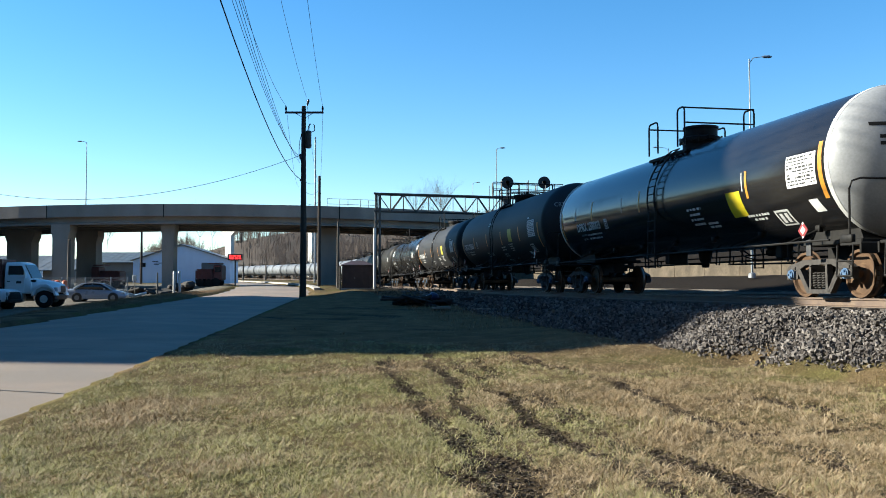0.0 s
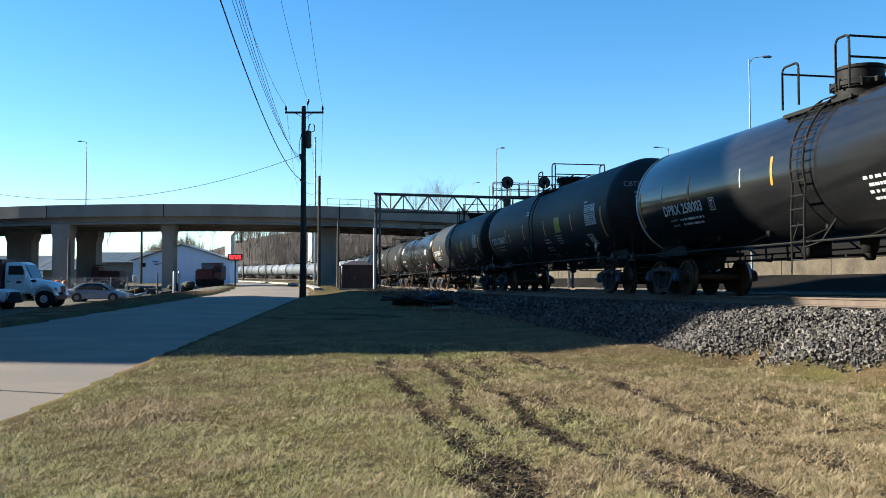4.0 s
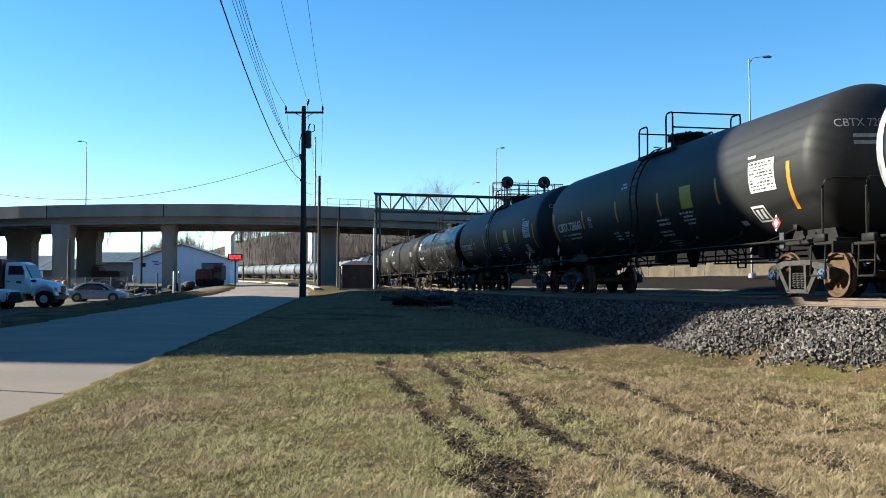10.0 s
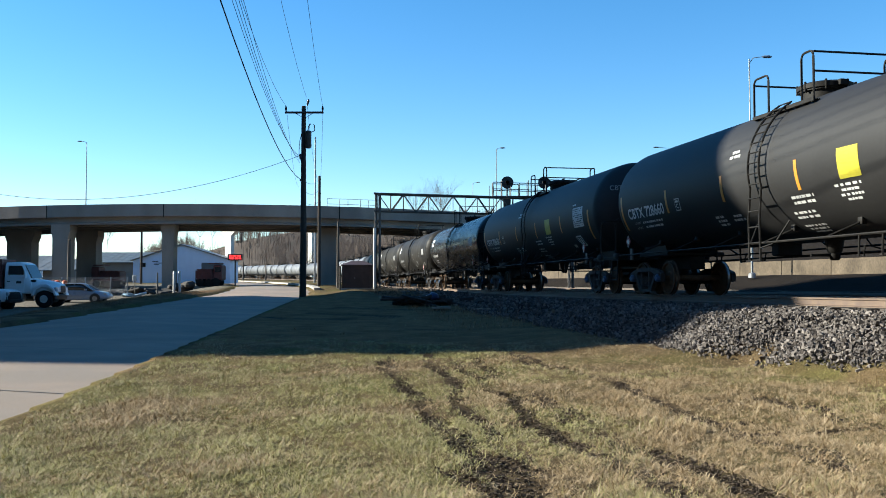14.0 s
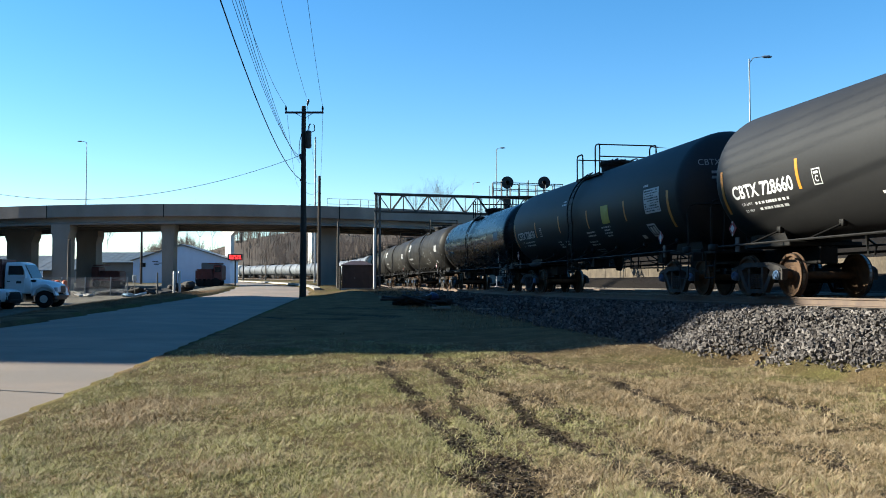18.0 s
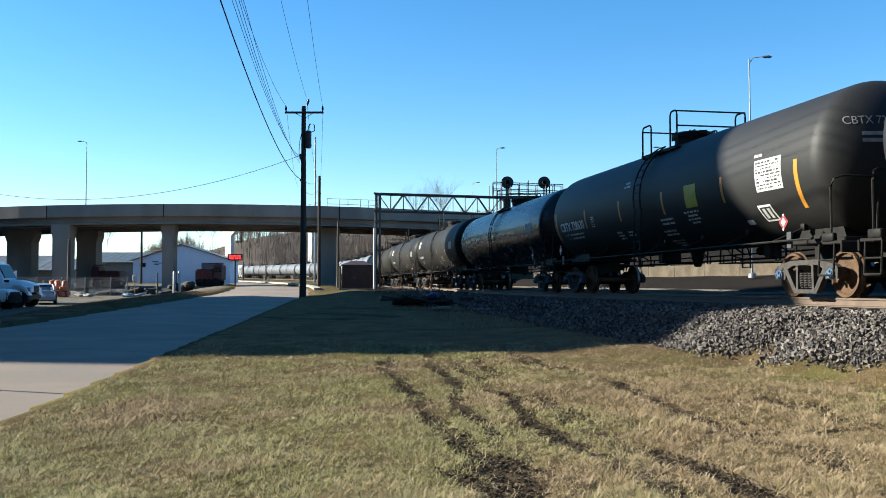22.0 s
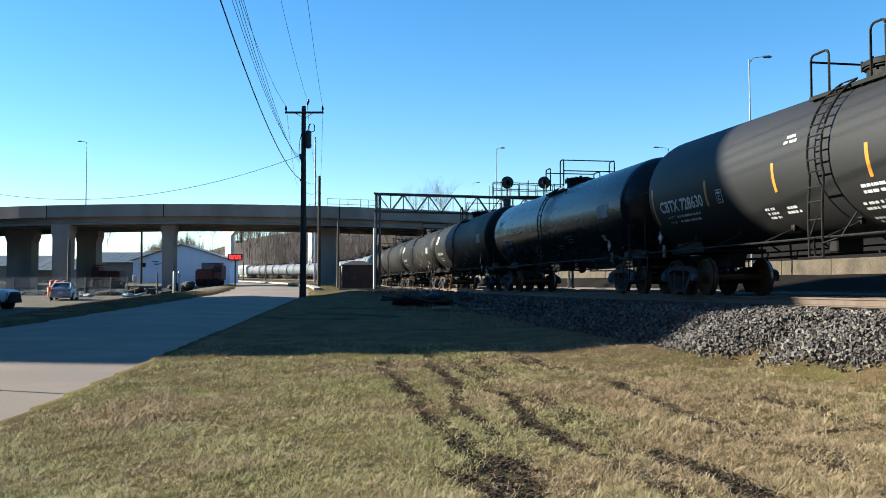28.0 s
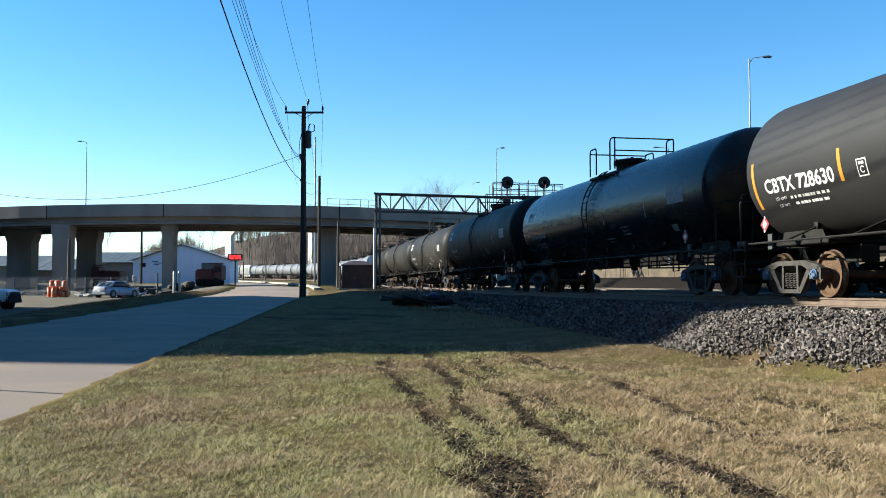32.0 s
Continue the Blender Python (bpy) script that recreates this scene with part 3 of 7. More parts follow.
def ground_material():
    m = bpy.data.materials.new("lawn_soil_and_gravel")
    m.use_nodes = True
    nt = m.node_tree
    n, ln = nt.nodes, nt.links
    b = n["Principled BSDF"]
    tc = n.new("ShaderNodeTexCoord")

    def noise_ramp(scale, lo, hi, c0, c1, detail=6):
        t = n.new("ShaderNodeTexNoise")
        t.inputs["Scale"].default_value, t.inputs["Detail"].default_value = scale, detail
        ln.new(tc.outputs["Object"], t.inputs[0])
        r = n.new("ShaderNodeValToRGB")
        r.color_ramp.elements[0].position, r.color_ramp.elements[1].position = lo, hi
        r.color_ramp.elements[0].color, r.color_ramp.elements[1].color = (*c0, 1), (*c1, 1)
        ln.new(t.outputs[0], r.inputs[0])
        return r.outputs[0], t.outputs[0]

    def mix(fac, a, c, mode="MIX"):
        x = n.new("ShaderNodeMixRGB")
        x.blend_type = mode
        for k, v in ((0, fac), (1, a), (2, c)):
            if isinstance(v, float):
                x.inputs[k].default_value = v
            else:
                ln.new(v, x.inputs[k])
        return x.outputs[0]

    def attr(name):
        a = n.new("ShaderNodeAttribute")
        a.attribute_name = name
        return a.outputs["Fac"]
    dry, _ = noise_ramp(0.9, 0.4, 0.65, (0.155, 0.113, 0.065), (0.1, 0.073, 0.042))
    green, gfac = noise_ramp(0.55, 0.45, 0.66, (0.0, 0.0, 0.0), (1, 1, 1))
    greens, _ = noise_ramp(3.0, 0.35, 0.65, (0.11, 0.108, 0.04), (0.15, 0.134, 0.054))
    grassy = mix(green, dry, greens)
    grain, gh = noise_ramp(38.0, 0.3, 0.72, (0.38, 0.36, 0.33), (1.15, 1.12, 1.05), 8)
    grassy = mix(1.0, grassy, grain, "MULTIPLY")
    soil, _ = noise_ramp(9.0, 0.3, 0.7, (0.018, 0.014, 0.011), (0.04, 0.031, 0.024))
    # reddish brown set against blue skylight; the worn mask follows the lawn's shade
    shade_brown, _ = noise_ramp(1.6, 0.35, 0.66, (0.17, 0.097, 0.05), (0.29, 0.17, 0.09))
    grassy = mix(attr("worn"), grassy, mix(0.8, shade_brown, grain, "MULTIPLY"))
    bare, _ = noise_ramp(0.8, 0.4, 0.6, (0.21, 0.135, 0.08), (0.09, 0.056, 0.036))
    grassy = mix(attr("verge"), grassy, mix(0.9, bare, grain, "MULTIPLY"))
    col = mix(attr("mud"), grassy, soil)
    # near-black, with shade between the stones and past the tracks in the colour
    grit_and_shade, _ = noise_ramp(14.0, 0.35, 0.65, (0.015, 0.012, 0.01), (0.03, 0.025, 0.021))
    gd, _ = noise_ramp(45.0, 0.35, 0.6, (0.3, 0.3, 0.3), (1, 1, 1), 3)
    col = mix(attr("ballast"), col, mix(1.0, grit_and_shade, gd, "MULTIPLY"))
    lot, _ = noise_ramp(1.2, 0.35, 0.65, (0.195, 0.172, 0.144), (0.14, 0.126, 0.104))
    col = mix(attr("lot"), col, mix(0.6, lot, grain, "MULTIPLY"))
    litter, _ = noise_ramp(0.06, 0.3, 0.7, (0.085, 0.068, 0.056), (0.12, 0.098, 0.08))
    col = mix(attr("wood"), col, litter)
    ln.new(col, b.inputs["Base Color"])
    b.inputs["Roughness"].default_value = 1.0
    b.inputs["Specular IOR Level"].default_value = 0.03
    bp = n.new("ShaderNodeBump")
    bp.inputs["Strength"].default_value, bp.inputs["Distance"].default_value = 0.7, 0.04
    ln.new(gh, bp.inputs["Height"])
    ln.new(bp.outputs[0], b.inputs["Normal"])
    return m


me.materials.append(ground_material())
tagged(new("ground", me), "dry winter lawn with muddy wheel ruts", "ground", kind="structure")

# ------------------------------------------------------------------ road
M_ROAD = material("pale_worn_concrete_road", (0.252, 0.185, 0.14), (0.202, 0.149, 0.113), rough=0.85, scale=0.7, fine=70, bump=0.12, amount=0.35, third=(0.18, 0.143, 0.114), third_scale=0.25)
M_TARSHADOW = material("tar_joint_and_wire_shadow", (0.0432, 0.04176, 0.0396), (0.0648, 0.0612, 0.0576), rough=0.7, scale=3, fine=30)


def strip(name, left, right, ys, lift, mat, thick=0.05, cols=6):
    """A sheet over the land between two edges, with sides."""
    g = Geo()
    vs, fs = [], []
    for y in ys:
        a, b = float(left(y)), float(right(y))
        mid = ground_z((a + b) / 2, y) + lift
        for j in range(cols + 1):
            x = a + (b - a) * j / cols
            vs.append((x, y, mid - 0.03 * abs(x - (a + b) / 2)))
        vs.append((b, y, mid - 0.03 * (b - a) / 2 - thick))
        vs.append((a, y, mid - 0.03 * (b - a) / 2 - thick))
    n = cols + 3
    for i in range(len(ys) - 1):
        for j in range(n):
            k = (j + 1) % n
            fs.append((i * n + j, i * n + k, (i + 1) * n + k, (i + 1) * n + j))
    g.add(vs, fs)
    return part(name, g, mat, smooth=40)


_ys = list(np.concatenate([np.arange(-60, 4, 4.0), np.arange(4, 30, 0.8), np.arange(30, 120, 2.0), np.arange(120, 300, 6.0)]))
road = tagged(strip("road", lambda y: road_right(y) - ROAD_W + 0.04 * math.sin(y * 1.3), lambda y: road_right(y) + 0.04 * math.sin(y * 1.9) + 0.02 * math.sin(y * 4.7), _ys, -0.03, M_ROAD, 0.1), "pale worn concrete road with tar joints, one in place of a wire's shadow", "road", kind="structure")
_jg = Geo()
# the dark line at 13.4 stands in for an overhead wire's shadow
for jy in (7.2, 13.4, 19.6, 25.8, 32.0, 38.2, 44.4, 50.6):
    a, b = float(road_right(jy)) - ROAD_W + 0.1, float(road_right(jy)) - 0.1
    n = 14
    mid = ground_z((a + b) / 2, jy) - 0.03 + 0.006
    q = []
    for i in range(n + 1):
        x = a + (b - a) * i / n
        w = 0.022 + 0.008 * math.sin(i * 2.1 + jy)
        y = jy - 0.16 * (x - a)+ 0.35
        z = mid - 0.03 * abs(x - (a + b) / 2) + 0.0178 * (y - jy)
        q += [(x, y - w, z), (x, y + w, z)]
    _jg.add(q, [(2 * i, 2 * i + 2, 2 * i + 3, 2 * i + 1) for i in range(n)])
part("joint", _jg, M_TARSHADOW, road)
# kerb on the outer side of the bend beyond the bridge
_kp = [(float(road_right(y)) + 0.35, float(y), ground_z(float(road_right(y)) + 0.35, y) - 0.05) for y in np.arange(74, 220, 3.0)]
kerb = part("kerb", Geo().sweep([(-0.25, 0), (-0.25, 0.22), (0.25, 0.24), (0.25, 0)], _kp), M_CONCW)
tagged(kerb, "pale concrete kerb along the bend of the road", "kerb", kind="structure")

# ------------------------------------------------------------------ tracks
RAILPROF = [(-0.07, -0.17), (0.07, -0.17), (0.07, -0.158), (0.012, -0.14), (0.012, -0.045), (0.036, -0.035), (0.036, -0.004), (0.028, 0.0), (-0.028, 0.0), (-0.036, -0.004), (-0.036, -0.035), (-0.012, -0.045), (-0.012, -0.14), (-0.07, -0.158)]
_tie = Geo().box((0, 0, -0.255), (0.23, 2.6, 0.17), b=0.015).mesh("tie", M_TIE)


def railway(side, s0, s1, ties):
    tr = thing("railway_track", "rusty rails on weathered timber ties in grey ballast", "railway track", kind="structure")
    ss = np.concatenate([np.arange(s0, -120, 5.0), np.arange(max(-120, s0), s1, 1.5)])
    for r in (-0.7525, 0.7525):
        pts = [(*map(float, line(s, side + r)), float(rail_z(s))) for s in ss]
        part("rail", Geo().sweep(RAILPROF, pts), M_RAIL, tr, smooth=30)
        if side == 0.0:
            top = Geo().sweep([(-0.026, 0.0015), (0.026, 0.0015)], pts, closed=False)
            part("running_surface", top, M_TREAD, tr, "bright worn running surface")
    for i in range(ties):
        s = 24 - 0.51 * i
        x, y = map(float, line(s, side + random.uniform(-0.03, 0.03)))
        part("tie", _tie, None, tr, at=pose(x, y, float(rail_z(s)), 0, 0, math.degrees(float(np.interp(s, LS, LTH))) + random.uniform(-1, 1)))
    return tr


railway(0.0, -420, 90, 120)
railway(-4.3, -300, 60, 90)
railway(-8.6, -300, 60, 90)
# ------------------------------------------------------------------ train
TANK_R, TANK_Z, TANK_C = 1.51, 2.675, 7.95
HEAD = 0.74


def on_tank(a, h, out=0.006):
    """Maps flat (u, v) onto the camera-side of the tank round the place (a, h)."""
    q0 = math.asin(max(-0.99, min(0.99, (h - TANK_Z) / TANK_R)))

    def bend(u, v):
        q = q0 + v / TANK_R
        return (a + u, -(TANK_R + out) * math.cos(q), TANK_Z + (TANK_R + out) * math.sin(q))
    return bend


def patch(a, h, w, t, mat, name, parent, label="", out=0.005, tilt=0.0, n=8):
    """A thin plate that follows the tank's side, w along and t around, tilt leans its top back."""
    bend = on_tank(a, h, out)
    back = on_tank(a, h, out - 0.004)
    vs, fs = [], []
    for fn in (bend, back):
        for j in range(n + 1):
            v = -t / 2 + t * j / n
            vs.append(fn(-w / 2 + tilt * v, v))
            vs.append(fn(w / 2 + tilt * v, v))
    k = 2 * (n + 1)
    for j in range(n):
        fs.append((2 * j, 2 * j + 1, 2 * j + 3, 2 * j + 2))
        fs.append((2 * j, 2 * j + 2, k + 2 * j + 2, k + 2 * j))
        fs.append((2 * j + 1, k + 2 * j + 1, k + 2 * j + 3, 2 * j + 3))
    fs.append((0, k, k + 1, 1))
    fs.append((2 * n, 2 * n + 1, k + 2 * n + 1, k + 2 * n))
    return part(name, Geo().add(vs, fs), mat, parent, label)


def bars(a, h, rows, mat, parent, name="stencil_block", label="", pitch=0.11, seed=1):
    """Writing too small to read, as short bars round (a, h)."""
    rnd = random.Random(seed)
    g = Geo()
    bend = on_tank(a, h, 0.005)
    for i, (w, t) in enumerate(rows):
        v = (len(rows) - 1) / 2 * pitch - i * pitch
        u = -w / 2
        while u < w / 2 - 0.02:
            l = min(rnd.uniform(0.05, 0.16), w / 2 - u)
            vs = [bend(u, v - t / 2), bend(u + l, v - t / 2), bend(u + l, v + t / 2), bend(u, v + t / 2)]
            g.add(vs, [(0, 1, 2, 3)])
            u += l + rnd.choice((0.02, 0.02, 0.06))
    return tagged(part(name, g, mat, parent, label), kind="stuff")


_prof = [(-TANK_C - HEAD * math.sin(q), TANK_R * math.cos(q)) for q in np.linspace(math.pi / 2 - 0.02, 0.0, 12)]
_prof += [(a, TANK_R) for a in (-5.3, -2.65)]
_prof += [(a, TANK_R) for a in (0, 2.65, 5.3)]
_prof += [(TANK_C + HEAD * math.sin(q), TANK_R * math.cos(q)) for q in np.linspace(0.0, math.pi / 2 - 0.02, 12)]
_shell = Geo().lathe(_prof, 56, "x", c=(0, 0, TANK_Z)).mesh("tank", M_TANK, 50)


def wheelset_mesh():
    g = Geo()
    for sg in (-1, 1):
        # tread, flange, plate and hub of one wheel
        prof = [(0.68, 0.10), (0.68, 0.16), (0.71, 0.2), (0.715, 0.37), (0.69, 0.4), (0.687, 0.478), (0.70, 0.484), (0.72, 0.472), (0.735, 0.457), (0.82, 0.452), (0.82, 0.4), (0.765, 0.375), (0.75, 0.2), (0.79, 0.16), (0.79, 0.1)]
        g.lathe([(sg * a, r) for a, r in prof], 32, "y")
    g.tube([(0, -1.0, 0), (0, 1.0, 0)], 0.08, 12)
    return g.mesh("wheelset", M_WHEEL, 35)


def tread_mesh():
    g = Geo()
    for sg in (1,):
        g.lathe([(sg * a, r) for a, r in [(0.735, 0.44), (0.735, 0.4585), (0.79, 0.4555), (0.79, 0.44)]], 32, "y")
        g.f = g.f[:-2]      # an open band, with no discs
    return g.mesh("wheel_tread", M_TREAD, 35)


def cap_mesh():
    g = Geo()
    for sg in (1,):
        g.lathe([(sg * a, r) for a, r in [(1.0, 0.08), (1.02, 0.105), (1.13, 0.105), (1.14, 0.09), (1.16, 0.085), (1.16, 0.03), (1.15, 0.0)]], 14, "y")
        for k in range(3):
            q = 2 * math.pi * k / 3
            g.tube([(0.055 * math.cos(q), sg * 1.15, 0.055 * math.sin(q)), (0.055 * math.cos(q), sg * 1.18, 0.055 * math.sin(q))], 0.02, 6)
    return g.mesh("bearing_cap", M_CAP, 35)


_wheelset, _tread, _cap = wheelset_mesh(), tread_mesh(), cap_mesh()


def sideframe_mesh(sg):
    """The cast side of a bogie, with its openings and pedestal jaws."""
    g = Geo()
    y0, y1 = sg * 0.98, sg * 1.10
    lo, hi = min(y0, y1), max(y0, y1)
    top = [(-1.08, 0.58), (-0.98, 0.64), (-0.5, 0.74), (0.5, 0.74), (0.98, 0.64), (1.08, 0.58), (1.06, 0.5), (0.72, 0.52), (0.42, 0.64), (-0.42, 0.64), (-0.72, 0.53), (-1.06, 0.5)]
    g.prism(top, lo, hi)
    for s in (-1, 1):
        g.prism([(s * 0.62, 0.58), (s * 0.75, 0.55), (s * 0.4, 0.1), (s * 0.27, 0.1)], lo, hi)
        g.prism([(s * 0.23, 0.66), (s * 0.3, 0.66), (s * 0.31, 0.15), (s * 0.24, 0.15)], lo, hi)
        g.prism([(s * 1.02, 0.56), (s * 1.09, 0.56), (s * 1.08, 0.36), (s * 1.02, 0.36)], lo, hi)
        g.prism([(s * 0.68, 0.54), (s * 0.76, 0.54), (s * 0.76, 0.36), (s * 0.7, 0.36)], lo, hi)
        g.box((s * 0.889, sg * 1.04, 0.58), (0.24, 0.16, 0.06))
    g.prism([(-0.4, 0.08), (0.4, 0.08), (0.36, 0.16), (-0.36, 0.16)], lo, hi)
    return g.mesh("sideframe", M_TRUCK)


def spring_mesh():
    g = Geo()
    pts = [(0.055 * math.cos(q), 0.055 * math.sin(q), 0.2 + 0.28 * q / (12 * math.pi)) for q in np.linspace(0, 12 * math.pi, 60)]
    g.tube(pts, 0.016, 5)
    g.tube([(0, 0, 0.19), (0, 0, 0.49)], 0.036, 8)
    return g.mesh("spring", M_TRUCK, 50)


_sides = {s: sideframe_mesh(s) for s in (-1, 1)}
_spring = spring_mesh()
_bolster = Geo().prism([(-1.15, 0.5), (1.15, 0.5), (0.9, 0.36), (0.5, 0.3), (-0.5, 0.3), (-0.9, 0.36)], -0.22, 0.22, "x", m=pose(0, 0, 0.12)).mesh("bolster", M_IRON)
_beam = Geo().box((0, 0, 0.4), (0.12, 1.9, 0.2), b=0.03).mesh("brake_beam", M_IRON)
_plate = Geo().lathe([(0.5, 0.3), (0.78, 0.26)], 16, "z").mesh("centre_plate", M_IRON)
_lever = Geo().prism([(-0.85, 0.5), (0.85, 0.62), (0.85, 0.7), (-0.85, 0.58)], -0.3, -0.24).mesh("brake_lever", M_IRON)


def bogie(parent, a, near=False):
    b = new("bogie")
    b.parent = parent
    b.matrix_basis = pose(a, 0, 0)
    axles = []
    for s in (-1, 1):
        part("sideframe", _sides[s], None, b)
        if near:
            for k in (-0.15, 0.0, 0.15):
                part("spring", _spring, None, b, at=pose(k, s * 1.04, 0))
    part("bolster", _bolster, None, b)
    part("centre_plate", _plate, None, b)
    if near:
        part("brake_lever", _lever, None, b)
        for e in (-0.38, 0.38):
            part("brake_beam", _beam, None, b, at=pose(e, 0, 0))
    for e in (-0.889, 0.889):
        ax = part("wheelset", _wheelset, None, b, "rusty spoked-plate wheels on an axle", at=pose(e, 0, 0.457))
        axles.append(ax)
    return b


def common_meshes():
    """The pieces that all tank cars share, as meshes keyed by part name."""
    out = []
    # manway housing with a bolted lid
    g = Geo()
    top = TANK_Z + TANK_R
    g.lathe([(top - 0.08, 0.5), (top + 0.12, 0.5), (top + 0.12, 0.55), (top + 0.16, 0.55)], 24, "z")
    out.append(("manway", g.mesh("manway", M_IRON, 40), ""))
    g = Geo().lathe([(top + 0.16, 0.58), (top + 0.25, 0.58), (top + 0.29, 0.5), (top + 0.31, 0.2)], 24, "z")
    g.box((0.58, 0, top + 0.22), (0.14, 0.2, 0.12))
    g.tube([(-0.3, 0.1, top + 0.28), (-0.3, 0.1, top + 0.4), (-0.1, 0.1, top + 0.4)], 0.03, 6)
    for k in range(8):
        q = 2 * math.pi * k / 8 + 0.2
        g.tube([(0.57 * math.cos(q), 0.57 * math.sin(q), top + 0.1), (0.57 * math.cos(q), 0.57 * math.sin(q), top + 0.3)], 0.025, 6)
    out.append(("manway_lid", g.mesh("manway_lid", M_IRON, 40), ""))
    # grating platform round the manway
    g = Geo()
    for sy in (-1, 1):
        for k in range(7):
            g.box((-0.06, sy * (0.66 + 0.05 * k), top - 0.26), (2.3, 0.03, 0.03), b=0.004)
        for k in range(8):
            g.box((-1.15 + 0.31 * k, sy * 0.81, top - 0.29), (0.04, 0.38, 0.05), b=0.004)
        g.box((-0.06, sy * 1.0, top - 0.26), (2.34, 0.03, 0.08), b=0.004)
    out.append(("platform", g.mesh("platform", M_IRON), ""))
    # handrails with rounded corners: a low near side, a long far side, bars across the ends
    def loop(x0, x1, y, z0, z1, r=0.12):
        pts = [(x0, y, z0), (x0, y, z1 - r)]
        pts += [(x0 + r - r * math.cos(q), y, z1 - r + r * math.sin(q)) for q in np.linspace(0.3, math.pi / 2, 4)]
        pts += [(x1 - r + r * math.sin(q), y, z1 - r + r * math.cos(q)) for q in np.linspace(0, math.pi / 2 - 0.3, 4)]
        return pts + [(x1, y, z1 - r), (x1, y, z0)]
    for y, spans in ((-0.98, ((-1.2, -0.6, 0.6), (0.66, 1.08, 0.72))), (0.98, ((0.55, 1.08, 0.72), (-1.2, -0.5, 0.5)))):
        for x0, x1, hh in spans:
            g = Geo().tube(loop(x0, x1, y, top - 0.28, top + hh), 0.024, 6)
            if x1 - x0 > 1:
                g.tube([(-0.4, y, top - 0.28), (-0.4, y, top + hh)], 0.02, 6)
                g.tube([(0.4, y, top - 0.28), (0.4, y, top + hh)], 0.02, 6)
            out.append(("handrail", g.mesh("handrail", M_IRON, 50), ""))
    for x, hh in ((-1.2, 0.48), (1.08, 0.69), (1.08, 0.3)):
        g = Geo().tube([(x, -0.98, top + hh), (x, 0.98, top + hh)], 0.022, 6)
        out.append(("cross_rail", g.mesh("cross_rail", M_IRON, 50), ""))
    # ladder that follows the side, on both sides
    for sy in (-1, 1):
        g = Geo()
        c0 = -0.12
        for dx in (-0.22, 0.22):
            pts = [(c0 + dx, sy * 1.62, 0.74), (c0 + dx, sy * 1.63, 1.6)]
            pts += [(c0 + dx, sy * (TANK_R + 0.13) * math.cos(q), TANK_Z + (TANK_R + 0.13) * math.sin(q)) for q in np.linspace(-0.25, 1.0, 12)]
            g.tube(pts, 0.024, 6)
        for k in range(10):
            q = -0.2 + 0.135 * k
            g.tube([(c0 - 0.22, sy * (TANK_R + 0.13) * math.cos(q), TANK_Z + (TANK_R + 0.13) * math.sin(q)), (c0 + 0.22, sy * (TANK_R + 0.13) * math.cos(q), TANK_Z + (TANK_R + 0.13) * math.sin(q))], 0.016, 6)
        for z in (0.76, 1.12, 1.45, 1.78, 2.05):
            g.tube([(c0 - 0.22, sy * 1.63, z), (c0 + 0.22, sy * 1.63, z)], 0.016, 6)
        g.tube([(c0 - 0.22, sy * 1.63, 1.0), (c0 - 0.5, sy * 1.45, 1.1), (c0 - 0.62, sy * 1.2, 1.55)], 0.02, 6)
        g.tube([(c0 + 0.22, sy * 1.63, 1.0), (c0 + 0.5, sy * 1.45, 1.1), (c0 + 0.62, sy * 1.2, 1.55)], 0.02, 6)
        out.append(("ladder", g.mesh("ladder", M_IRON, 50), ""))
    # long side handrail low on the tank
    for sy in (-1, 1):
        g = Geo().tube([(-8.0, sy * 1.5, 1.12), (-7.2, sy * 1.5, 1.12), (7.2, sy * 1.5, 1.12), (8.0, sy * 1.5, 1.12)], 0.024, 6)
        for x in (-6.6, -4.4, -2.2, 0, 2.2, 4.4, 6.6):
            g.tube([(x, sy * 1.5, 1.12), (x + 0.2, sy * 0.92, 1.4)], 0.024, 6)
            g.box((x + 0.2, sy * 0.9, 1.42), (0.14, 0.1, 0.14), b=0.01)
        out.append(("side_rail", g.mesh("side_rail", M_IRON, 50), ""))
    # stub sills, end platforms, draft gear
    for sx in (-1, 1):
        g = Geo()
        g.box((sx * 7.5, 0, 0.88), (2.9, 0.42, 0.36), b=0.02)
        g.box((sx * 7.1, 0, 1.12), (1.9, 1.7, 0.1), b=0.02)
        g.prism([(sx * 6.3, 1.1), (sx * 8.0, 1.1), (sx * 7.8, 1.55), (sx * 6.5, 1.4)], -0.75, 0.75)
        g.box((sx * 8.55, 0, 1.02), (0.6, 2.9, 0.06), b=0.01)
        g.box((sx * 8.86, 0, 0.93), (0.05, 2.95, 0.2), b=0.01)
        g.box((sx * 8.3, 0, 0.72), (0.12, 1.5, 0.1), b=0.01)
        out.append(("end_sill", g.mesh("end_sill", M_IRON), ""))
        g = Geo()
        g.box((sx * 8.92, 0, 0.84), (0.42, 0.2, 0.24), b=0.03)
        g.box((sx * 9.06, 0.07, 0.84), (0.16, 0.22, 0.3), b=0.04)
        out.append(("coupler", g.mesh("coupler", M_TRUCK), ""))
        for sy in (-1, 1):
            g = Geo()
            g.tube([(sx * 8.5, sy * 1.42, 0.98), (sx * 8.5, sy * 1.42, 2.05), (sx * 8.53, sy * 1.38, 2.2), (sx * 8.6, sy * 1.25, 2.25), (sx * 8.62, sy * 0.55, 2.25)], 0.022, 6)
            g.tube([(sx * 8.5, sy * 0.5, 1.02), (sx * 8.6, sy * 0.5, 2.2)], 0.02, 6)
            out.append(("end_grab_iron", g.mesh("end_grab_iron", M_IRON, 50), ""))
            g = Geo()
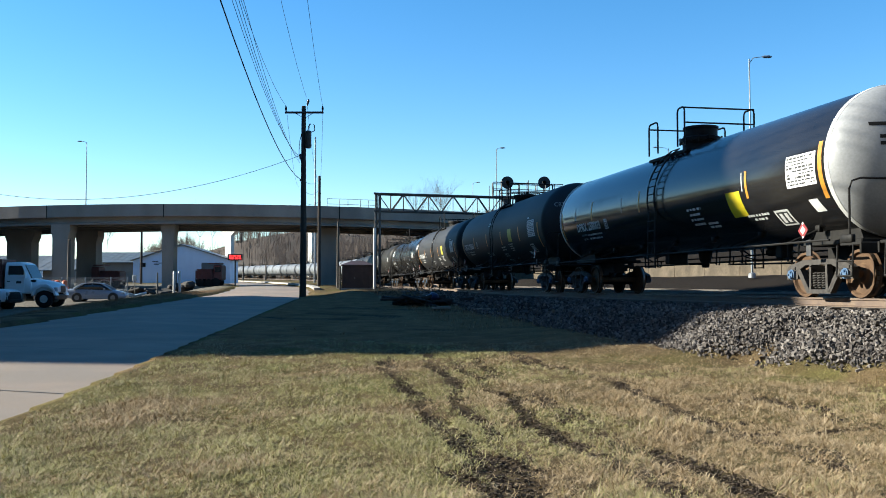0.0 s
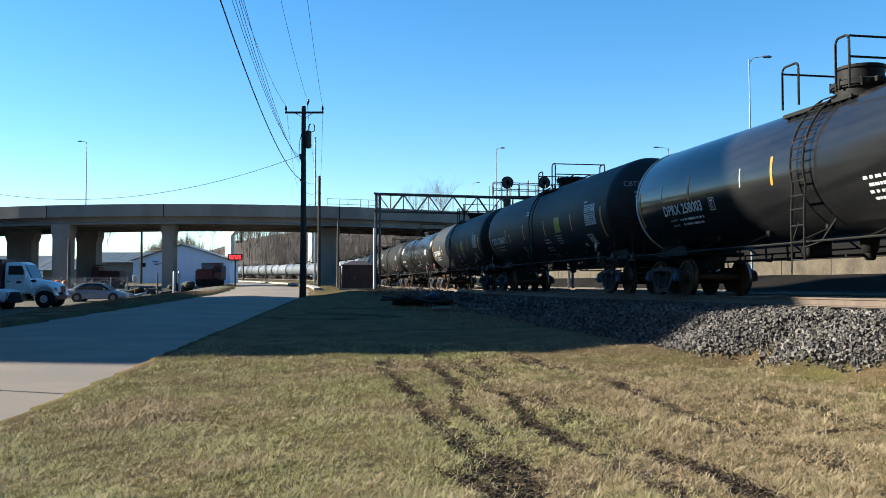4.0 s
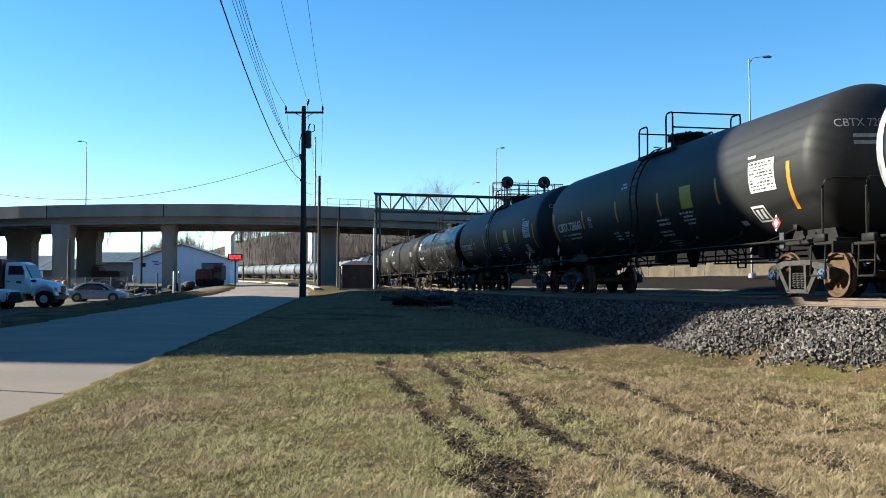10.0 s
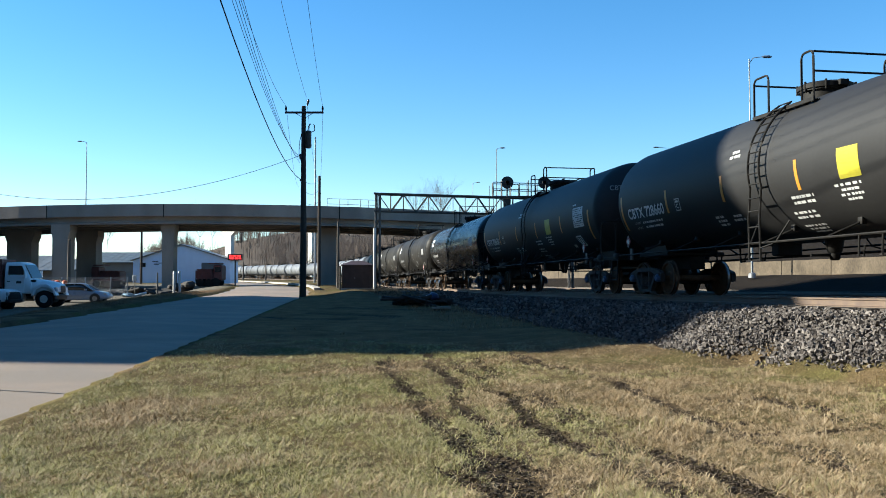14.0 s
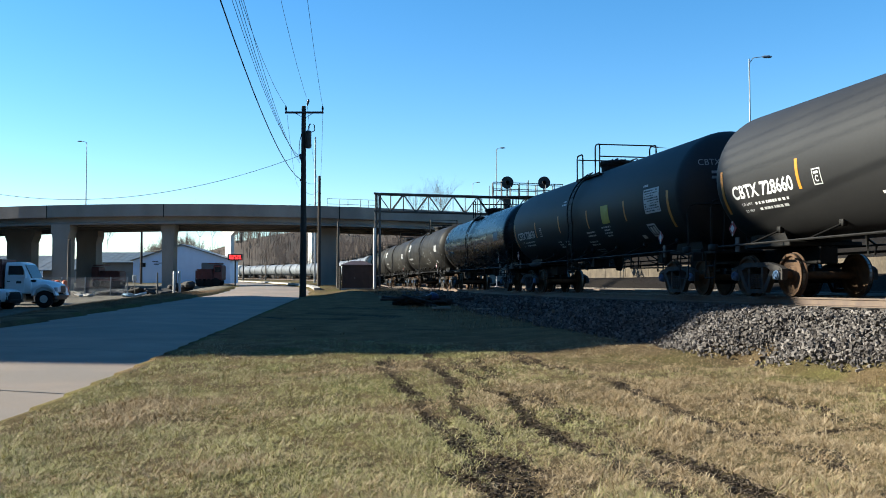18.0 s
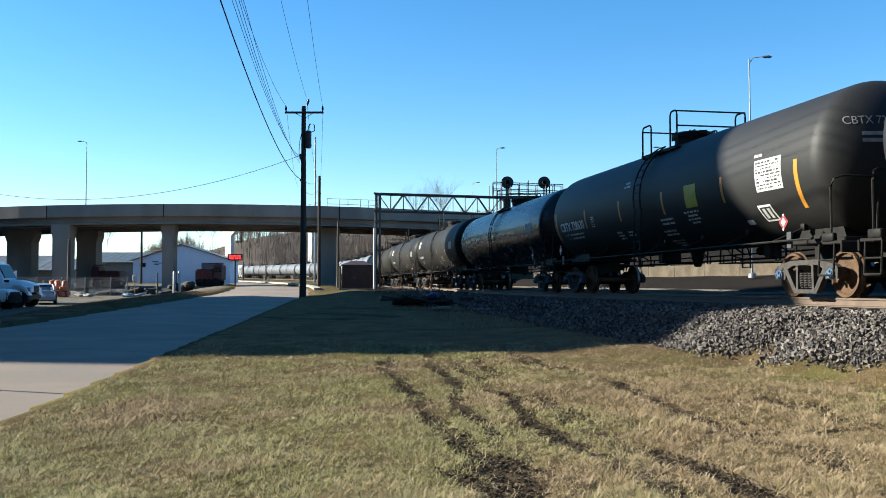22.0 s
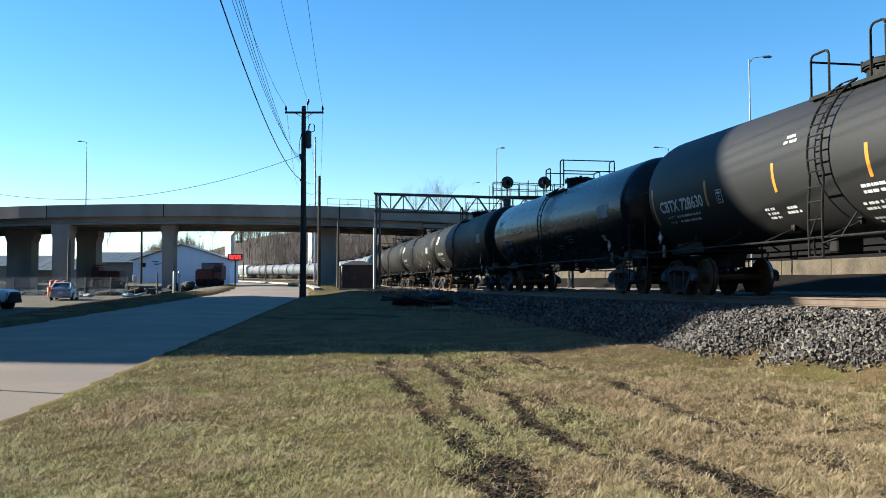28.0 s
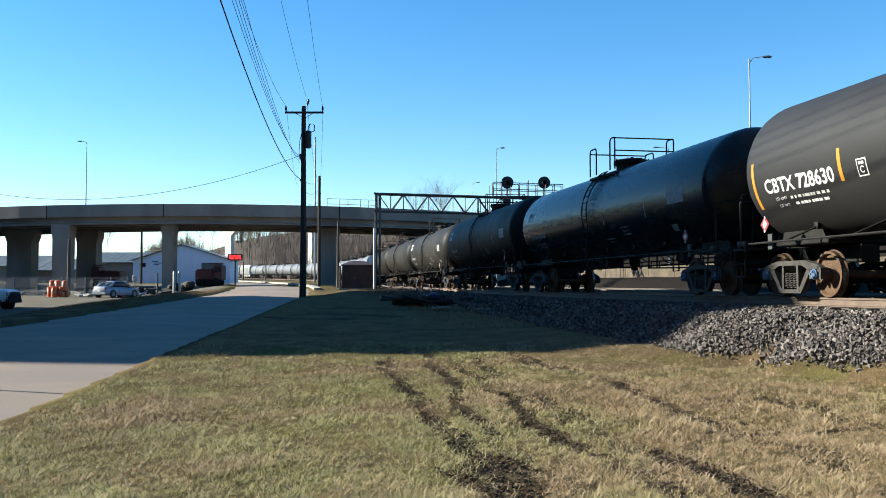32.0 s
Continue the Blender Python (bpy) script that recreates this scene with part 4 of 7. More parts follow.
            for x in (8.2, 8.66):
                g.tube([(sx * x, sy * 1.47, 1.0), (sx * x, sy * 1.5, 0.42)], 0.018, 6)
            g.tube([(sx * 8.2, sy * 1.5, 0.42), (sx * 8.66, sy * 1.5, 0.42)], 0.022, 6)
            g.tube([(sx * 8.2, sy * 1.48, 0.7), (sx * 8.66, sy * 1.48, 0.7)], 0.018, 6)
            g.box((sx * 8.43, sy * 1.42, 1.12), (0.36, 0.1, 0.16), b=0.02)
            out.append(("sill_step", g.mesh("sill_step", M_IRON, 50), ""))
    # brake gear and outlet under the belly
    g = Geo().lathe([(-0.3, 0.06), (-0.28, 0.1), (0.28, 0.1), (0.3, 0.06)], 16, "x", c=(3.4, 0.2, 1.08))
    g.tube([(3.4, 0.2, 1.1), (3.4, 0.2, 1.3)], 0.06, 6)
    out.append(("brake_cylinder", g.mesh("brake_cylinder", M_IRON, 40), ""))
    out.append(("belly_box", Geo().box((4.4, -0.2, 1.05), (0.3, 0.3, 0.3)).mesh("belly_box", M_IRON), ""))
    out.append(("brake_pipe", Geo().tube([(-6.2, 0.25, 0.9), (6.2, 0.25, 0.9)], 0.03, 6).mesh("brake_pipe", M_IRON), ""))
    out.append(("brake_pipe", Geo().tube([(2.2, -0.4, 0.8), (5.9, -0.2, 0.75)], 0.025, 6).mesh("brake_pipe", M_IRON), ""))
    for x in (1.6, 2.3, 2.9, 4.9, 5.3, 5.7):
        g = Geo().tube([(x, -0.4, 1.3), (x, -0.42, 0.8), (x + 0.16, -0.42, 0.8), (x + 0.16, -0.4, 1.0)], 0.022, 6)
        out.append(("brake_hanger", g.mesh("brake_hanger", M_IRON), ""))
    g = Geo()
    g.lathe([(0.76, 0.08), (0.8, 0.11), (0.9, 0.11), (0.94, 0.15), (1.2, 0.2)], 16, "z", c=(0.2, 0, 0))
    g.tube([(0.2, 0, 0.86), (0.2, -0.55, 0.86)], 0.03, 6)
    out.append(("outlet_valve", g.mesh("outlet_valve", M_IRON, 40), ""))
    out.append(("belly_box", Geo().box((-1.6, 0, 1.06), (0.3, 0.6, 0.3)).mesh("belly_box", M_IRON), ""))
    for x in (-4.3, -3.1, -2.2):
        g = Geo().tube([(x, -0.35, 1.3), (x + 0.05, -0.35, 0.82), (x + 0.25, -0.35, 0.82), (x + 0.3, -0.35, 0.98)], 0.024, 6)
        out.append(("pipe_hanger", g.mesh("pipe_hanger", M_IRON), ""))
    return out


_common = common_meshes()


def data_sheet(car, a, h):
    sheet = patch(a, h, 1.02, 0.66, M_STENCIL, "data_panel", car, "white data panel with small dark writing", tilt=0.05)
    g = Geo()
    bend = on_tank(a, h, 0.0085)
    rnd = random.Random(9)
    for j in range(9):
        v, u = 0.27 - 0.067 * j, -0.46
        while u < 0.42:
            w = rnd.uniform(0.02, 0.12) if j != 4 else 0.16
            if rnd.random() < 0.8:
                t = 0.014 if j % 3 else 0.02
                g.add([bend(u, v - t), bend(u + w, v - t), bend(u + w, v + t), bend(u, v + t)], [(0, 1, 2, 3)])
            u += w + rnd.uniform(0.015, 0.05)
    tagged(part("print", g, M_PLASTIC, sheet), kind="stuff")


def framed(car, a, h):
    fr = patch(a, h, 0.52, 0.42, M_STENCIL, "panel", car, "white framed panel", tilt=-0.1)
    patch(a, h, 0.42, 0.32, M_PLASTIC, "panel_face", fr, out=0.009, tilt=-0.1)
    for u in (-0.08, 0.1):
        patch(a + u, h, 0.1, 0.24, M_STENCIL, "panel_mark", fr, out=0.013)


def diamond(car, a, z):
    hg = 0.17
    di = part("diamond_placard", Geo().prism([(0, -hg), (hg, 0), (0, hg), (-hg, 0)], -1.47, -1.455, m=pose(a, 0, z)), M_RED, car, "red and white diamond hazard placard")
    for x0, z0, q in ((0, 0.0, 0.09), (0.0, 0.14, 0.035), (0.0, -0.14, 0.035)):
        part("white_field", Geo().prism([(x0, z0 - q), (x0 + q, z0), (x0, z0 + q), (x0 - q, z0)], -1.475, -1.4712, m=pose(a, 0, z)), M_STENCIL, di)
    part("placard_bracket", Geo().box((a + 0.1, -1.4, z - 0.36), (0.16, 0.04, 0.32), m=None), M_DARKSTEEL, car)


def placards(car, mark, style):
    """The stencils, tapes and placards of the side that is seen."""
    if style == "plain":
        patch(6.46, 2.62, 0.95, 0.42, M_STENCILGREY, "data_panel", car, "dim grey data panel", tilt=0.05)
        patch(-6.9, 3.1, 0.7, 0.5, M_STENCIL, "data_panel", car, "white data panel")
        patch(-6.9, 3.1, 0.36, 0.18, M_PLASTIC, "panel_mark", car, out=0.01)
        bars(-6.0, 2.2, [(1.9, 0.17)], M_STENCILGREY, car, seed=3)
        bars(-5.9, 1.85, [(1.0, 0.05), (0.9, 0.05)], M_STENCILGREY, car, seed=4, pitch=0.14)
        bars(2.7, 1.92, [(0.7, 0.05), (0.5, 0.05), (0.6, 0.05)], M_STENCILGREY, car, seed=5, pitch=0.12)
        bars(1.2, 1.7, [(0.7, 0.05), (0.6, 0.05)], M_STENCILGREY, car, seed=6, pitch=0.12)
        patch(4.46, 2.4, 0.05, 0.45, M_STENCILGREY, "tape", car, "worn grey tape")
        patch(1.22, 2.38, 0.05, 0.45, M_STENCILGREY, "tape", car, "worn grey tape")
        patch(5.95, 1.8, 0.3, 0.22, M_STENCILGREY, "decal", car, "worn grey decal")
        diamond(car, 6.98, 1.5)
        return
    if mark:
        me = text_mesh(mark, 0.29 if style != "dprx" else 0.27, M_STENCIL, on_tank(-6.2, 2.25) if style != "dprx" else on_tank(-5.2, 2.25), width=2.4 if style != "dprx" else 2.15, bold=0.035)
        part("reporting_mark", me, None, car, "white stencilled reporting mark and number")
    bars(-5.95 if style != "dprx" else -4.85, 1.93, [(1.3, 0.06), (1.15, 0.06)], M_STENCIL, car, pitch=0.14, seed=3)
    for words, dz, off in (("LD LMT", 0.07, -0.68), ("LT WT", -0.07, -0.68)):
        tagged(part("weight_stencil", text_mesh(words, 0.065, M_STENCIL, on_tank((-6.25 if style != "dprx" else -5.15) + off, 1.93 + dz), width=0.42 if dz > 0 else 0.36), None, car, "small white weight stencil"), kind="stuff")
    if style == "dprx":
        patch(-7.75, 2.4, 0.1, 1.0, M_ORANGE, "tape", car, "orange reflective tape")
        for a, h, m_ in ((-6.3, 2.75, M_STENCIL), (-4.75, 2.75, M_ORANGE), (-2.2, 2.7, M_STENCIL), (-0.9, 2.7, M_ORANGE), (4.82, 2.6, M_STENCIL), (4.99, 2.52, M_ORANGE)):
            patch(a, h, 0.09 if m_ is M_ORANGE else 0.035, 0.62 if m_ is M_ORANGE else 0.42, m_, "tape", car, "reflective tape")
        patch(7.74, 2.5, 0.13, 1.15, M_ORANGE, "tape", car, "orange reflective tape")
        patch(4.39, 2.12, 0.62, 0.62, M_YELLOW, "yellow_placard", car, "square yellow placard", tilt=-0.1)
        data_sheet(car, 7.08, 2.58)
        framed(car, 6.02, 1.7)
        patch(7.3, 1.85, 0.3, 0.3, M_STENCIL, "decal", car, "small white decal", tilt=-0.3)
        bars(2.35, 2.0, [(0.75, 0.06), (0.55, 0.06), (0.65, 0.06), (0.55, 0.06)], M_STENCIL, car, seed=5, pitch=0.14)
        bars(3.02, 1.76, [(0.5, 0.06), (0.5, 0.06)], M_STENCIL, car, seed=6)
        bars(5.12, 1.79, [(0.9, 0.06), (0.5, 0.06)], M_STENCIL, car, seed=7)
        box_a, box_h = -3.62, 2.25
        top = TANK_Z + TANK_R
        part("valve_bonnet", Geo().lathe([(top + 0.28, 0.46), (top + 0.5, 0.46), (top + 0.52, 0.49), (top + 0.58, 0.49), (top + 0.6, 0.3)], 24, "z"), M_IRON, car, smooth=40)
        diamond(car, 7.1, 1.36)
    else:
        patch(-7.8, 2.3, 0.1, 1.0, M_ORANGE, "tape", car, "orange reflective tape")
        for a, h in ((-4.78, 2.4), (-1.8, 2.42), (1.22, 2.38), (4.46, 2.4)):
            patch(a, h, 0.1, 0.6, M_ORANGE, "tape", car, "orange reflective tape")
        patch(7.45, 2.2, 0.13, 1.0, M_ORANGE, "tape", car, "orange reflective tape", tilt=0.1)
        patch(2.86, 2.42, 0.62, 0.56, M_YELLOWSHADE, "yellow_placard", car, "square yellow placard", tilt=0.05)
        data_sheet(car, 6.46, 2.52)
        bars(6.1, 2.95, [(0.35, 0.06)], M_STENCIL, car)
        framed(car, 5.98, 1.76)
        patch(5.08, 1.63, 0.26, 0.13, M_STENCIL, "decal", car, "small white decal")
        bars(2.7, 1.92, [(0.8, 0.05), (0.5, 0.05), (0.65, 0.05), (0.4, 0.05)], M_STENCIL, car, seed=5, pitch=0.1)
        bars(1.2, 1.92, [(0.75, 0.06), (0.75, 0.06)], M_STENCIL, car, seed=6, pitch=0.12)
        bars(0.98, 1.64, [(0.75, 0.06), (0.75, 0.06)], M_STENCIL, car, seed=11, pitch=0.12)
        bars(0.9, 1.38, [(0.7, 0.06), (0.6, 0.06), (0.5, 0.06)], M_STENCIL, car, seed=7)
        bars(-2.3, 1.74, [(0.45, 0.06), (0.4, 0.06), (0.4, 0.06)], M_STENCIL, car, seed=8)
        bars(-1.53, 1.76, [(0.35, 0.06), (0.5, 0.06)], M_STENCIL, car, seed=9)
        bars(-1.2, 3.12, [(0.3, 0.06), (0.45, 0.06)], M_STENCIL, car, seed=10)
        box_a, box_h = -4.16, 2.28
        diamond(car, 6.98, 1.5)
        diamond(car, -7.4, 1.5)
    f2 = patch(box_a, box_h, 0.27, 0.32, M_STENCIL, "boxed_mark", car, "white boxed letter mark")
    patch(box_a, box_h, 0.225, 0.27, M_TANKMATT, "box_face", f2, out=0.009)
    patch(box_a, box_h + 0.08, 0.15, 0.05, M_STENCIL, "letter_bar", f2, out=0.013, n=2)
    part("letter", text_mesh("C", 0.12, M_STENCIL, on_tank(box_a, box_h - 0.04, 0.013), bold=0.04), None, f2)
    # worn writing on the head that faces the way
    for k, (yy, zz, w) in enumerate([(-0.5, 3.3, 0.9), (-0.55, 3.05, 0.5), (-0.55, 2.92, 0.5)]):
        x = TANK_C + HEAD * math.sqrt(1 - (yy * yy + (zz - TANK_Z) ** 2) / TANK_R ** 2)
        if k == 0 and mark and style != "dprx":
            me = text_mesh(mark, 0.16, M_STENCILGREY, lambda u, v, x=x, yy=yy, zz=zz: (TANK_C + HEAD * math.sqrt(1 - ((yy + u) ** 2 + (zz + v - TANK_Z) ** 2) / TANK_R ** 2) + 0.006, yy + u, zz + v), width=1.15)
            part("end_mark", me, None, car, "worn grey reporting mark on the tank end")
            continue
        g = Geo()
        n = 6
        vs = []
        for j in range(n + 1):
            u = yy - w / 2 + w * j / n
            for v in (zz - 0.035, zz + 0.035):
                vs.append((TANK_C + HEAD * math.sqrt(1 - (u * u + (v - TANK_Z) ** 2) / TANK_R ** 2) + 0.006 + (0.006 if style == "dprx" else 0), u, v))
        g.add(vs, [(2 * j, 2 * j + 2, 2 * j + 3, 2 * j + 1) for j in range(n)])
        part("end_stencil", g, M_STENCILGREY if style != "dprx" else M_IRON, car, "worn end stencil")


CARS, AXLES = {}, {}


def tank_car(i, mark, shell_mat, white_ends=False, near=True, style=""):
    car = thing("tank_car", f"{'glossy black' if shell_mat in (M_TANK, M_TANKGLOSS) else 'matt black' if shell_mat is M_TANKMATT else 'dusty grey'} steel railway tank car" + (" with white painted ends" if white_ends else " with orange reflective tapes"), "tank car", group="tank cars of the train")
    me = _shell
    if shell_mat is not M_TANK:
        me = _shell.copy()
        me.materials.clear()
        me.materials.append(shell_mat)
    part("tank", me, None, car)
    if white_ends:
        for sx in (-1, 1):
            prof = [(sx * (TANK_C + 0.01), TANK_R + 0.006)] + [(sx * (TANK_C + (HEAD + 0.006) * math.sin(q)), (TANK_R + 0.006) * math.cos(q)) for q in np.linspace(0.0, math.pi / 2 - 0.02, 12)]
            part("painted_end", Geo().lathe(prof, 56, "x", c=(0, 0, TANK_Z)), M_ENDPAINT, car, "grey-white painted tank end", smooth=50)
            # thin white band where the head meets the tank
            rim = [(sx * (TANK_C + o), TANK_R + 0.012) for o in (-0.05, -0.045, 0.0, 0.02)]
            rim += [(sx * (TANK_C + 0.06), TANK_R + 0.004), (sx * (TANK_C + 0.06), TANK_R - 0.05), (sx * (TANK_C - 0.05), TANK_R - 0.05)]
            part("end_rim", Geo().lathe(rim, 56, "x", c=(0, 0, TANK_Z)), M_WHITE, car, "thin white rim band", smooth=50)
    for nm, m_, lb in _common:
        if not near and nm in ("pipe_hanger", "belly_box", "brake_pipe", "brake_hanger", "brake_gear", "outlet_valve", "end_grab_iron", "sill_step"):
            continue
        part(nm, m_, None, car, lb, at=pose(0.35, 0, 0) if nm == "ladder" and style == "dprx" else None)
    axles = []
    for a in (-BOGIE, BOGIE):
        b = bogie(car, a, near)
        axles += [o for o in b.children if o.name.startswith("wheelset")]
    if near:
        for b in [o for o in car.children if o.name.startswith("bogie")]:
            for e in (-0.889, 0.889):
                for turn in (0, 180):
                    part("bearing_cap", _cap, None, b, "blue bearing cap", at=pose(e, 0, 0.457, 0, 0, turn))
                    part("wheel_tread", _tread, None, b, "bright worn wheel tread", at=pose(e, 0, 0.457, 0, 0, turn))
        placards(car, mark, style)
    CARS[i], AXLES[i] = car, (axles if near else [])
    return car


def car_pose(i, t):
    s = run(t) - CAR_L * (i - 2)
    ax, ay = line(s + BOGIE)
    bx, by = line(s - BOGIE)
    za, zb = float(rail_z(s + BOGIE)), float(rail_z(s - BOGIE))
    head = math.degrees(math.atan2(ay - by, ax - bx))
    return pose(float(ax + bx) / 2, float(ay + by) / 2, (za + zb) / 2, 0, -math.degrees(math.atan2(za - zb, 2 * BOGIE)), head)


MARKS = {0: "DPRX 258003", 1: "CBTX 728660", 2: "CBTX 728630"}
for ci in range(-1, 19):
    tank_car(ci, MARKS.get(ci, ""), M_TANKMATT if ci in (1, 2) else M_TANKGLOSS if ci < 1 else M_TANK if ci < 4 else M_TANKDULL if ci < 8 else M_TANKDUSTY, white_ends=ci in (-1, 0), near=ci < 6, style="dprx" if ci in (-1, 0) else "plain" if ci > 2 else "")


# cars of a slimmer build than the rest
for _i, _f in ((-1, 0.957), (0, 0.957), (3, 0.97)):
    for _o in CARS[_i].children:
        if not _o.name.startswith(("bogie", "handrail", "cross_rail")):
            _o.scale = (1.0, _f, _f)


def hopper_car(i, mat, label):
    """A covered hopper: ribbed sides, sloped hoppers below, roof hatches."""
    car = thing("hopper_car", label, "hopper car", group="hopper cars at the tail")
    g = Geo().prism([(-1.55, 1.3), (1.55, 1.3), (1.6, 3.7), (1.2, 4.35), (-1.2, 4.35), (-1.6, 3.7)], -8.2, 8.2, "x")
    part("body", g, mat, car)
    for k in range(4):
        x = -5.4 + 3.6 * k
        part("hopper", Geo().prism([(x - 1.6, 1.3), (x + 1.6, 1.3), (x + 0.35, 0.4), (x - 0.35, 0.4)], -1.1, 1.1), mat, car)
    for k in range(15):
        x = -7.7 + 1.1 * k
        for sy in (-1, 1):
            part("rib", Geo().box((x, sy * 1.62, 2.5), (0.1, 0.1, 2.4)), mat, car)
    for k in range(5):
        part("hatch", Geo().box((-6 + 3 * k, 0, 4.42), (2.0, 0.7, 0.16)), mat, car)
    for sx in (-1, 1):
        part("end_sill", Geo().box((sx * 8.5, 0, 0.95), (0.8, 2.8, 0.2)), M_IRON, car)
    for a in (-BOGIE, BOGIE):
        bogie(car, a)
    CARS[i], AXLES[i] = car, []


hopper_car(19, M_HOPPERPIER, "off-white covered railway hopper car")
hopper_car(20, M_TANKDUSTY, "grey covered railway hopper car")
hopper_car(21, M_TANKDUSTY, "grey covered railway hopper car")
# ------------------------------------------------------------------ bridge
def at_px(px, d):
    return (px - 784) / 1633 * d


BR_TOP, BR_LOW = 11.05, 8.75


def bridge_y(x):
    """The near face of the deck."""
    return 107.0 + 0.006 * (x + 32) ** 2 - 0.00002 * abs(x + 32) ** 3


def bridge_lift(x):
    return -0.0004 * (x + 30) ** 2 if x > -30 else -0.0003 * (x + 30) ** 2


bridge = thing("road_bridge", "weathered concrete road overpass on round-shouldered piers", "bridge")
_bx = np.arange(-130, 71, 4.0)
_bp = [(float(x), float(bridge_y(x)), bridge_lift(x)) for x in _bx]
WIDE = 15.0
part("deck", Geo().sweep([(0.15, 9.75), (-WIDE, 9.75), (-WIDE, 10.0), (0.15, 10.0)], _bp), M_CONC, bridge)
part("parapet", Geo().sweep([(0.3, 9.62), (0.3, 11.05), (0.02, 11.05), (0.0, 10.1), (0.1, 9.62)], _bp), M_CONC, bridge)
part("parapet", Geo().sweep([(-WIDE, 9.7), (-WIDE, 11.05), (-WIDE - 0.25, 11.05), (-WIDE - 0.25, 9.7)], _bp), M_CONC, bridge)
for k in range(5):
    o = -0.2 - k * 3.5
    part("girder", Geo().sweep([(o, 8.75), (o - 0.5, 8.75), (o - 0.5, 8.9), (o - 0.32, 9.05), (o - 0.32, 9.75), (o - 0.18, 9.75), (o - 0.18, 9.05), (o, 8.9)], _bp), M_CONC, bridge)
for px in (78, 292, 598):
    x = at_px(px, 107.5)
    y = bridge_y(x)
    part("expansion_joint", Geo().box((x, y - 0.31, 10.3 + bridge_lift(x)), (0.1, 0.04, 1.5), b=0.005), M_IRON, bridge)


def pier(px, w, y, depth, flare=1.6, turn=0, mat=None, rise=0.0):
    x = at_px(px, y)
    z0 = ground_z(x, y) - 0.4
    h = w / 2
    top = 8.75 + bridge_lift(x) + rise
    out = [(-h, z0), (h, z0), (h, top - 1.5), (h * flare, top - 0.7), (h * flare, top), (-h * flare, top), (-h * flare, top - 0.7), (-h, top - 1.5)]
    part("pier", Geo().prism(out, y - depth / 2, y + depth / 2, "y", m=pose(x, y, 0, 0, 0, turn) @ pose(0, -y, 0)), mat or M_CONC, bridge)
    return x


for px, w, y, dp, turn in ((112, 1.85, 109.0, 2.0, 0), (300, 1.35, 109.0, 1.6, 0), (582, 2.0, 113.0, 2.2, 0), (880, 2.0, 117.0, 2.0, 0), (40, 3.1, 118.0, 2.2, 0), (158, 2.5, 120.0, 2.2, 0), (-130, 2.2, 118.0, 2.0, 0), (-300, 2.2, 124.0, 2.0, 0)):
    pier(px, w, y, dp, 1.2, turn)
# two piers in off-white: sunlight on concrete put into the colour
for px, w, y, rise in ((406, 2.0, 158.0, 2.9), (550, 2.6, 335.0, 14.0)):
    pier(px, w, y, w / 3, 2.5, -48, M_HOPPERPIER, rise)


# mesh fence on the parapet over the tracks
_fx = [at_px(p, 112.5) for p in (585, 606, 620, 641, 655, 676)]
for x in _fx:
    y = bridge_y(x)
    part("fence_post", Geo().tube([(x, y, 10.9 + bridge_lift(x)), (x, y, 12.0 + bridge_lift(x))], 0.035, 6), M_STEEL, bridge)
for h in (11.35, 11.98):
    part("fence_rail", Geo().tube([(x, bridge_y(x), h + bridge_lift(x)) for x in _fx], 0.025, 5), M_STEEL, bridge)


def street_lamp(x, y, z, h, arm, head=0.55, lean=0.0):
    lamp = thing("street_lamp", "slim grey steel street lamp with a bracket arm", "street lamp", pose(x, y, z), group="street lamps along the highway")
    part("pole", Geo().tube([(0, 0, 0), (0, 0, h * 0.5), (0, 0, h)], [0.075, 0.055, 0.035], 10), M_STEEL, lamp, smooth=50)
    part("arm", Geo().tube([(0, 0, h - 0.25), (arm * 0.3, 0, h + 0.05), (arm, 0, h + 0.12)], 0.022, 8), M_STEEL, lamp, smooth=50)
    part("lamp_head", Geo().lathe([(0, 0.04), (0.08, 0.07), (head * 0.7, 0.08), (head, 0.03)], 10, "x", m=pose(arm, 0, h + 0.12, 0, 0, 0 if arm > 0 else 180)), M_STEEL, lamp, smooth=50)
    part("base", Geo().lathe([(0, 0.22), (0.25, 0.2), (0.3, 0.12)], 12, "z"), M_STEEL, lamp)
    return lamp


street_lamp(at_px(152, 108.5), bridge_y(at_px(152, 108.5)) + 0.6, 10.0 + bridge_lift(-42), 8.5, -0.55)
# the second road and its lamps beyond the tracks
for px, top, d, arm in ((1331, 101, 52, 0.75), (879, 263, 98, 0.4), (837, 324, 150, 0.6), (1185, 262, 92, -0.95)):
    x = at_px(px, d)
    zt = 1.4 + (508.4 - top) / 1633 * d
    z0 = ground_z(x, d)
    street_lamp(x, d, z0, zt - z0, arm)

# ------------------------------------------------------------------ blocks outside the view that shade the lawn or hide sky
def slab_block(name, outline, z1, label):
    g = Geo().prism(outline, -1.0, z1, "z")
    ob = part(name, g, M_BRICKB)
    return tagged(ob, label, "building")


# unseen masses shaped to cast the shadow on lawn and train
slab_block("storehouse", [(-75, 24.5), (-17.3, 32.6), (-19.4, 37), (-75, 37)], 28.0, "tall plain brown flat-roofed block out of view, shading the lawn")
slab_block("storehouse", [(-75, 37.05), (-19.4, 37.05), (-34.5, 62.0), (-75, 67)], 24.0, "plain brown flat-roofed wing out of view, shading the lawn and train")
# two more added only to hide sky from the tanks and shaded ground
slab_block("storehouse", [(-160, -70), (-110, -70), (-110, 130), (-160, 130)], 30.0, "long plain brown block added out of view to hide low sky")
slab_block("storehouse", [(-80, -40), (70, -40), (70, -16), (-80, -16)], 26.0, "long plain brown flat-roofed block added behind the camera to cut skylight")
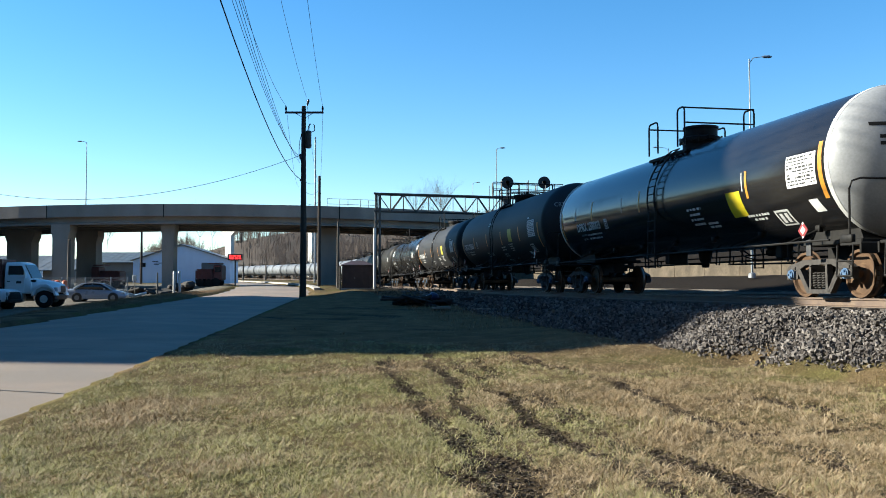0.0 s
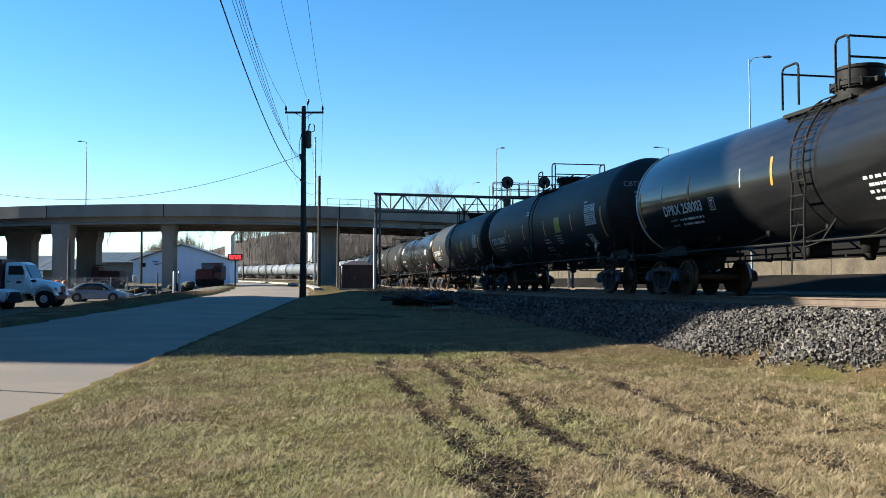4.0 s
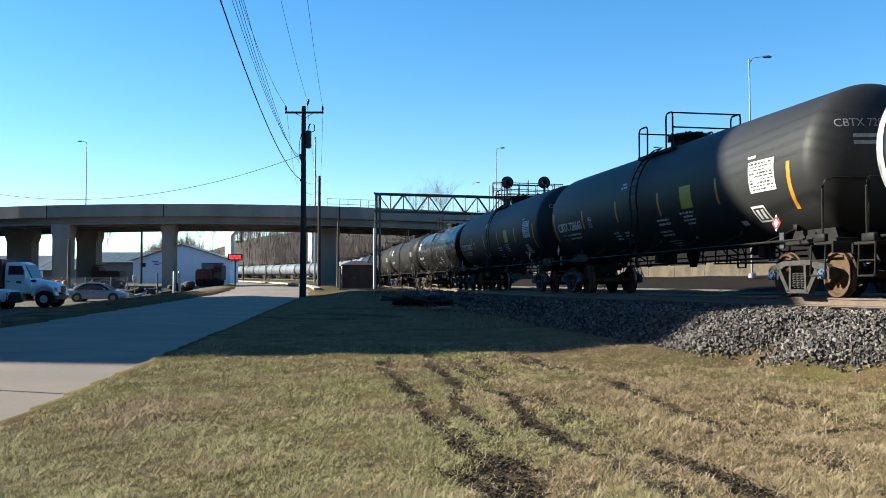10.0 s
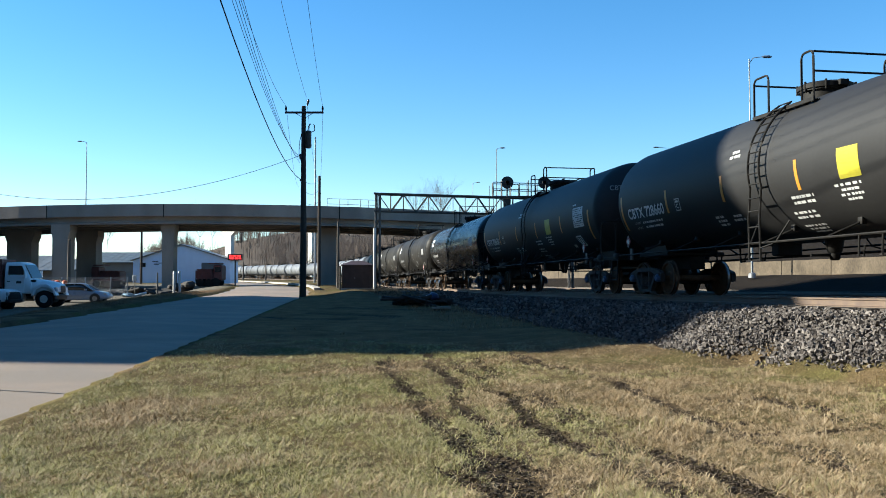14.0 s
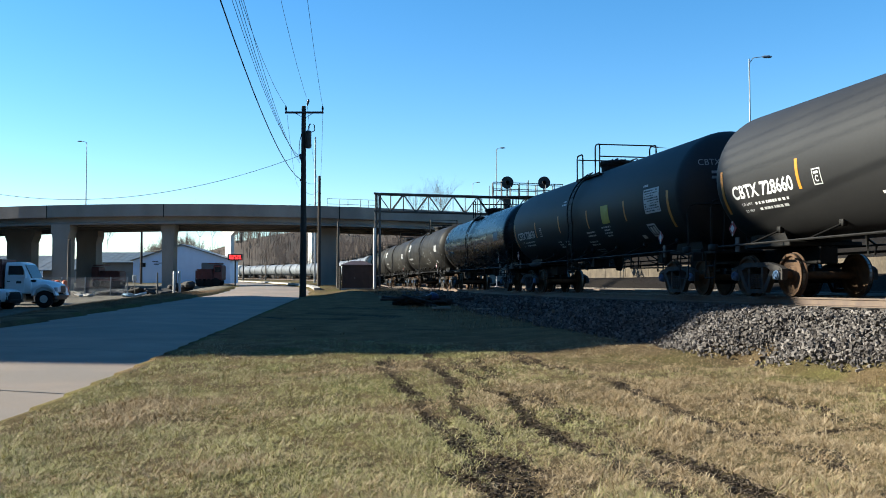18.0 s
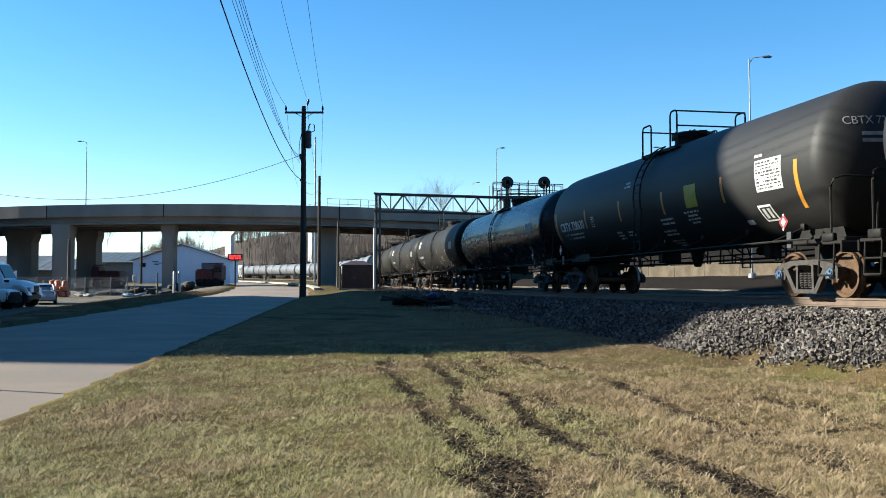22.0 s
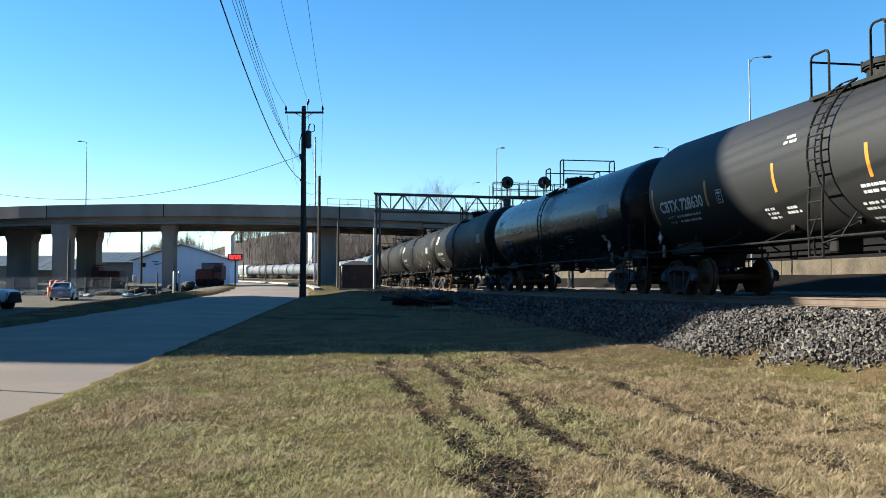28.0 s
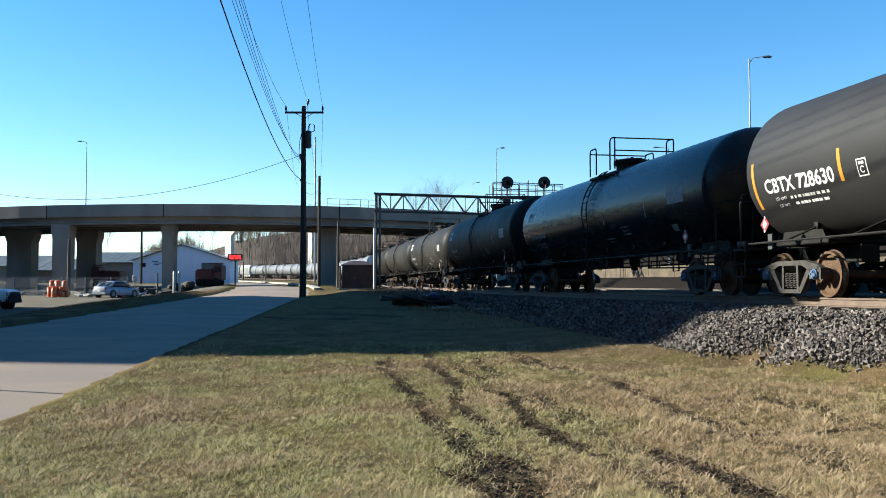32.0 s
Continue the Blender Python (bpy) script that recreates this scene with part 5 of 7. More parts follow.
# ------------------------------------------------------------------ poles, wires and the signal gantry
def wire(name, a, b, sag, r=0.012, parent=None, label=""):
    pts = []
    for k in range(25):
        q = k / 24
        p = Vector(a).lerp(Vector(b), q)
        p.z -= sag * 4 * q * (1 - q)
        pts.append(p)
    ob = part(name, Geo().tube(pts, r, 5), M_WIRE, parent, smooth=60)
    return ob


PX, PY = at_px(537.5, 56), 56.0
PZ = ground_z(PX, PY)
pole = thing("utility_pole", "tall dark wooden utility pole with a crossarm and transformer", "utility pole", pose(PX, PY, PZ))
PT = 12.75 - PZ
part("mast", Geo().tube([(-0.05, 0, -0.3), (-0.03, 0, 4), (-0.05, 0, 8), (-0.06, 0, PT - 0.3)], [0.215, 0.185, 0.155, 0.13], 12), M_WOODPOLE, pole, smooth=50)
ARM_Z = PT - 0.72
part("crossarm", Geo().box((0, -0.16, ARM_Z), (2.36, 0.1, 0.12), b=0.015), M_WOODPOLE, pole)
for sg in (-1, 1):
    part("brace", Geo().tube([(sg * 0.62, -0.19, ARM_Z), (0, -0.17, ARM_Z - 0.36)], 0.018, 6), M_DARKSTEEL, pole)
    part("insulator", Geo().lathe([(0, 0.03), (0.06, 0.03), (0.08, 0.07), (0.14, 0.05), (0.18, 0.075), (0.26, 0.05), (0.33, 0.04)], 10, "z", c=(sg * 1.12, -0.16, ARM_Z + 0.06)), M_CERAMIC, pole, smooth=40)
part("pole_top_pin", Geo().lathe([(0, 0.04), (0.1, 0.04), (0.14, 0.08), (0.24, 0.055), (0.3, 0.08), (0.42, 0.05)], 10, "z", m=pose(0.16, -0.05, PT - 0.3, 0, 12, 0)), M_CERAMIC, pole, smooth=40)
can = part("transformer", Geo().lathe([(-0.95, 0.16), (-0.9, 0.2), (0.0, 0.2), (0.04, 0.22), (0.1, 0.2), (0.13, 0.08)], 16, "z", c=(0.24, -0.12, PT - 1.95)), M_GANTRY, pole, "grey pole transformer", smooth=40)
part("bushing", Geo().tube([(0.22, -0.12, PT - 1.85), (0.28, -0.14, PT - 1.55), (0.38, -0.14, PT - 1.4)], 0.04, 8), M_CERAMIC, can)
part("cutout_fuse", Geo().tube([(0.48, -0.15, PT - 1.9), (0.62, -0.15, PT - 1.85), (0.62, -0.15, PT - 1.5), (0.55, -0.15, PT - 1.45)], 0.03, 8), M_CERAMIC, pole)
part("wire_loop", Geo().tube([(-0.14, -0.14, PT - 1.9), (-0.28, -0.2, PT - 2.6), (-0.3, -0.2, PT - 3.3), (-0.1, -0.18, PT - 3.9), (-0.24, -0.2, PT - 3.5), (-0.12, -0.17, PT - 3.1)], 0.02, 6), M_WIRE, pole)
part("cable_bracket", Geo().box((-0.18, -0.1, PT - 4.85), (0.14, 0.2, 0.12)).box((-0.2, -0.08, PT - 3.4), (0.16, 0.18, 0.3)), M_DARKSTEEL, pole)
# the next pole, behind the camera, and the wires between
QX, QY = -3.1, -6.0
QZ = ground_z(QX, QY)
pole2 = thing("utility_pole", "tall dark wooden utility pole beside the road", "utility pole", pose(QX, QY, QZ))
part("mast", Geo().tube([(0, 0, -0.3), (0, 0, 8), (0, 0, 17.4)], [0.2, 0.16, 0.12], 10), M_WOODPOLE, pole2, smooth=50)
part("crossarm", Geo().box((0, 0.16, 16.8), (2.36, 0.1, 0.12)), M_WOODPOLE, pole2)


def overhead(px_a, py_a, px_top, d_top, r, sag=0.0):
    """A wire from the near pole through a sighted height over the road to the pole behind."""
    a = Vector((at_px(px_a, PY), PY - 0.15, 1.4 + (508.4 - py_a) / 1633 * PY))
    m = Vector((at_px(px_top, d_top), d_top, 1.4 + 508.4 / 1633 * d_top))
    b = m + (m - a) * ((d_top - QY) / (PY - d_top))
    q = (PY - d_top) / (PY - QY)
    b.z += 4 * sag * (1 - q)
    w = wire("overhead_wire", a, b, sag, r)
    return tagged(w, "thin black overhead wire between utility poles", "wire", group="overhead wires")


for pa, ya, pt, dt, r in ((505, 187, 424, 33, 0.01), (541, 171, 495, 39.5, 0.01), (570, 187, 542, 40, 0.01), (529, 276, 408, 25.0, 0.009), (529, 279, 414, 25.5, 0.009), (529, 283, 420, 26.0, 0.009), (530, 288, 428, 26.5, 0.009), (532, 318, 387, 23.0, 0.02)):
    overhead(pa, ya, pt, dt, r, 2.9)
for pa, ya, pb, yb, db, sag, r in ((529, 275, -60, 334, 62, 1.55, 0.014), (505, 190, 528, 330, 100, 1.2, 0.01), (570, 190, 566, 318, 98, 1.2, 0.01), (541, 175, 562, 318, 98, 1.0, 0.01), (540, 322, 564, 316, 98, 0.3, 0.012), (540, 340, 564, 335, 98, 0.3, 0.012), (540, 358, 564, 355, 98, 0.3, 0.012)):
    a = (at_px(pa, PY), PY, 1.4 + (508.4 - ya) / 1633 * PY)
    b = (at_px(pb, db), db, 1.4 + (508.4 - yb) / 1633 * db)
    tagged(wire("overhead_wire", a, b, sag, r), "thin black overhead wire between utility poles", "wire", group="overhead wires")


def plain_pole(px, top, d, r, mat, label, name="wooden_pole"):
    x = at_px(px, d)
    z0 = ground_z(x, d) - 0.2
    zt = 1.4 + (508.4 - top) / 1633 * d
    th = thing(name, label, "pole", pose(x, d, z0))
    part("mast", Geo().tube([(0, 0, 0), (0, 0, (zt - z0) / 2), (0, 0, zt - z0)], [r, r * 0.9, r * 0.75], 10), mat, th, smooth=50)
    part("cap", Geo().lathe([(0, r * 0.8), (0.05, r * 0.8), (0.08, r * 0.3)], 10, "z", c=(0, 0, zt - z0)), mat, th)
    return th


plain_pole(564.5, 312, 98, 0.19, M_WOODPOLE, "dark wooden utility pole in front of the bridge")
plain_pole(557, 242, 150, 0.16, M_STEEL, "slim steel mast far behind the bridge", "steel_mast")
plain_pole(250, 405, 132, 0.19, M_WOODPOLE, "dark wooden pole before the workshop")
plain_pole(598, 394, 84, 0.13, M_WOODPOST, "weathered wooden post beside the equipment shed", "wooden_post")
plain_pole(122, 425, 92, 0.19, M_WOODPOST, "pale wooden post under the bridge", "wooden_post")

# signal gantry over the tracks
GD = 74.0
GX0, GX1 = at_px(668.5, GD), at_px(1010, GD + 5)


def gy_at(x):
    return GD + 5.0 * (x - GX0) / (GX1 - GX0)


G_TOP, G_LOW = 1.4 + (508.4 - 343) / 1633 * GD, 1.4 + (508.4 - 374) / 1633 * GD
gantry = thing("signal_gantry", "grey steel lattice signal gantry spanning the tracks", "signal gantry")
for x in (GX0, GX1):
    y = gy_at(x)
    for dx in (-0.16, 0.16):
        for dy in (-0.35, 0.35):
            part("post", Geo().tube([(x + dx, y + dy, ground_z(x, y) - 0.3), (x + dx, y + dy, G_TOP)], 0.06, 6), M_GANTRY, gantry)
    for k in range(7):
        z = ground_z(x, y) + 0.4 + k * (G_LOW - ground_z(x, y)) / 7
        part("post_brace", Geo().tube([(x - 0.16, y - 0.35, z), (x + 0.16, y - 0.35, z + 0.75)], 0.025, 5), M_GANTRY, gantry)
part("post_sleeve", Geo().tube([(GX0 - 0.22, GD - 0.55, ground_z(GX0, GD) - 0.2), (GX0 - 0.22, GD - 0.55, 6.1)], 0.1, 10), M_WHITE, gantry, "white painted cable pipe", smooth=50)
for z in (G_TOP, G_LOW):
    for dy in (-0.4, 0.4):
        part("chord", Geo().tube([(GX0 - 0.3, gy_at(GX0) + dy, z), (GX1 + 0.3, gy_at(GX1) + dy, z)], 0.085 if z == G_TOP else 0.06, 6), M_GANTRY, gantry)
NB = 16
for k in range(NB):
    xa = GX0 + (GX1 - GX0) * k / NB
    xb = GX0 + (GX1 - GX0) * (k + 1) / NB
    up = k % 2 == 0
    for dy in (-0.4, 0.4):
        part("lattice_bar", Geo().tube([(xa, gy_at(xa) + dy, G_TOP if up else G_LOW), (xb, gy_at(xb) + dy, G_LOW if up else G_TOP)], 0.042, 5), M_GANTRY, gantry)
        part("lattice_bar", Geo().tube([(xa, gy_at(xa) + dy, G_LOW), (xa, gy_at(xa) + dy, G_TOP)], 0.028, 5), M_GANTRY, gantry)
    part("lattice_bar", Geo().tube([(xb, gy_at(xb) - 0.4, G_LOW), (xb, gy_at(xb) + 0.4, G_LOW if k % 2 else G_TOP)], 0.025, 5), M_GANTRY, gantry)
    if up:
        part("gusset", Geo().box((xb, gy_at(xb) - 0.4, G_LOW), (0.32, 0.03, 0.2), b=0.01), M_GANTRY, gantry)
for px in (897.5, 962.5):
    y = gy_at(at_px(px, 77))
    x = at_px(px, y)
    zc = 1.4 + (508.4 - 324) / 1633 * y
    sig = thing("railway_signal", "round black railway signal head with a hood", "railway signal", pose(x, y - 0.5, zc), group="signals on the gantry")
    part("target", Geo().lathe([(0.0, 0.52), (0.04, 0.52), (0.06, 0.3)], 28, "y"), M_PLASTIC, sig, smooth=40)
    part("housing", Geo().lathe([(0.06, 0.24), (0.5, 0.22), (0.55, 0.1)], 18, "y"), M_PLASTIC, sig, smooth=40)
    part("lens", Geo().lathe([(-0.05, 0.08), (-0.02, 0.11), (0.0, 0.11)], 16, "y"), M_GLASS, sig)
    part("hood", Geo().lathe([(-0.3, 0.16), (0.0, 0.16), (0.0, 0.145), (-0.3, 0.145)], 18, "y"), M_PLASTIC, sig)
    part("stem", Geo().tube([(0, 0.3, -0.3), (0, 0.3, G_TOP - zc + 0.05)], 0.06, 8), M_PLASTIC, sig)
    part("junction_box", Geo().box((0.0, 0.45, G_LOW - zc + 0.6), (0.6, 0.5, 1.5)), M_PLASTIC, sig)
# walkway with railings on the gantry round the signals
wx0, wx1 = at_px(872, 77), at_px(997, 78)
part("walkway", Geo().box(((wx0 + wx1) / 2, gy_at((wx0 + wx1) / 2) - 0.1, G_TOP + 0.12), (wx1 - wx0, 1.3, 0.07), m=None), M_GANTRY, gantry)
for k in range(9):
    x = wx0 + (wx1 - wx0) * k / 8
    for dy in (-0.7, 0.5):
        part("rail_post", Geo().tube([(x, gy_at(x) + dy, G_TOP + 0.1), (x, gy_at(x) + dy, G_TOP + 1.2 + (0.25 if k in (1, 4) else 0))], 0.042, 5), M_GANTRY, gantry)
for dz in (0.65, 1.2):
    for dy in (-0.7, 0.5):
        part("guard_rail", Geo().tube([(wx0, gy_at(wx0) + dy, G_TOP + dz), (wx1, gy_at(wx1) + dy, G_TOP + dz)], 0.034, 5), M_GANTRY, gantry)
part("access_ladder", Geo().tube([(wx0 - 0.3, gy_at(wx0) - 0.5, G_LOW - 0.4), (wx0 - 0.3, gy_at(wx0) - 0.5, G_TOP + 0.9)], 0.025, 5).tube([(wx0 + 0.05, gy_at(wx0) - 0.5, G_LOW - 0.4), (wx0 + 0.05, gy_at(wx0) - 0.5, G_TOP + 0.9)], 0.025, 5), M_GANTRY, gantry)

# equipment shed
SX, SY = at_px(630.5, 75), 75.0
SZ = ground_z(SX, SY)
shed = thing("equipment_shed", "dark brown steel railway equipment shed with a hipped roof", "shed", pose(SX, SY + 1.0, SZ, 0, 0, 6))
SHH = 1.4 + (508.4 - 469) / 1633 * 75 - SZ
part("plinth", Geo().box((0, 0, 0.0), (2.7, 2.2, 0.3)), M_CONCW, shed)
part("wall_panel", Geo().box((0, 0, SHH / 2), (2.5, 2.0, SHH), b=0.02), M_SHED, shed)
part("roof", Geo().add([(-1.35, -1.1, SHH), (1.35, -1.1, SHH), (1.35, 1.1, SHH), (-1.35, 1.1, SHH), (-0.5, 0, SHH + 0.34), (0.5, 0, SHH + 0.34), (-1.35, -1.1, SHH - 0.08), (1.35, -1.1, SHH - 0.08), (1.35, 1.1, SHH - 0.08), (-1.35, 1.1, SHH - 0.08)], [(0, 1, 5, 4), (1, 2, 5), (2, 3, 4, 5), (3, 0, 4), (6, 7, 1, 0), (7, 8, 2, 1), (8, 9, 3, 2), (9, 6, 0, 3), (9, 8, 7, 6)]), M_SHED, shed)
for k in range(5):
    part("panel_seam", Geo().box((-1.0 + 0.5 * k, -1.01, SHH / 2), (0.05, 0.03, SHH - 0.1), b=0.006), M_SHED, shed)
shed_door = part("door", Geo().box((-0.55, -1.02, 0.95), (0.85, 0.03, 1.8), b=0.008), M_SHED, shed)
part("handle", Geo().box((-0.22, -1.05, 0.95), (0.04, 0.04, 0.16)), M_STEEL, shed_door)
part("corner_pipe", Geo().tube([(-1.42, -1.0, 0), (-1.42, -1.0, SHH - 0.1)], 0.09, 8), M_WOODPOST, shed)

# ------------------------------------------------------------------ yard under and behind the bridge
WX0, WX1, WD = at_px(234, 150), at_px(409, 150), 150.0
wmid = (WX0 + WX1) / 2
wz = ground_z(wmid, WD) - 0.6
half = (WX1 - WX0) / 2
eave, ridge = 1.4 + (508.4 - 461) / 1633 * WD - wz, 1.4 + (508.4 - 434) / 1633 * WD - wz
shop = thing("workshop", "pale blue-grey metal workshop with a low gable", "building", pose(wmid, WD, wz, 0, 0, -3))
part("wall_panel", Geo().prism([(-half, 0), (half, 0), (half, eave), (0, ridge), (-half, eave)], 0, 4.5), M_SIDING, shop)
for sg in (-1, 1):
    part("roof", Geo().prism([(0, ridge + 0.02), (sg * (half + 0.35), eave - 0.08), (sg * (half + 0.35), eave + 0.06), (0, ridge + 0.16)], -0.35, 4.7), M_ROOF, shop)
win = part("window", Geo().box((-half + 1.6, -0.05, eave - 0.75), (0.95, 0.06, 0.7)), M_PLASTIC, shop)
part("pane", Geo().box((-half + 1.6, -0.09, eave - 0.75), (0.8, 0.02, 0.56), b=0.004), M_GLASS, win)
sgn = part("sign_board", Geo().box((-half + 4.0, -0.06, eave - 0.45), (2.0, 0.05, 0.95)), M_SIDING, shop, "pale sign board with unreadable writing")
for k, (dx, dz, w) in enumerate(((-0.3, 0.25, 1.0), (0.15, 0.0, 1.2), (-0.1, -0.25, 0.8))):
    part("writing", Geo().box((-half + 4.0 + dx, -0.09, eave - 0.45 + dz), (w, 0.012, 0.13), b=0.003), M_DARKSTEEL, sgn)
part("roller_door", Geo().box((half - 3.0, -0.04, 2.0), (3.5, 0.06, 3.7), b=0.01), M_ROOF, shop)

# long low roofs and a ridge further off
def far_shed(px0, px1, y_eave, y_ridge, d, roof_mat, label):
    x0, x1 = at_px(px0, d), at_px(px1, d)
    z0 = ground_z((x0 + x1) / 2, d) - 1
    ze, zr = 1.4 + (508.4 - y_eave) / 1633 * d, 1.4 + (508.4 - y_ridge) / 1633 * d
    th = thing("long_shed", label, "building", pose((x0 + x1) / 2, d, z0))
    w = (x1 - x0) / 2
    part("wall_panel", Geo().box((0, 7, (ze - z0) / 2), (2 * w, 14, ze - z0), b=0.02), M_BRICKB, th)
    part("roof", Geo().prism([(-0.6, ze - z0), (7, zr - z0), (14.6, ze - z0), (14.6, ze - z0 + 0.15), (7, zr - z0 + 0.18), (-0.6, ze - z0 + 0.15)], -w - 0.4, w + 0.4, "x"), roof_mat, th)
    n = int(2 * w / 1.2)
    for k in range(n):
        x = -w + 0.6 + k * 1.2
        part("roof_rib", Geo().prism([(-0.6, ze - z0 + 0.15), (7, zr - z0 + 0.18), (7, zr - z0 + 0.22), (-0.6, ze - z0 + 0.19)], x - 0.04, x + 0.04, "x"), roof_mat, th)
    return th


far_shed(150, 262, 466, 446, 170, M_ROOFBLUE, "long low shed with a ribbed blue-grey roof")
far_shed(-60, 70, 472, 452, 185, M_ROOF, "long low shed with a ribbed grey roof")
far_shed(60, 130, 480, 458, 150, M_ROOF, "low grey-roofed shed behind the yard")
# ------------------------------------------------------------------ vehicles
def loft(sections):
    """Closed rings of equal count, joined end to end."""
    g = Geo()
    n = len(sections[0])
    vs = [p for s in sections for p in s]
    fs = []
    for i in range(len(sections) - 1):
        for j in range(n):
            k = (j + 1) % n
            fs.append((i * n + j, (i + 1) * n + j, (i + 1) * n + k, i * n + k))
    fs.append(tuple(range(n)))
    fs.append(tuple((len(sections) - 1) * n + j for j in range(n))[::-1])
    return g.add(vs, fs)


def ring(x, z0, z1, w0, w1, r=0.12):
    """A rounded cross-section at x: w0 half width low, w1 half width at the top."""
    pts = []
    for sy in (1, -1):
        q = [(w0 * 0.92, z0), (w0, z0 + r), (w0, (z0 + z1) / 2), (w1, z1 - r), (w1 - r, z1)]
        if sy < 0:
            q = q[::-1]
        pts += [(x, sy * y, z) for y, z in q]
    return pts


def road_wheel(r, w, parent, at, rim_mat, rim=0.58):
    wh = part("wheel", Geo().lathe([(-w / 2, r * 0.55), (-w / 2, r * 0.9), (-w / 2 + 0.03, r), (w / 2 - 0.03, r), (w / 2, r * 0.9), (w / 2, r * 0.55)], 24, "y"), M_RUBBER, parent, "black rubber tyre on a wheel", at=at, smooth=40)
    part("rim", Geo().lathe([(-w / 2 - 0.02, r * rim), (-w / 2 + 0.03, r * rim * 0.86), (-w / 2 + 0.05, r * 0.2), (-w / 2 + 0.0, r * 0.14), (w / 2 - 0.0, r * 0.14), (w / 2 - 0.05, r * 0.2), (w / 2 - 0.03, r * rim * 0.86), (w / 2 + 0.02, r * rim)], 20, "y"), rim_mat, wh, smooth=40)
    return wh


def sedan():
    car = thing("sedan", "silver four-door sedan in the yard", "car")
    body = [ring(-2.22, 0.42, 0.72, 0.62, 0.6, 0.08), ring(-2.12, 0.28, 0.98, 0.78, 0.68, 0.1), ring(-1.6, 0.22, 1.03, 0.85, 0.72, 0.1), ring(-0.9, 0.2, 0.98, 0.87, 0.78, 0.08), ring(0.4, 0.2, 0.95, 0.87, 0.78, 0.08), ring(1.15, 0.22, 0.92, 0.86, 0.74, 0.1), ring(1.85, 0.25, 0.8, 0.82, 0.68, 0.1), ring(2.18, 0.32, 0.66, 0.7, 0.6, 0.08), ring(2.26, 0.4, 0.56, 0.58, 0.54, 0.05)]
    part("body", loft(body), M_SILVER, car, smooth=45)
    house = [ring(-1.62, 0.95, 1.0, 0.7, 0.66, 0.02), ring(-0.98, 0.95, 1.4, 0.76, 0.56, 0.08), ring(-0.2, 0.93, 1.46, 0.78, 0.58, 0.08), ring(0.38, 0.92, 1.41, 0.78, 0.56, 0.08), ring(1.2, 0.88, 0.93, 0.74, 0.66, 0.02)]
    part("glasshouse", loft(house), M_GLASS, car, "dark tinted windows all round", smooth=45)
    skin = [ring(-1.05, 1.36, 1.41, 0.6, 0.5, 0.03), ring(-0.7, 1.4, 1.46, 0.62, 0.54, 0.04), ring(-0.2, 1.42, 1.49, 0.63, 0.55, 0.04), ring(0.3, 1.39, 1.45, 0.62, 0.54, 0.04), ring(0.46, 1.35, 1.39, 0.6, 0.5, 0.03)]
    part("roof", loft(skin), M_SILVER, car, smooth=45)
    for sy in (-1, 1):
        for foot, head, w in (((-1.62, 0.98), (-0.98, 1.39), 0.09), ((-0.28, 0.95), (-0.26, 1.43), 0.035), ((1.2, 0.92), (0.4, 1.41), 0.045)):
            p0, p1 = (foot[0], sy * 0.74, foot[1]), (head[0], sy * 0.6, head[1])
            mid = ((p0[0] + p1[0]) / 2, sy * 0.7, (p0[2] + p1[2]) / 2 + 0.02)
            part("pillar", Geo().tube([p0, mid, p1], w, 6), M_SILVER, car, smooth=60)
        part("mirror", Geo().box((0.7, sy * 0.93, 0.98), (0.14, 0.16, 0.12)), M_SILVER, car)
        part("headlight", Geo().box((2.06, sy * 0.58, 0.66), (0.22, 0.26, 0.13)), M_HEAD, car)
        part("tail_light", Geo().box((-2.1, sy * 0.6, 0.8), (0.12, 0.26, 0.16)), M_TAIL, car)
        part("sill_trim", Geo().box((0, sy * 0.865, 0.3), (2.3, 0.03, 0.12)), M_SILVER, car)
        for x in (-0.25, 0.6):
            part("door_handle", Geo().box((x - 0.4, sy * 0.87, 0.82), (0.16, 0.03, 0.04)), M_SILVER, car)
    part("number_plate", Geo().box((-2.22, 0, 0.62), (0.02, 0.34, 0.16)), M_WHITE, car)
    part("bumper", Geo().box((-2.18, 0, 0.42), (0.14, 1.5, 0.2)), M_SILVER, car)
    wheels = []
    for x in (-1.35, 1.35):
        for sy in (-1, 1):
            part("wheel_arch", Geo().lathe([(-0.03, 0.37), (0.0, 0.4), (0.03, 0.37)], 20, "y", c=(x, sy * 0.855, 0.32)), M_PLASTIC, car)
            wheels.append(road_wheel(0.32, 0.2, car, pose(x, sy * 0.78, 0.32), M_STEEL))
    return car, wheels


SEDAN, SEDAN_WHEELS = sedan()


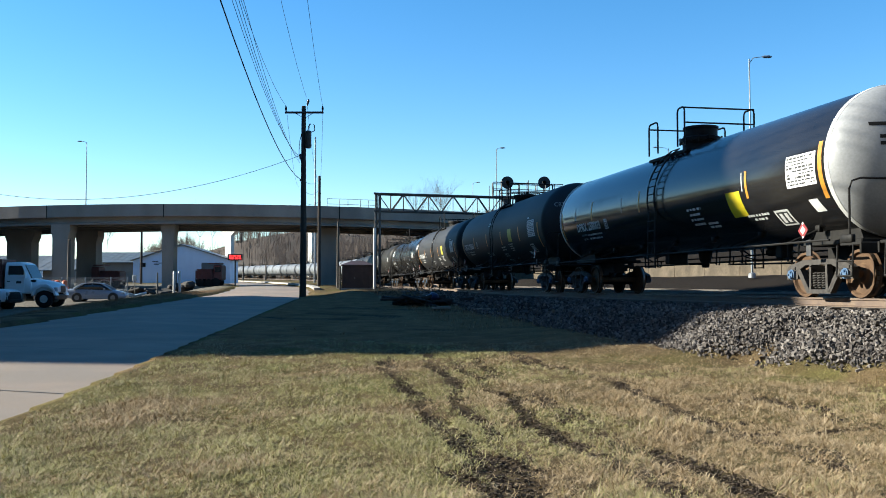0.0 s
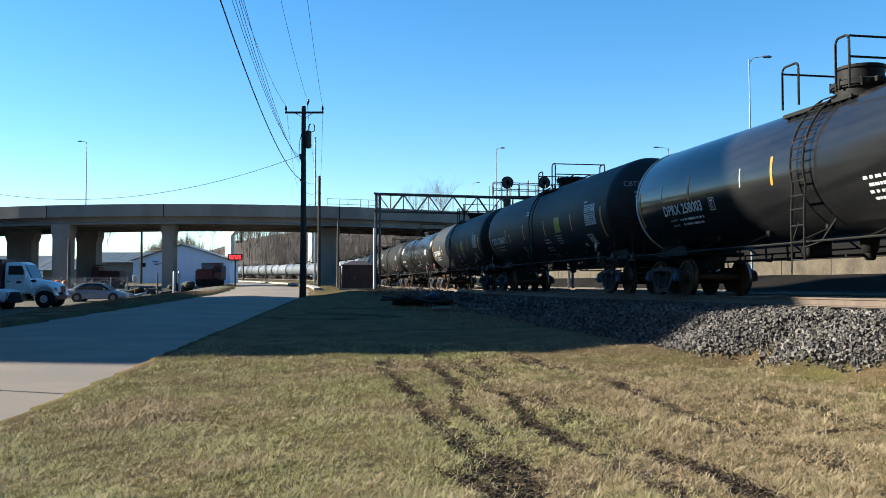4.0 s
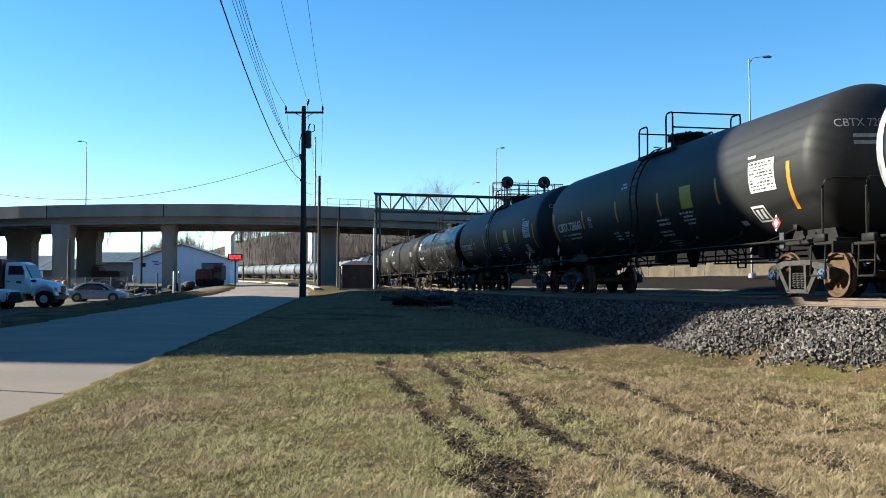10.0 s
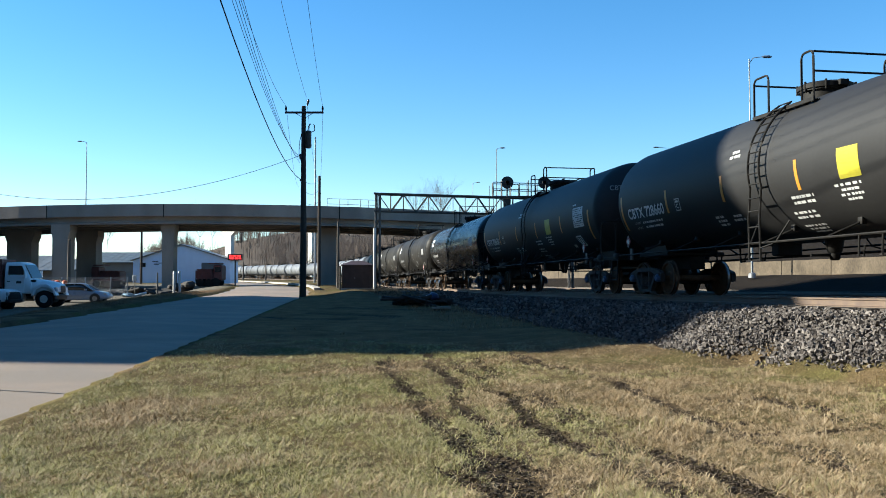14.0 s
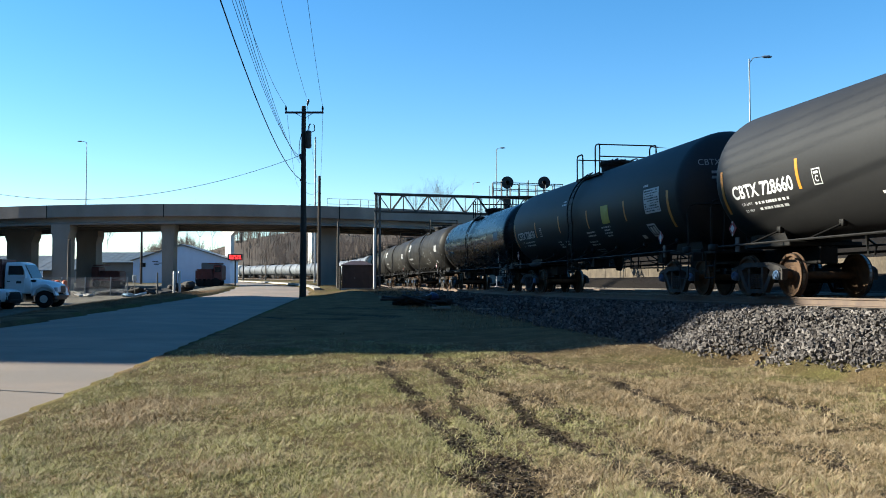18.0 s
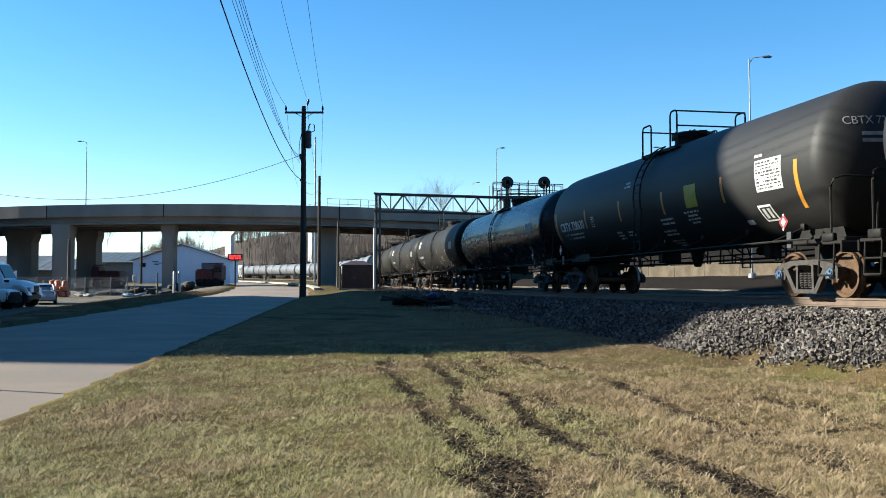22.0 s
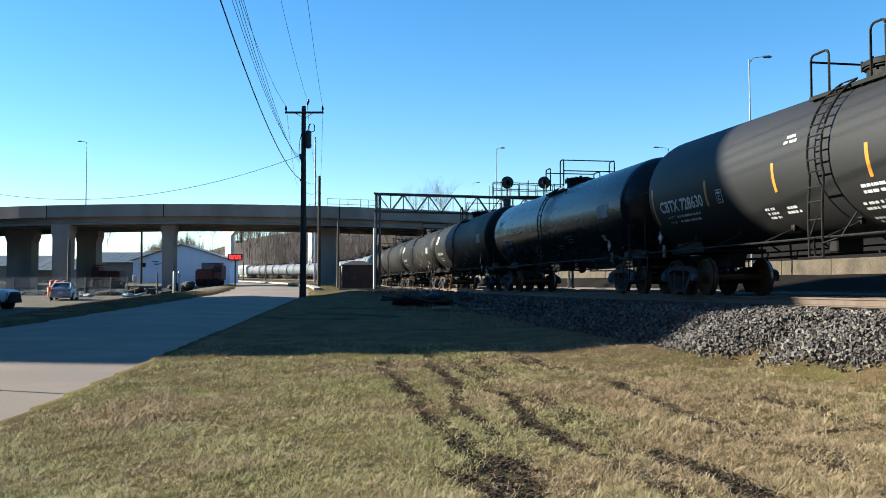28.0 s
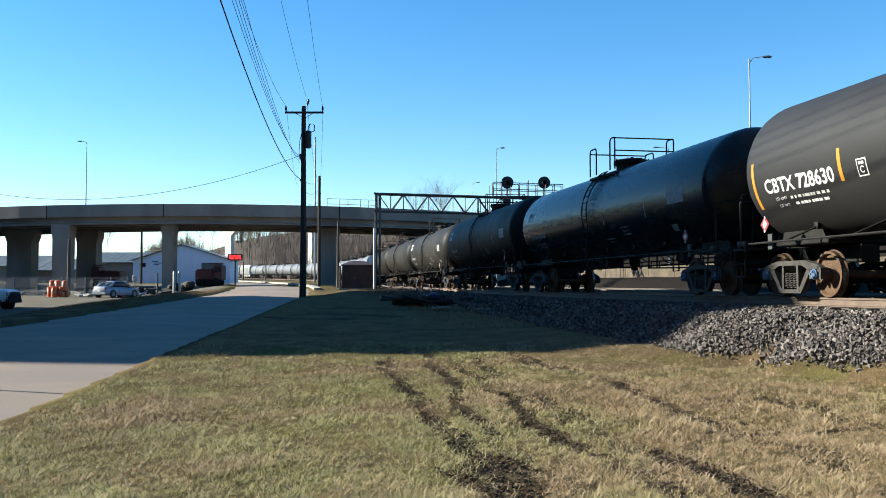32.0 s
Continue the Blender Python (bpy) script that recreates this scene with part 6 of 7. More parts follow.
def white_truck():
    tr = thing("truck", "white conventional truck cab with a dark flatbed chassis", "truck")
    for sy in (-1, 1):
        part("chassis_rail", Geo().box((-2.2, sy * 0.42, 0.85), (7.8, 0.1, 0.26)), M_PLASTIC, tr)
    hood = [ring(0.2, 0.95, 1.75, 0.98, 0.8, 0.15), ring(0.9, 0.92, 1.68, 0.98, 0.72, 0.15), ring(1.6, 0.9, 1.52, 0.95, 0.66, 0.16), ring(1.85, 0.95, 1.35, 0.82, 0.6, 0.14)]
    part("hood", loft(hood), M_CARWHITE, tr, smooth=45)
    cab = [ring(-1.25, 0.85, 2.75, 1.06, 0.92, 0.14), ring(-0.4, 0.85, 2.78, 1.08, 0.92, 0.14), ring(-0.15, 0.85, 2.68, 1.08, 0.9, 0.14), ring(0.3, 0.85, 1.78, 1.06, 0.84, 0.1)]
    part("cab", loft(cab), M_CARWHITE, tr, smooth=45)
    part("windscreen", Geo().add([(0.32, -0.84, 1.8), (0.32, 0.84, 1.8), (-0.1, 0.84, 2.62), (-0.1, -0.84, 2.62), (0.26, -0.84, 1.78), (0.26, 0.84, 1.78), (-0.16, 0.84, 2.6), (-0.16, -0.84, 2.6)], [(0, 1, 2, 3), (7, 6, 5, 4), (0, 4, 5, 1), (1, 5, 6, 2), (2, 6, 7, 3), (3, 7, 4, 0)]), M_GLASS, tr)
    for sy in (-1, 1):
        door = part("door", Geo().box((-0.6, sy * 1.075, 1.45), (1.05, 0.04, 1.1), b=0.02), M_CARWHITE, tr)
        part("door_handle", Geo().box((-1.0, sy * 1.11, 1.6), (0.16, 0.03, 0.05)), M_PLASTIC, door)
        part("door_emblem", Geo().box((-0.4, sy * 1.1, 1.55), (0.3, 0.012, 0.14), m=pose(0, 0, 0)), M_DARKSTEEL, door)
        part("side_window", Geo().add([(-1.05, sy * 1.075, 1.95), (-0.02, sy * 1.06, 1.95), (-0.28, sy * 0.97, 2.55), (-1.05, sy * 0.985, 2.55), (-1.05, sy * 1.0, 1.95), (-0.02, sy * 1.0, 1.95), (-0.28, sy * 0.9, 2.55), (-1.05, sy * 0.9, 2.55)], [(0, 1, 2, 3), (7, 6, 5, 4), (0, 4, 5, 1), (1, 5, 6, 2), (2, 6, 7, 3), (3, 7, 4, 0)]), M_GLASS, tr)
        part("mirror", Geo().box((0.05, sy * 1.28, 2.05), (0.1, 0.2, 0.5)), M_CARWHITE, tr)
        part("mirror_arm", Geo().tube([(-0.02, sy * 1.05, 2.3), (0.05, sy * 1.28, 2.3)], 0.02, 6), M_PLASTIC, tr)
        part("fender", Geo().prism([(0.35, 0.75), (0.55, 1.2), (0.85, 1.42), (1.3, 1.42), (1.65, 1.2), (1.85, 0.75), (1.72, 0.75), (1.55, 1.12), (1.25, 1.28), (0.9, 1.28), (0.66, 1.1), (0.5, 0.75)], sy * 0.62 if sy > 0 else -1.12, 1.12 if sy > 0 else -0.62), M_CARWHITE, tr)
        part("headlight", Geo().box((1.72, sy * 0.82, 1.12), (0.2, 0.3, 0.24)), M_HEAD, tr)
        part("fuel_tank", Geo().lathe([(-0.55, 0.28), (0.55, 0.28)], 16, "x", c=(-0.7, sy * 0.85, 0.65)), M_STEEL, tr, smooth=40)
        part("hood_vent", Geo().box((0.35, sy * 0.9, 1.62), (0.4, 0.06, 0.14), m=None), M_PLASTIC, tr)
        part("exhaust_stack", Geo().tube([(-1.5, sy * 0.9, 0.9), (-1.5, sy * 0.9, 2.9)], 0.07, 10), M_CHROME, tr, smooth=40)
    part("grille", Geo().box((1.84, 0, 1.14), (0.06, 0.8, 0.42)), M_DARKSTEEL, tr)
    for k in range(6):
        part("grille_bar", Geo().box((1.875, 0, 0.97 + 0.068 * k), (0.02, 0.74, 0.025), b=0.004), M_PLASTIC, tr)
    part("bumper", Geo().box((1.7, 0, 0.66), (0.2, 2.0, 0.34), b=0.07), M_PLASTIC, tr)
    part("cab_rack", Geo().box((-1.5, 0, 2.0), (0.12, 2.1, 1.9)), M_TRUCKRED, tr, "dull red headboard rack")
    part("flatbed", Geo().box((-4.1, 0, 1.2), (5.0, 2.4, 0.2)), M_PLASTIC, tr)
    wheels = []
    for x in (1.1, -3.6, -4.75):
        for sy in (-1, 1):
            wheels.append(road_wheel(0.53, 0.28, tr, pose(x, sy * 0.95, 0.53), M_WHITE, 0.45))
    return tr, wheels


TRUCK, TRUCK_WHEELS = white_truck()
TRUCK.scale = (1.07, 1.07, 1.07)


def pickup():
    px = thing("pickup_truck", "white pickup truck with a black grille, parked at the yard's edge", "pickup truck")
    body = [ring(-4.4, 0.6, 1.25, 0.95, 0.9, 0.08), ring(-1.6, 0.5, 1.3, 0.97, 0.9, 0.08), ring(-0.4, 0.5, 1.32, 0.97, 0.88, 0.1), ring(0.6, 0.5, 1.26, 0.95, 0.84, 0.12), ring(0.9, 0.55, 1.15, 0.9, 0.8, 0.1)]
    part("body", loft(body), M_CARWHITE, px, smooth=45)
    cab = [ring(-2.6, 1.2, 1.8, 0.86, 0.7, 0.1), ring(-1.2, 1.2, 1.92, 0.88, 0.72, 0.1), ring(-0.3, 1.2, 1.3, 0.86, 0.76, 0.03)]
    part("cab", loft(cab), M_GLASS, px, smooth=45)
    part("cab_roof", Geo().box((-1.75, 0, 1.88), (1.3, 1.5, 0.08)), M_CARWHITE, px)
    part("grille", loft([ring(0.84, 0.5, 1.14, 0.93, 0.82, 0.1), ring(0.96, 0.54, 1.06, 0.84, 0.74, 0.12), ring(1.02, 0.6, 0.98, 0.6, 0.55, 0.1)]), M_RUBBER, px, smooth=45)
    part("bumper", loft([ring(0.8, 0.42, 0.68, 0.95, 0.93, 0.06), ring(1.0, 0.44, 0.66, 0.86, 0.84, 0.06), ring(1.08, 0.48, 0.62, 0.5, 0.48, 0.05)]), M_RUBBER, px, smooth=45)
    for sy in (-1, 1):
        part("headlight", Geo().box((0.88, sy * 0.78, 0.98), (0.14, 0.26, 0.2)), M_HEAD, px)
        part("fender_flare", Geo().lathe([(-0.08, 0.44), (0.0, 0.5), (0.08, 0.44)], 20, "y", c=(0.05, sy * 0.94, 0.42)), M_PLASTIC, px)
        for x in (0.05, -3.3):
            road_wheel(0.42, 0.26, px, pose(x, sy * 0.84, 0.42), M_DARKSTEEL)
    return px


PICKUP = pickup()
_pxx = at_px(29, 57.5) - 1.0
PICKUP.matrix_basis = pose(_pxx, 57.5, ground_z(_pxx, 57.5) - 0.02, 0, 0, 0)


def yard_z(x, y):
    return ground_z(x, y) - 0.02


# ------------------------------------------------------------------ yard clutter
def dump_truck(px0, px1, d, y_top, turn, label):
    """A parked dump truck seen from behind: tall tub, frame, wheels."""
    x = at_px((px0 + px1) / 2, d)
    z = ground_z(x, d)
    w = 0.84 * (px1 - px0) / 1633 * d
    h = 1.4 + (508.4 - y_top) / 1633 * d - z
    th = thing("dump_truck", label, "dump truck", pose(x, d, z, 0, 0, turn))
    part("tub", Geo().prism([(-w / 2, 0.9), (w / 2 - 0.5, 0.9), (w / 2 - 0.8, h * 0.72), (-w / 2, h * 0.66)], -1.2, 1.2), M_TRUCKRED, th)
    part("tub_rim", Geo().box((-0.3, 0, h * 0.7), (w - 0.9, 2.5, 0.12)), M_TRUCKRED, th)
    for k in range(4):
        part("tub_rib", Geo().box((-w / 2 + 0.3 + k * (w - 1.1) / 3, -1.24, h * 0.46), (0.12, 0.08, h * 0.4)), M_TRUCKRED, th)
    part("cab", Geo().box((w / 2 - 0.1, 0, h * 0.58), (1.0, 2.1, h * 0.62), b=0.1), M_TRUCKRED, th)
    part("cab_guard", Geo().box((w / 2 - 0.5, 0, h * 0.95), (1.3, 2.2, 0.12)), M_TRUCKRED, th)
    part("window", Geo().box((w / 2 - 0.05, -1.06, h * 0.7), (0.7, 0.04, h * 0.22)), M_GLASS, th)
    part("frame_beam", Geo().box((0, 0, 0.75), (w + 0.4, 1.0, 0.25)), M_IRON, th)
    for x_ in (-w / 2 + 0.5, -w / 2 + 1.5, w / 2 - 0.3):
        for sy in (-1, 1):
            road_wheel(0.5, 0.3, th, pose(x_, sy * 1.0, 0.5), M_IRON)
    return th


dump_truck(347, 394, 108, 465, 0, "dull red dump truck parked by the workshop")
dump_truck(168, 222, 118, 468, 180, "dull red dump truck behind the fence")

# red electronic sign on a post
sx_, sd = at_px(416, 97), 97.0
szz = ground_z(sx_, sd)
sign = thing("electronic_sign", "black electronic sign with glowing red display on a post", "sign", pose(sx_, sd, szz))
sh = 1.4 + (508.4 - 455.5) / 1633 * sd - szz
part("post", Geo().box((0, 0.1, sh / 2), (0.14, 0.14, sh)), M_PLASTIC, sign)
part("case", Geo().box((0, 0, sh), (1.55, 0.2, 0.66)), M_PLASTIC, sign)
for k, (dx, dz, w, h) in enumerate(((-0.45, 0.14, 0.3, 0.16), (-0.05, 0.14, 0.36, 0.16), (0.42, 0.14, 0.4, 0.16), (-0.35, -0.12, 0.5, 0.18), (0.2, -0.12, 0.32, 0.18), (0.55, -0.12, 0.2, 0.18))):
    part("display_bar", Geo().box((dx, -0.11, sh + dz), (w, 0.02, h), b=0.004), M_LED, sign, "glowing red display bar")

# white bollards at the end of the verge
for px in (308.5, 318):
    x = at_px(px, 60)
    z = ground_z(x, 60)
    bo = thing("bollard", "white painted round bollard on the grass verge", "bollard", pose(x, 60, z), group="white bollards")
    hb = 1.4 + (508.4 - 480) / 1633 * 60 - z
    part("shaft", Geo().lathe([(-0.2, 0.085), (hb - 0.05, 0.085), (hb, 0.05)], 14, "z"), M_WHITE, bo, smooth=40)
    part("base_collar", Geo().lathe([(-0.05, 0.13), (0.06, 0.12), (0.07, 0.09)], 14, "z"), M_CONCW, bo)

# orange barrels
rb = random.Random(4)
for k in range(9):
    px, d = 90 + 3.4 * k, 83.5 + 1.6 * rb.random()
    x = at_px(px, d)
    ba = thing("traffic_barrel", "orange traffic barrel with white bands, stacked in the yard", "traffic barrel", pose(x, d, yard_z(x, d) + (0.55 if k in (1, 3, 4, 7) else 0), 0, rb.uniform(-6, 6), 0), group="orange barrels")
    part("drum", Geo().lathe([(0, 0.3), (0.08, 0.3), (0.1, 0.27), (0.4, 0.26), (0.42, 0.24), (0.7, 0.235), (0.72, 0.22), (0.95, 0.2), (1.0, 0.1)], 14, "z"), M_BARREL, ba, smooth=40)
    part("band", Geo().lathe([(0.45, 0.243), (0.45, 0.247), (0.54, 0.245), (0.54, 0.238)], 14, "z"), M_STENCILGREY, ba)
    part("base", Geo().lathe([(0.0, 0.36), (0.05, 0.34), (0.06, 0.3)], 14, "z"), M_RUBBER, ba)

# chain-link fence
fence = thing("chain_link_fence", "grey chain-link fence with steel posts", "fence")
fd = 90.0
fx = [at_px(p, fd) for p in (-30, 24, 66, 110, 151, 196, 226)]
for x in fx:
    z = yard_z(x, fd)
    part("post", Geo().tube([(x, fd, z - 0.2), (x, fd, z + 1.85)], 0.06, 8), M_STEEL, fence)
for a, b in zip(fx[:-1], fx[1:]):
    za, zb = yard_z(a, fd), yard_z(b, fd)
    for h in (0.08, 1.75):
        part("rail", Geo().tube([(a, fd, za + h), (b, fd, zb + h)], 0.03, 6), M_STEEL, fence)
    g = Geo()
    n = int((b - a) / 0.16)
    for k in range(-10, n):
        for sg in (1, -1):
            u0, u1 = a + 0.16 * k, a + 0.16 * k + 1.67
            if sg < 0:
                u0, u1 = u1, u0
            p0, p1 = [u0, 0.08], [u1, 1.75]
            lo, hi = max(a, min(u0, u1)), min(b, max(u0, u1))
            if hi - lo < 0.1:
                continue
            f0, f1 = (lo - u0) / (u1 - u0), (hi - u0) / (u1 - u0)
            g.tube([(lo, fd, za + 0.08 + 1.67 * f0), (hi, fd, za + 0.08 + 1.67 * f1)], 0.006, 3, caps=False)
    tagged(part("wire_mesh", g, M_STEEL, fence), kind="stuff")

# heaps of oddments behind the fence
def heap(px, d, w, h, mat, name, label, n=7, seed=1):
    rnd = random.Random(seed)
    x = at_px(px, d)
    th = thing(name, label, "heap", pose(x, d, yard_z(x, d)))
    for k in range(n):
        s = (rnd.uniform(0.3, 0.7) * w, rnd.uniform(0.3, 0.6) * w, rnd.uniform(0.25, 0.6) * h)
        part("lump", Geo().box((0, 0, 0), s, b=min(s) * 0.35), mat, th, at=pose(rnd.uniform(-w / 2, w / 2), rnd.uniform(-0.5, 0.5), s[2] * 0.42 + rnd.random() * h * 0.35, rnd.uniform(-14, 14), rnd.uniform(-14, 14), rnd.uniform(0, 180)))
    return th


heap(236, 86, 1.5, 0.5, M_TARPPALE, "tarpaulin_heap", "heap under a pale blue tarpaulin", 5, 2)
heap(150, 86, 1.3, 0.4, M_CONCW, "rubble_heap", "heap of pale rubble beside the fence", 6, 3)
heap(175, 92, 3.0, 0.6, M_WOODPOST, "timber_heap", "heap of weathered timber behind the fence", 8, 5)
heap(205, 92, 2.4, 0.6, M_DEBRIS, "scrap_heap", "dark scrap heap behind the fence", 8, 6)
heap(325, 100, 2.6, 1.3, M_DEBRIS, "earth_heap", "dark earth heap by the workshop", 6, 7)
heap(265, 98, 3.2, 0.8, M_DEBRIS, "scrap_heap", "dark scrap heap by the workshop", 8, 8)
heap(60, 96, 3.2, 0.5, M_WOODPOST, "timber_heap", "heap of weathered timber behind the fence", 8, 9)

# dark pile beside the track, with a blue bundle
pd = 37.5
pxx = at_px(748, pd)
pz = ground_z(pxx, pd)
pile = thing("junk_pile", "dark pile of wet timbers beside the track bed", "junk pile", pose(pxx, pd, pz))
rp = random.Random(12)
for k in range(44):
    l = rp.uniform(0.4, 1.5)
    part("timber", Geo().box((0, 0, 0), (l, rp.uniform(0.08, 0.2), rp.uniform(0.06, 0.16)), b=0.02), M_DEBRIS, pile, at=pose(rp.gauss(0.1, 0.6), rp.gauss(0, 0.35), 0.06 + 0.3 * rp.random(), rp.uniform(-15, 15), rp.uniform(-16, 16), rp.uniform(-70, 70)))
bundle = thing("tarpaulin_bundle", "crumpled blue tarpaulin bundle on the junk pile", "tarpaulin", pose(at_px(768, pd), pd - 0.2, pz + 0.3))
part("fold", Geo().lathe([(-0.2, 0.07), (-0.12, 0.16), (0.08, 0.15), (0.22, 0.07)], 9, "x", m=pose(0, 0, 0.08, 10, 12, 30)), M_TARP, bundle)
part("fold", Geo().lathe([(-0.18, 0.05), (-0.08, 0.12), (0.12, 0.12), (0.2, 0.04)], 8, "x", m=pose(-0.25, 0.1, 0.02, 0, -14, 70)), M_TARP, bundle)
for k, (px, py, d, l) in enumerate(((715, 511, 66, 2.2), (760, 507, 70, 2.0), (782, 551, 35, 0.7), (860, 556, 34, 0.9), (640, 516, 68, 1.0))):
    x = at_px(px, d)
    pl = thing("plank", "pale sawn plank lying beside the track", "plank", pose(x, d, ground_z(x, d) + 0.06, 0, 0, 8 * k - 12), group="loose planks")
    part("board", Geo().box((0, 0, 0), (l, 0.24, 0.08), b=0.012), M_PALETIMBER, pl)
    part("board", Geo().box((0.1, 0.3, 0.02), (l * 0.8, 0.2, 0.07), b=0.012), M_PALETIMBER, pl)

# low wall added where a dry grass bank runs beyond the tracks
wall = thing("bank_wall", "low tan wall in place of a dry grass bank beyond the tracks", "wall", kind="structure")
for k in range(34):
    s0, s1 = 30 - 5.0 * k, 30 - 5.0 * (k + 1) + 0.06
    pts = [(*map(float, line(s, -16.9)), float(rail_z(s)) + 0.7) for s in (s0, s1)]
    hgt = 0.95 if k % 6 else 1.05
    part("wall_panel", Geo().sweep([(0, 0), (0.3, 0), (0.28, hgt), (0.02, hgt)], pts), M_BANKTAN, wall)
kb = [(*map(float, line(s, -13.2)), float(rail_z(s)) - 0.1) for s in np.arange(30, -140, -4.0)]
tagged(part("platform_edge", Geo().sweep([(0, 0), (0.5, 0), (0.5, 0.1), (0, 0.12)], kb), M_WOODPOST), "weathered timber edge strip beyond the tracks", "kerb", kind="structure")

# slender white post and a thin post with a white box beside the fence
plain_pole(279, 484, 84, 0.08, M_GANTRY, "slim grey post at the yard's edge", "grey_post")
mbx = thing("meter_post", "thin dark post carrying a small white box", "post", pose(at_px(239, 86), 86, yard_z(at_px(239, 86), 86)))
part("stem", Geo().tube([(0, 0, -0.2), (0, 0, 1.9)], 0.05, 8), M_WOODPOST, mbx)
part("meter_box", Geo().box((0, -0.08, 1.75), (0.36, 0.2, 0.55), b=0.03), M_WHITE, mbx)
# ------------------------------------------------------------------ growing things and loose stone
def bulk(name, verts, faces, mat, label, category):
    """One mesh from arrays, of kind stuff."""
    me = bpy.data.meshes.new(name)
    n, k = faces.shape
    me.vertices.add(len(verts))
    me.vertices.foreach_set("co", verts.astype(np.float32).ravel())
    me.loops.add(n * k)
    me.loops.foreach_set("vertex_index", faces.astype(np.int32).ravel())
    me.polygons.add(n)
    me.polygons.foreach_set("loop_start", np.arange(n) * k)
    me.polygons.foreach_set("loop_total", np.full(n, k))
    me.polygons.foreach_set("use_smooth", np.zeros(n, bool))
    me.update()
    me.validate()
    me.materials.append(mat)
    return tagged(new(name, me), label, category, kind="stuff")


rng = np.random.default_rng(7)


def soft_noise(x, y, f, seed):
    a = np.zeros_like(x)
    r = np.random.default_rng(seed)
    for k in range(7):
        q = r.uniform(0, 2 * math.pi)
        ff = f * r.uniform(0.5, 1.6)
        a += np.sin((x * math.cos(q) + y * math.sin(q)) * ff + r.uniform(0, 6.28))
    return a / 7


def blades(n, y0, y1, length, width, keep):
    y = y0 + (y1 - y0) * rng.random(n) ** 1.15
    half = 0.49 * y + 0.8
    x = rng.uniform(-1, 1, n) * half
    ok = (x > road_right(y) + 0.05 * np.sin(y * 4.7)) & (beside(x, y) > toe(y) - 0.25) & (rng.random(n) > 1.5 * np.maximum(rut_mask(x, y), rut_mask(x, y + 0.07)))
    clump = 0.9 * soft_noise(x, y, 26.0, 9) + 0.6 * soft_noise(x, y, 55.0, 21) + 0.9 * soft_noise(x, y, 11.0, 17)
    ok &= keep(x, y) & (clump > rng.uniform(-0.85, 0.3, n))
    x, y = x[ok], y[ok]
    m = len(x)
    z = land(x, y) + np.where((y < 60), 0.018 * np.sin(x * 2.3 + 0.7 * y) * np.sin(y * 1.9) + 0.012 * np.sin(x * 5.1 + 1.3) * np.sin(y * 4.3 + 0.5), 0) - 0.006
    ang = rng.uniform(0, 2 * math.pi, m)
    lean = 0.45 + rng.beta(2.2, 1.4, m) * 1.05
    tall = 0.75 + 0.45 * (soft_noise(x, y, 5.0, 3) > 0.12) + 0.5 * np.clip(soft_noise(x, y, 26.0, 9), -0.5, 0.6)
    ln_ = length * rng.uniform(0.5, 1.3, m) * tall
    d = np.stack([np.cos(ang) * np.sin(lean), np.sin(ang) * np.sin(lean), np.cos(lean)], -1)
    s = np.stack([-np.sin(ang), np.cos(ang), np.zeros(m)], -1) * (width * rng.uniform(0.6, 1.3, m))[:, None]
    p = np.stack([x, y, z], -1)
    droop = np.stack([np.cos(ang) * 0.25, np.sin(ang) * 0.25, -0.22 * np.ones(m)], -1) * ln_[:, None]
    mid = p + d * (ln_ * 0.6)[:, None]
    v = np.stack([p - s, p + s, mid + s * 0.7, mid - s * 0.7, p + d * ln_[:, None] + droop * 0.5], 1).reshape(-1, 3)
    i = np.arange(m)[:, None] * 5
    f3 = np.concatenate([i + np.array([[0, 1, 2]]), i + np.array([[0, 2, 3]]), i + np.array([[3, 2, 4]])])
    return v, f3


def joined(parts_):
    vs, fs, k = [], [], 0
    for v, f in parts_:
        vs.append(v)
        fs.append(f + k)
        k += len(v)
    return np.concatenate(vs), np.concatenate(fs)


def greenness(x, y):
    g = soft_noise(x, y, 1.3, 11) * 1.2 + soft_noise(x, y, 3.5, 5) * 0.8
    g = g + 0.55 * np.exp(-((x - road_right(y) - 0.35) / 0.35) ** 2) + 0.2 + 0.42 * np.exp(-((x + 1.4) / 2.0) ** 2) + 0.14 * step(0.5, -1.5, x) - 0.4 * step(1.0, 2.5, x)
    # fewer green blades where the lawn is shaded, offsetting bluish skylight
    g = g - 0.9 * step(17, 23, y)
    g = g + 0.9 * np.exp(-((beside(x, y) - 3.6) / 0.5) ** 2) * (y < 15)
    return g


def is_green(x, y):
    return greenness(x, y) > rng.uniform(0.0, 0.5, len(x))


def is_dry(x, y):
    return greenness(x, y) < rng.uniform(0.1, 0.7, len(x))


def anywhere(x, y):
    return np.ones(len(x), bool)


v, f = joined([blades(330000, 5.6, 9.2, 0.08, 0.0024, is_dry), blades(240000, 9.2, 14, 0.075, 0.0034, is_dry), blades(130000, 14, 20, 0.06, 0.0055, is_dry), blades(5000, 21, 50, 0.06, 0.012, is_dry)])
bulk("dry_grass", v, f, M_GRASS, "short dry straw-coloured winter grass", "grass")
v, f = joined([blades(200000, 5.6, 9.2, 0.075, 0.0025, is_green), blades(140000, 9.2, 14, 0.075, 0.0036, is_green), blades(95000, 14, 21, 0.07, 0.006, is_green), blades(6000, 21, 50, 0.06, 0.012, is_green)])
bulk("green_grass", v, f, M_GRASSGREEN, "short green winter grass in patches", "grass")

v, f = joined([blades(17000, 5.6, 9.5, 0.12, 0.0026, anywhere), blades(11000, 9.5, 15, 0.11, 0.0036, anywhere)])
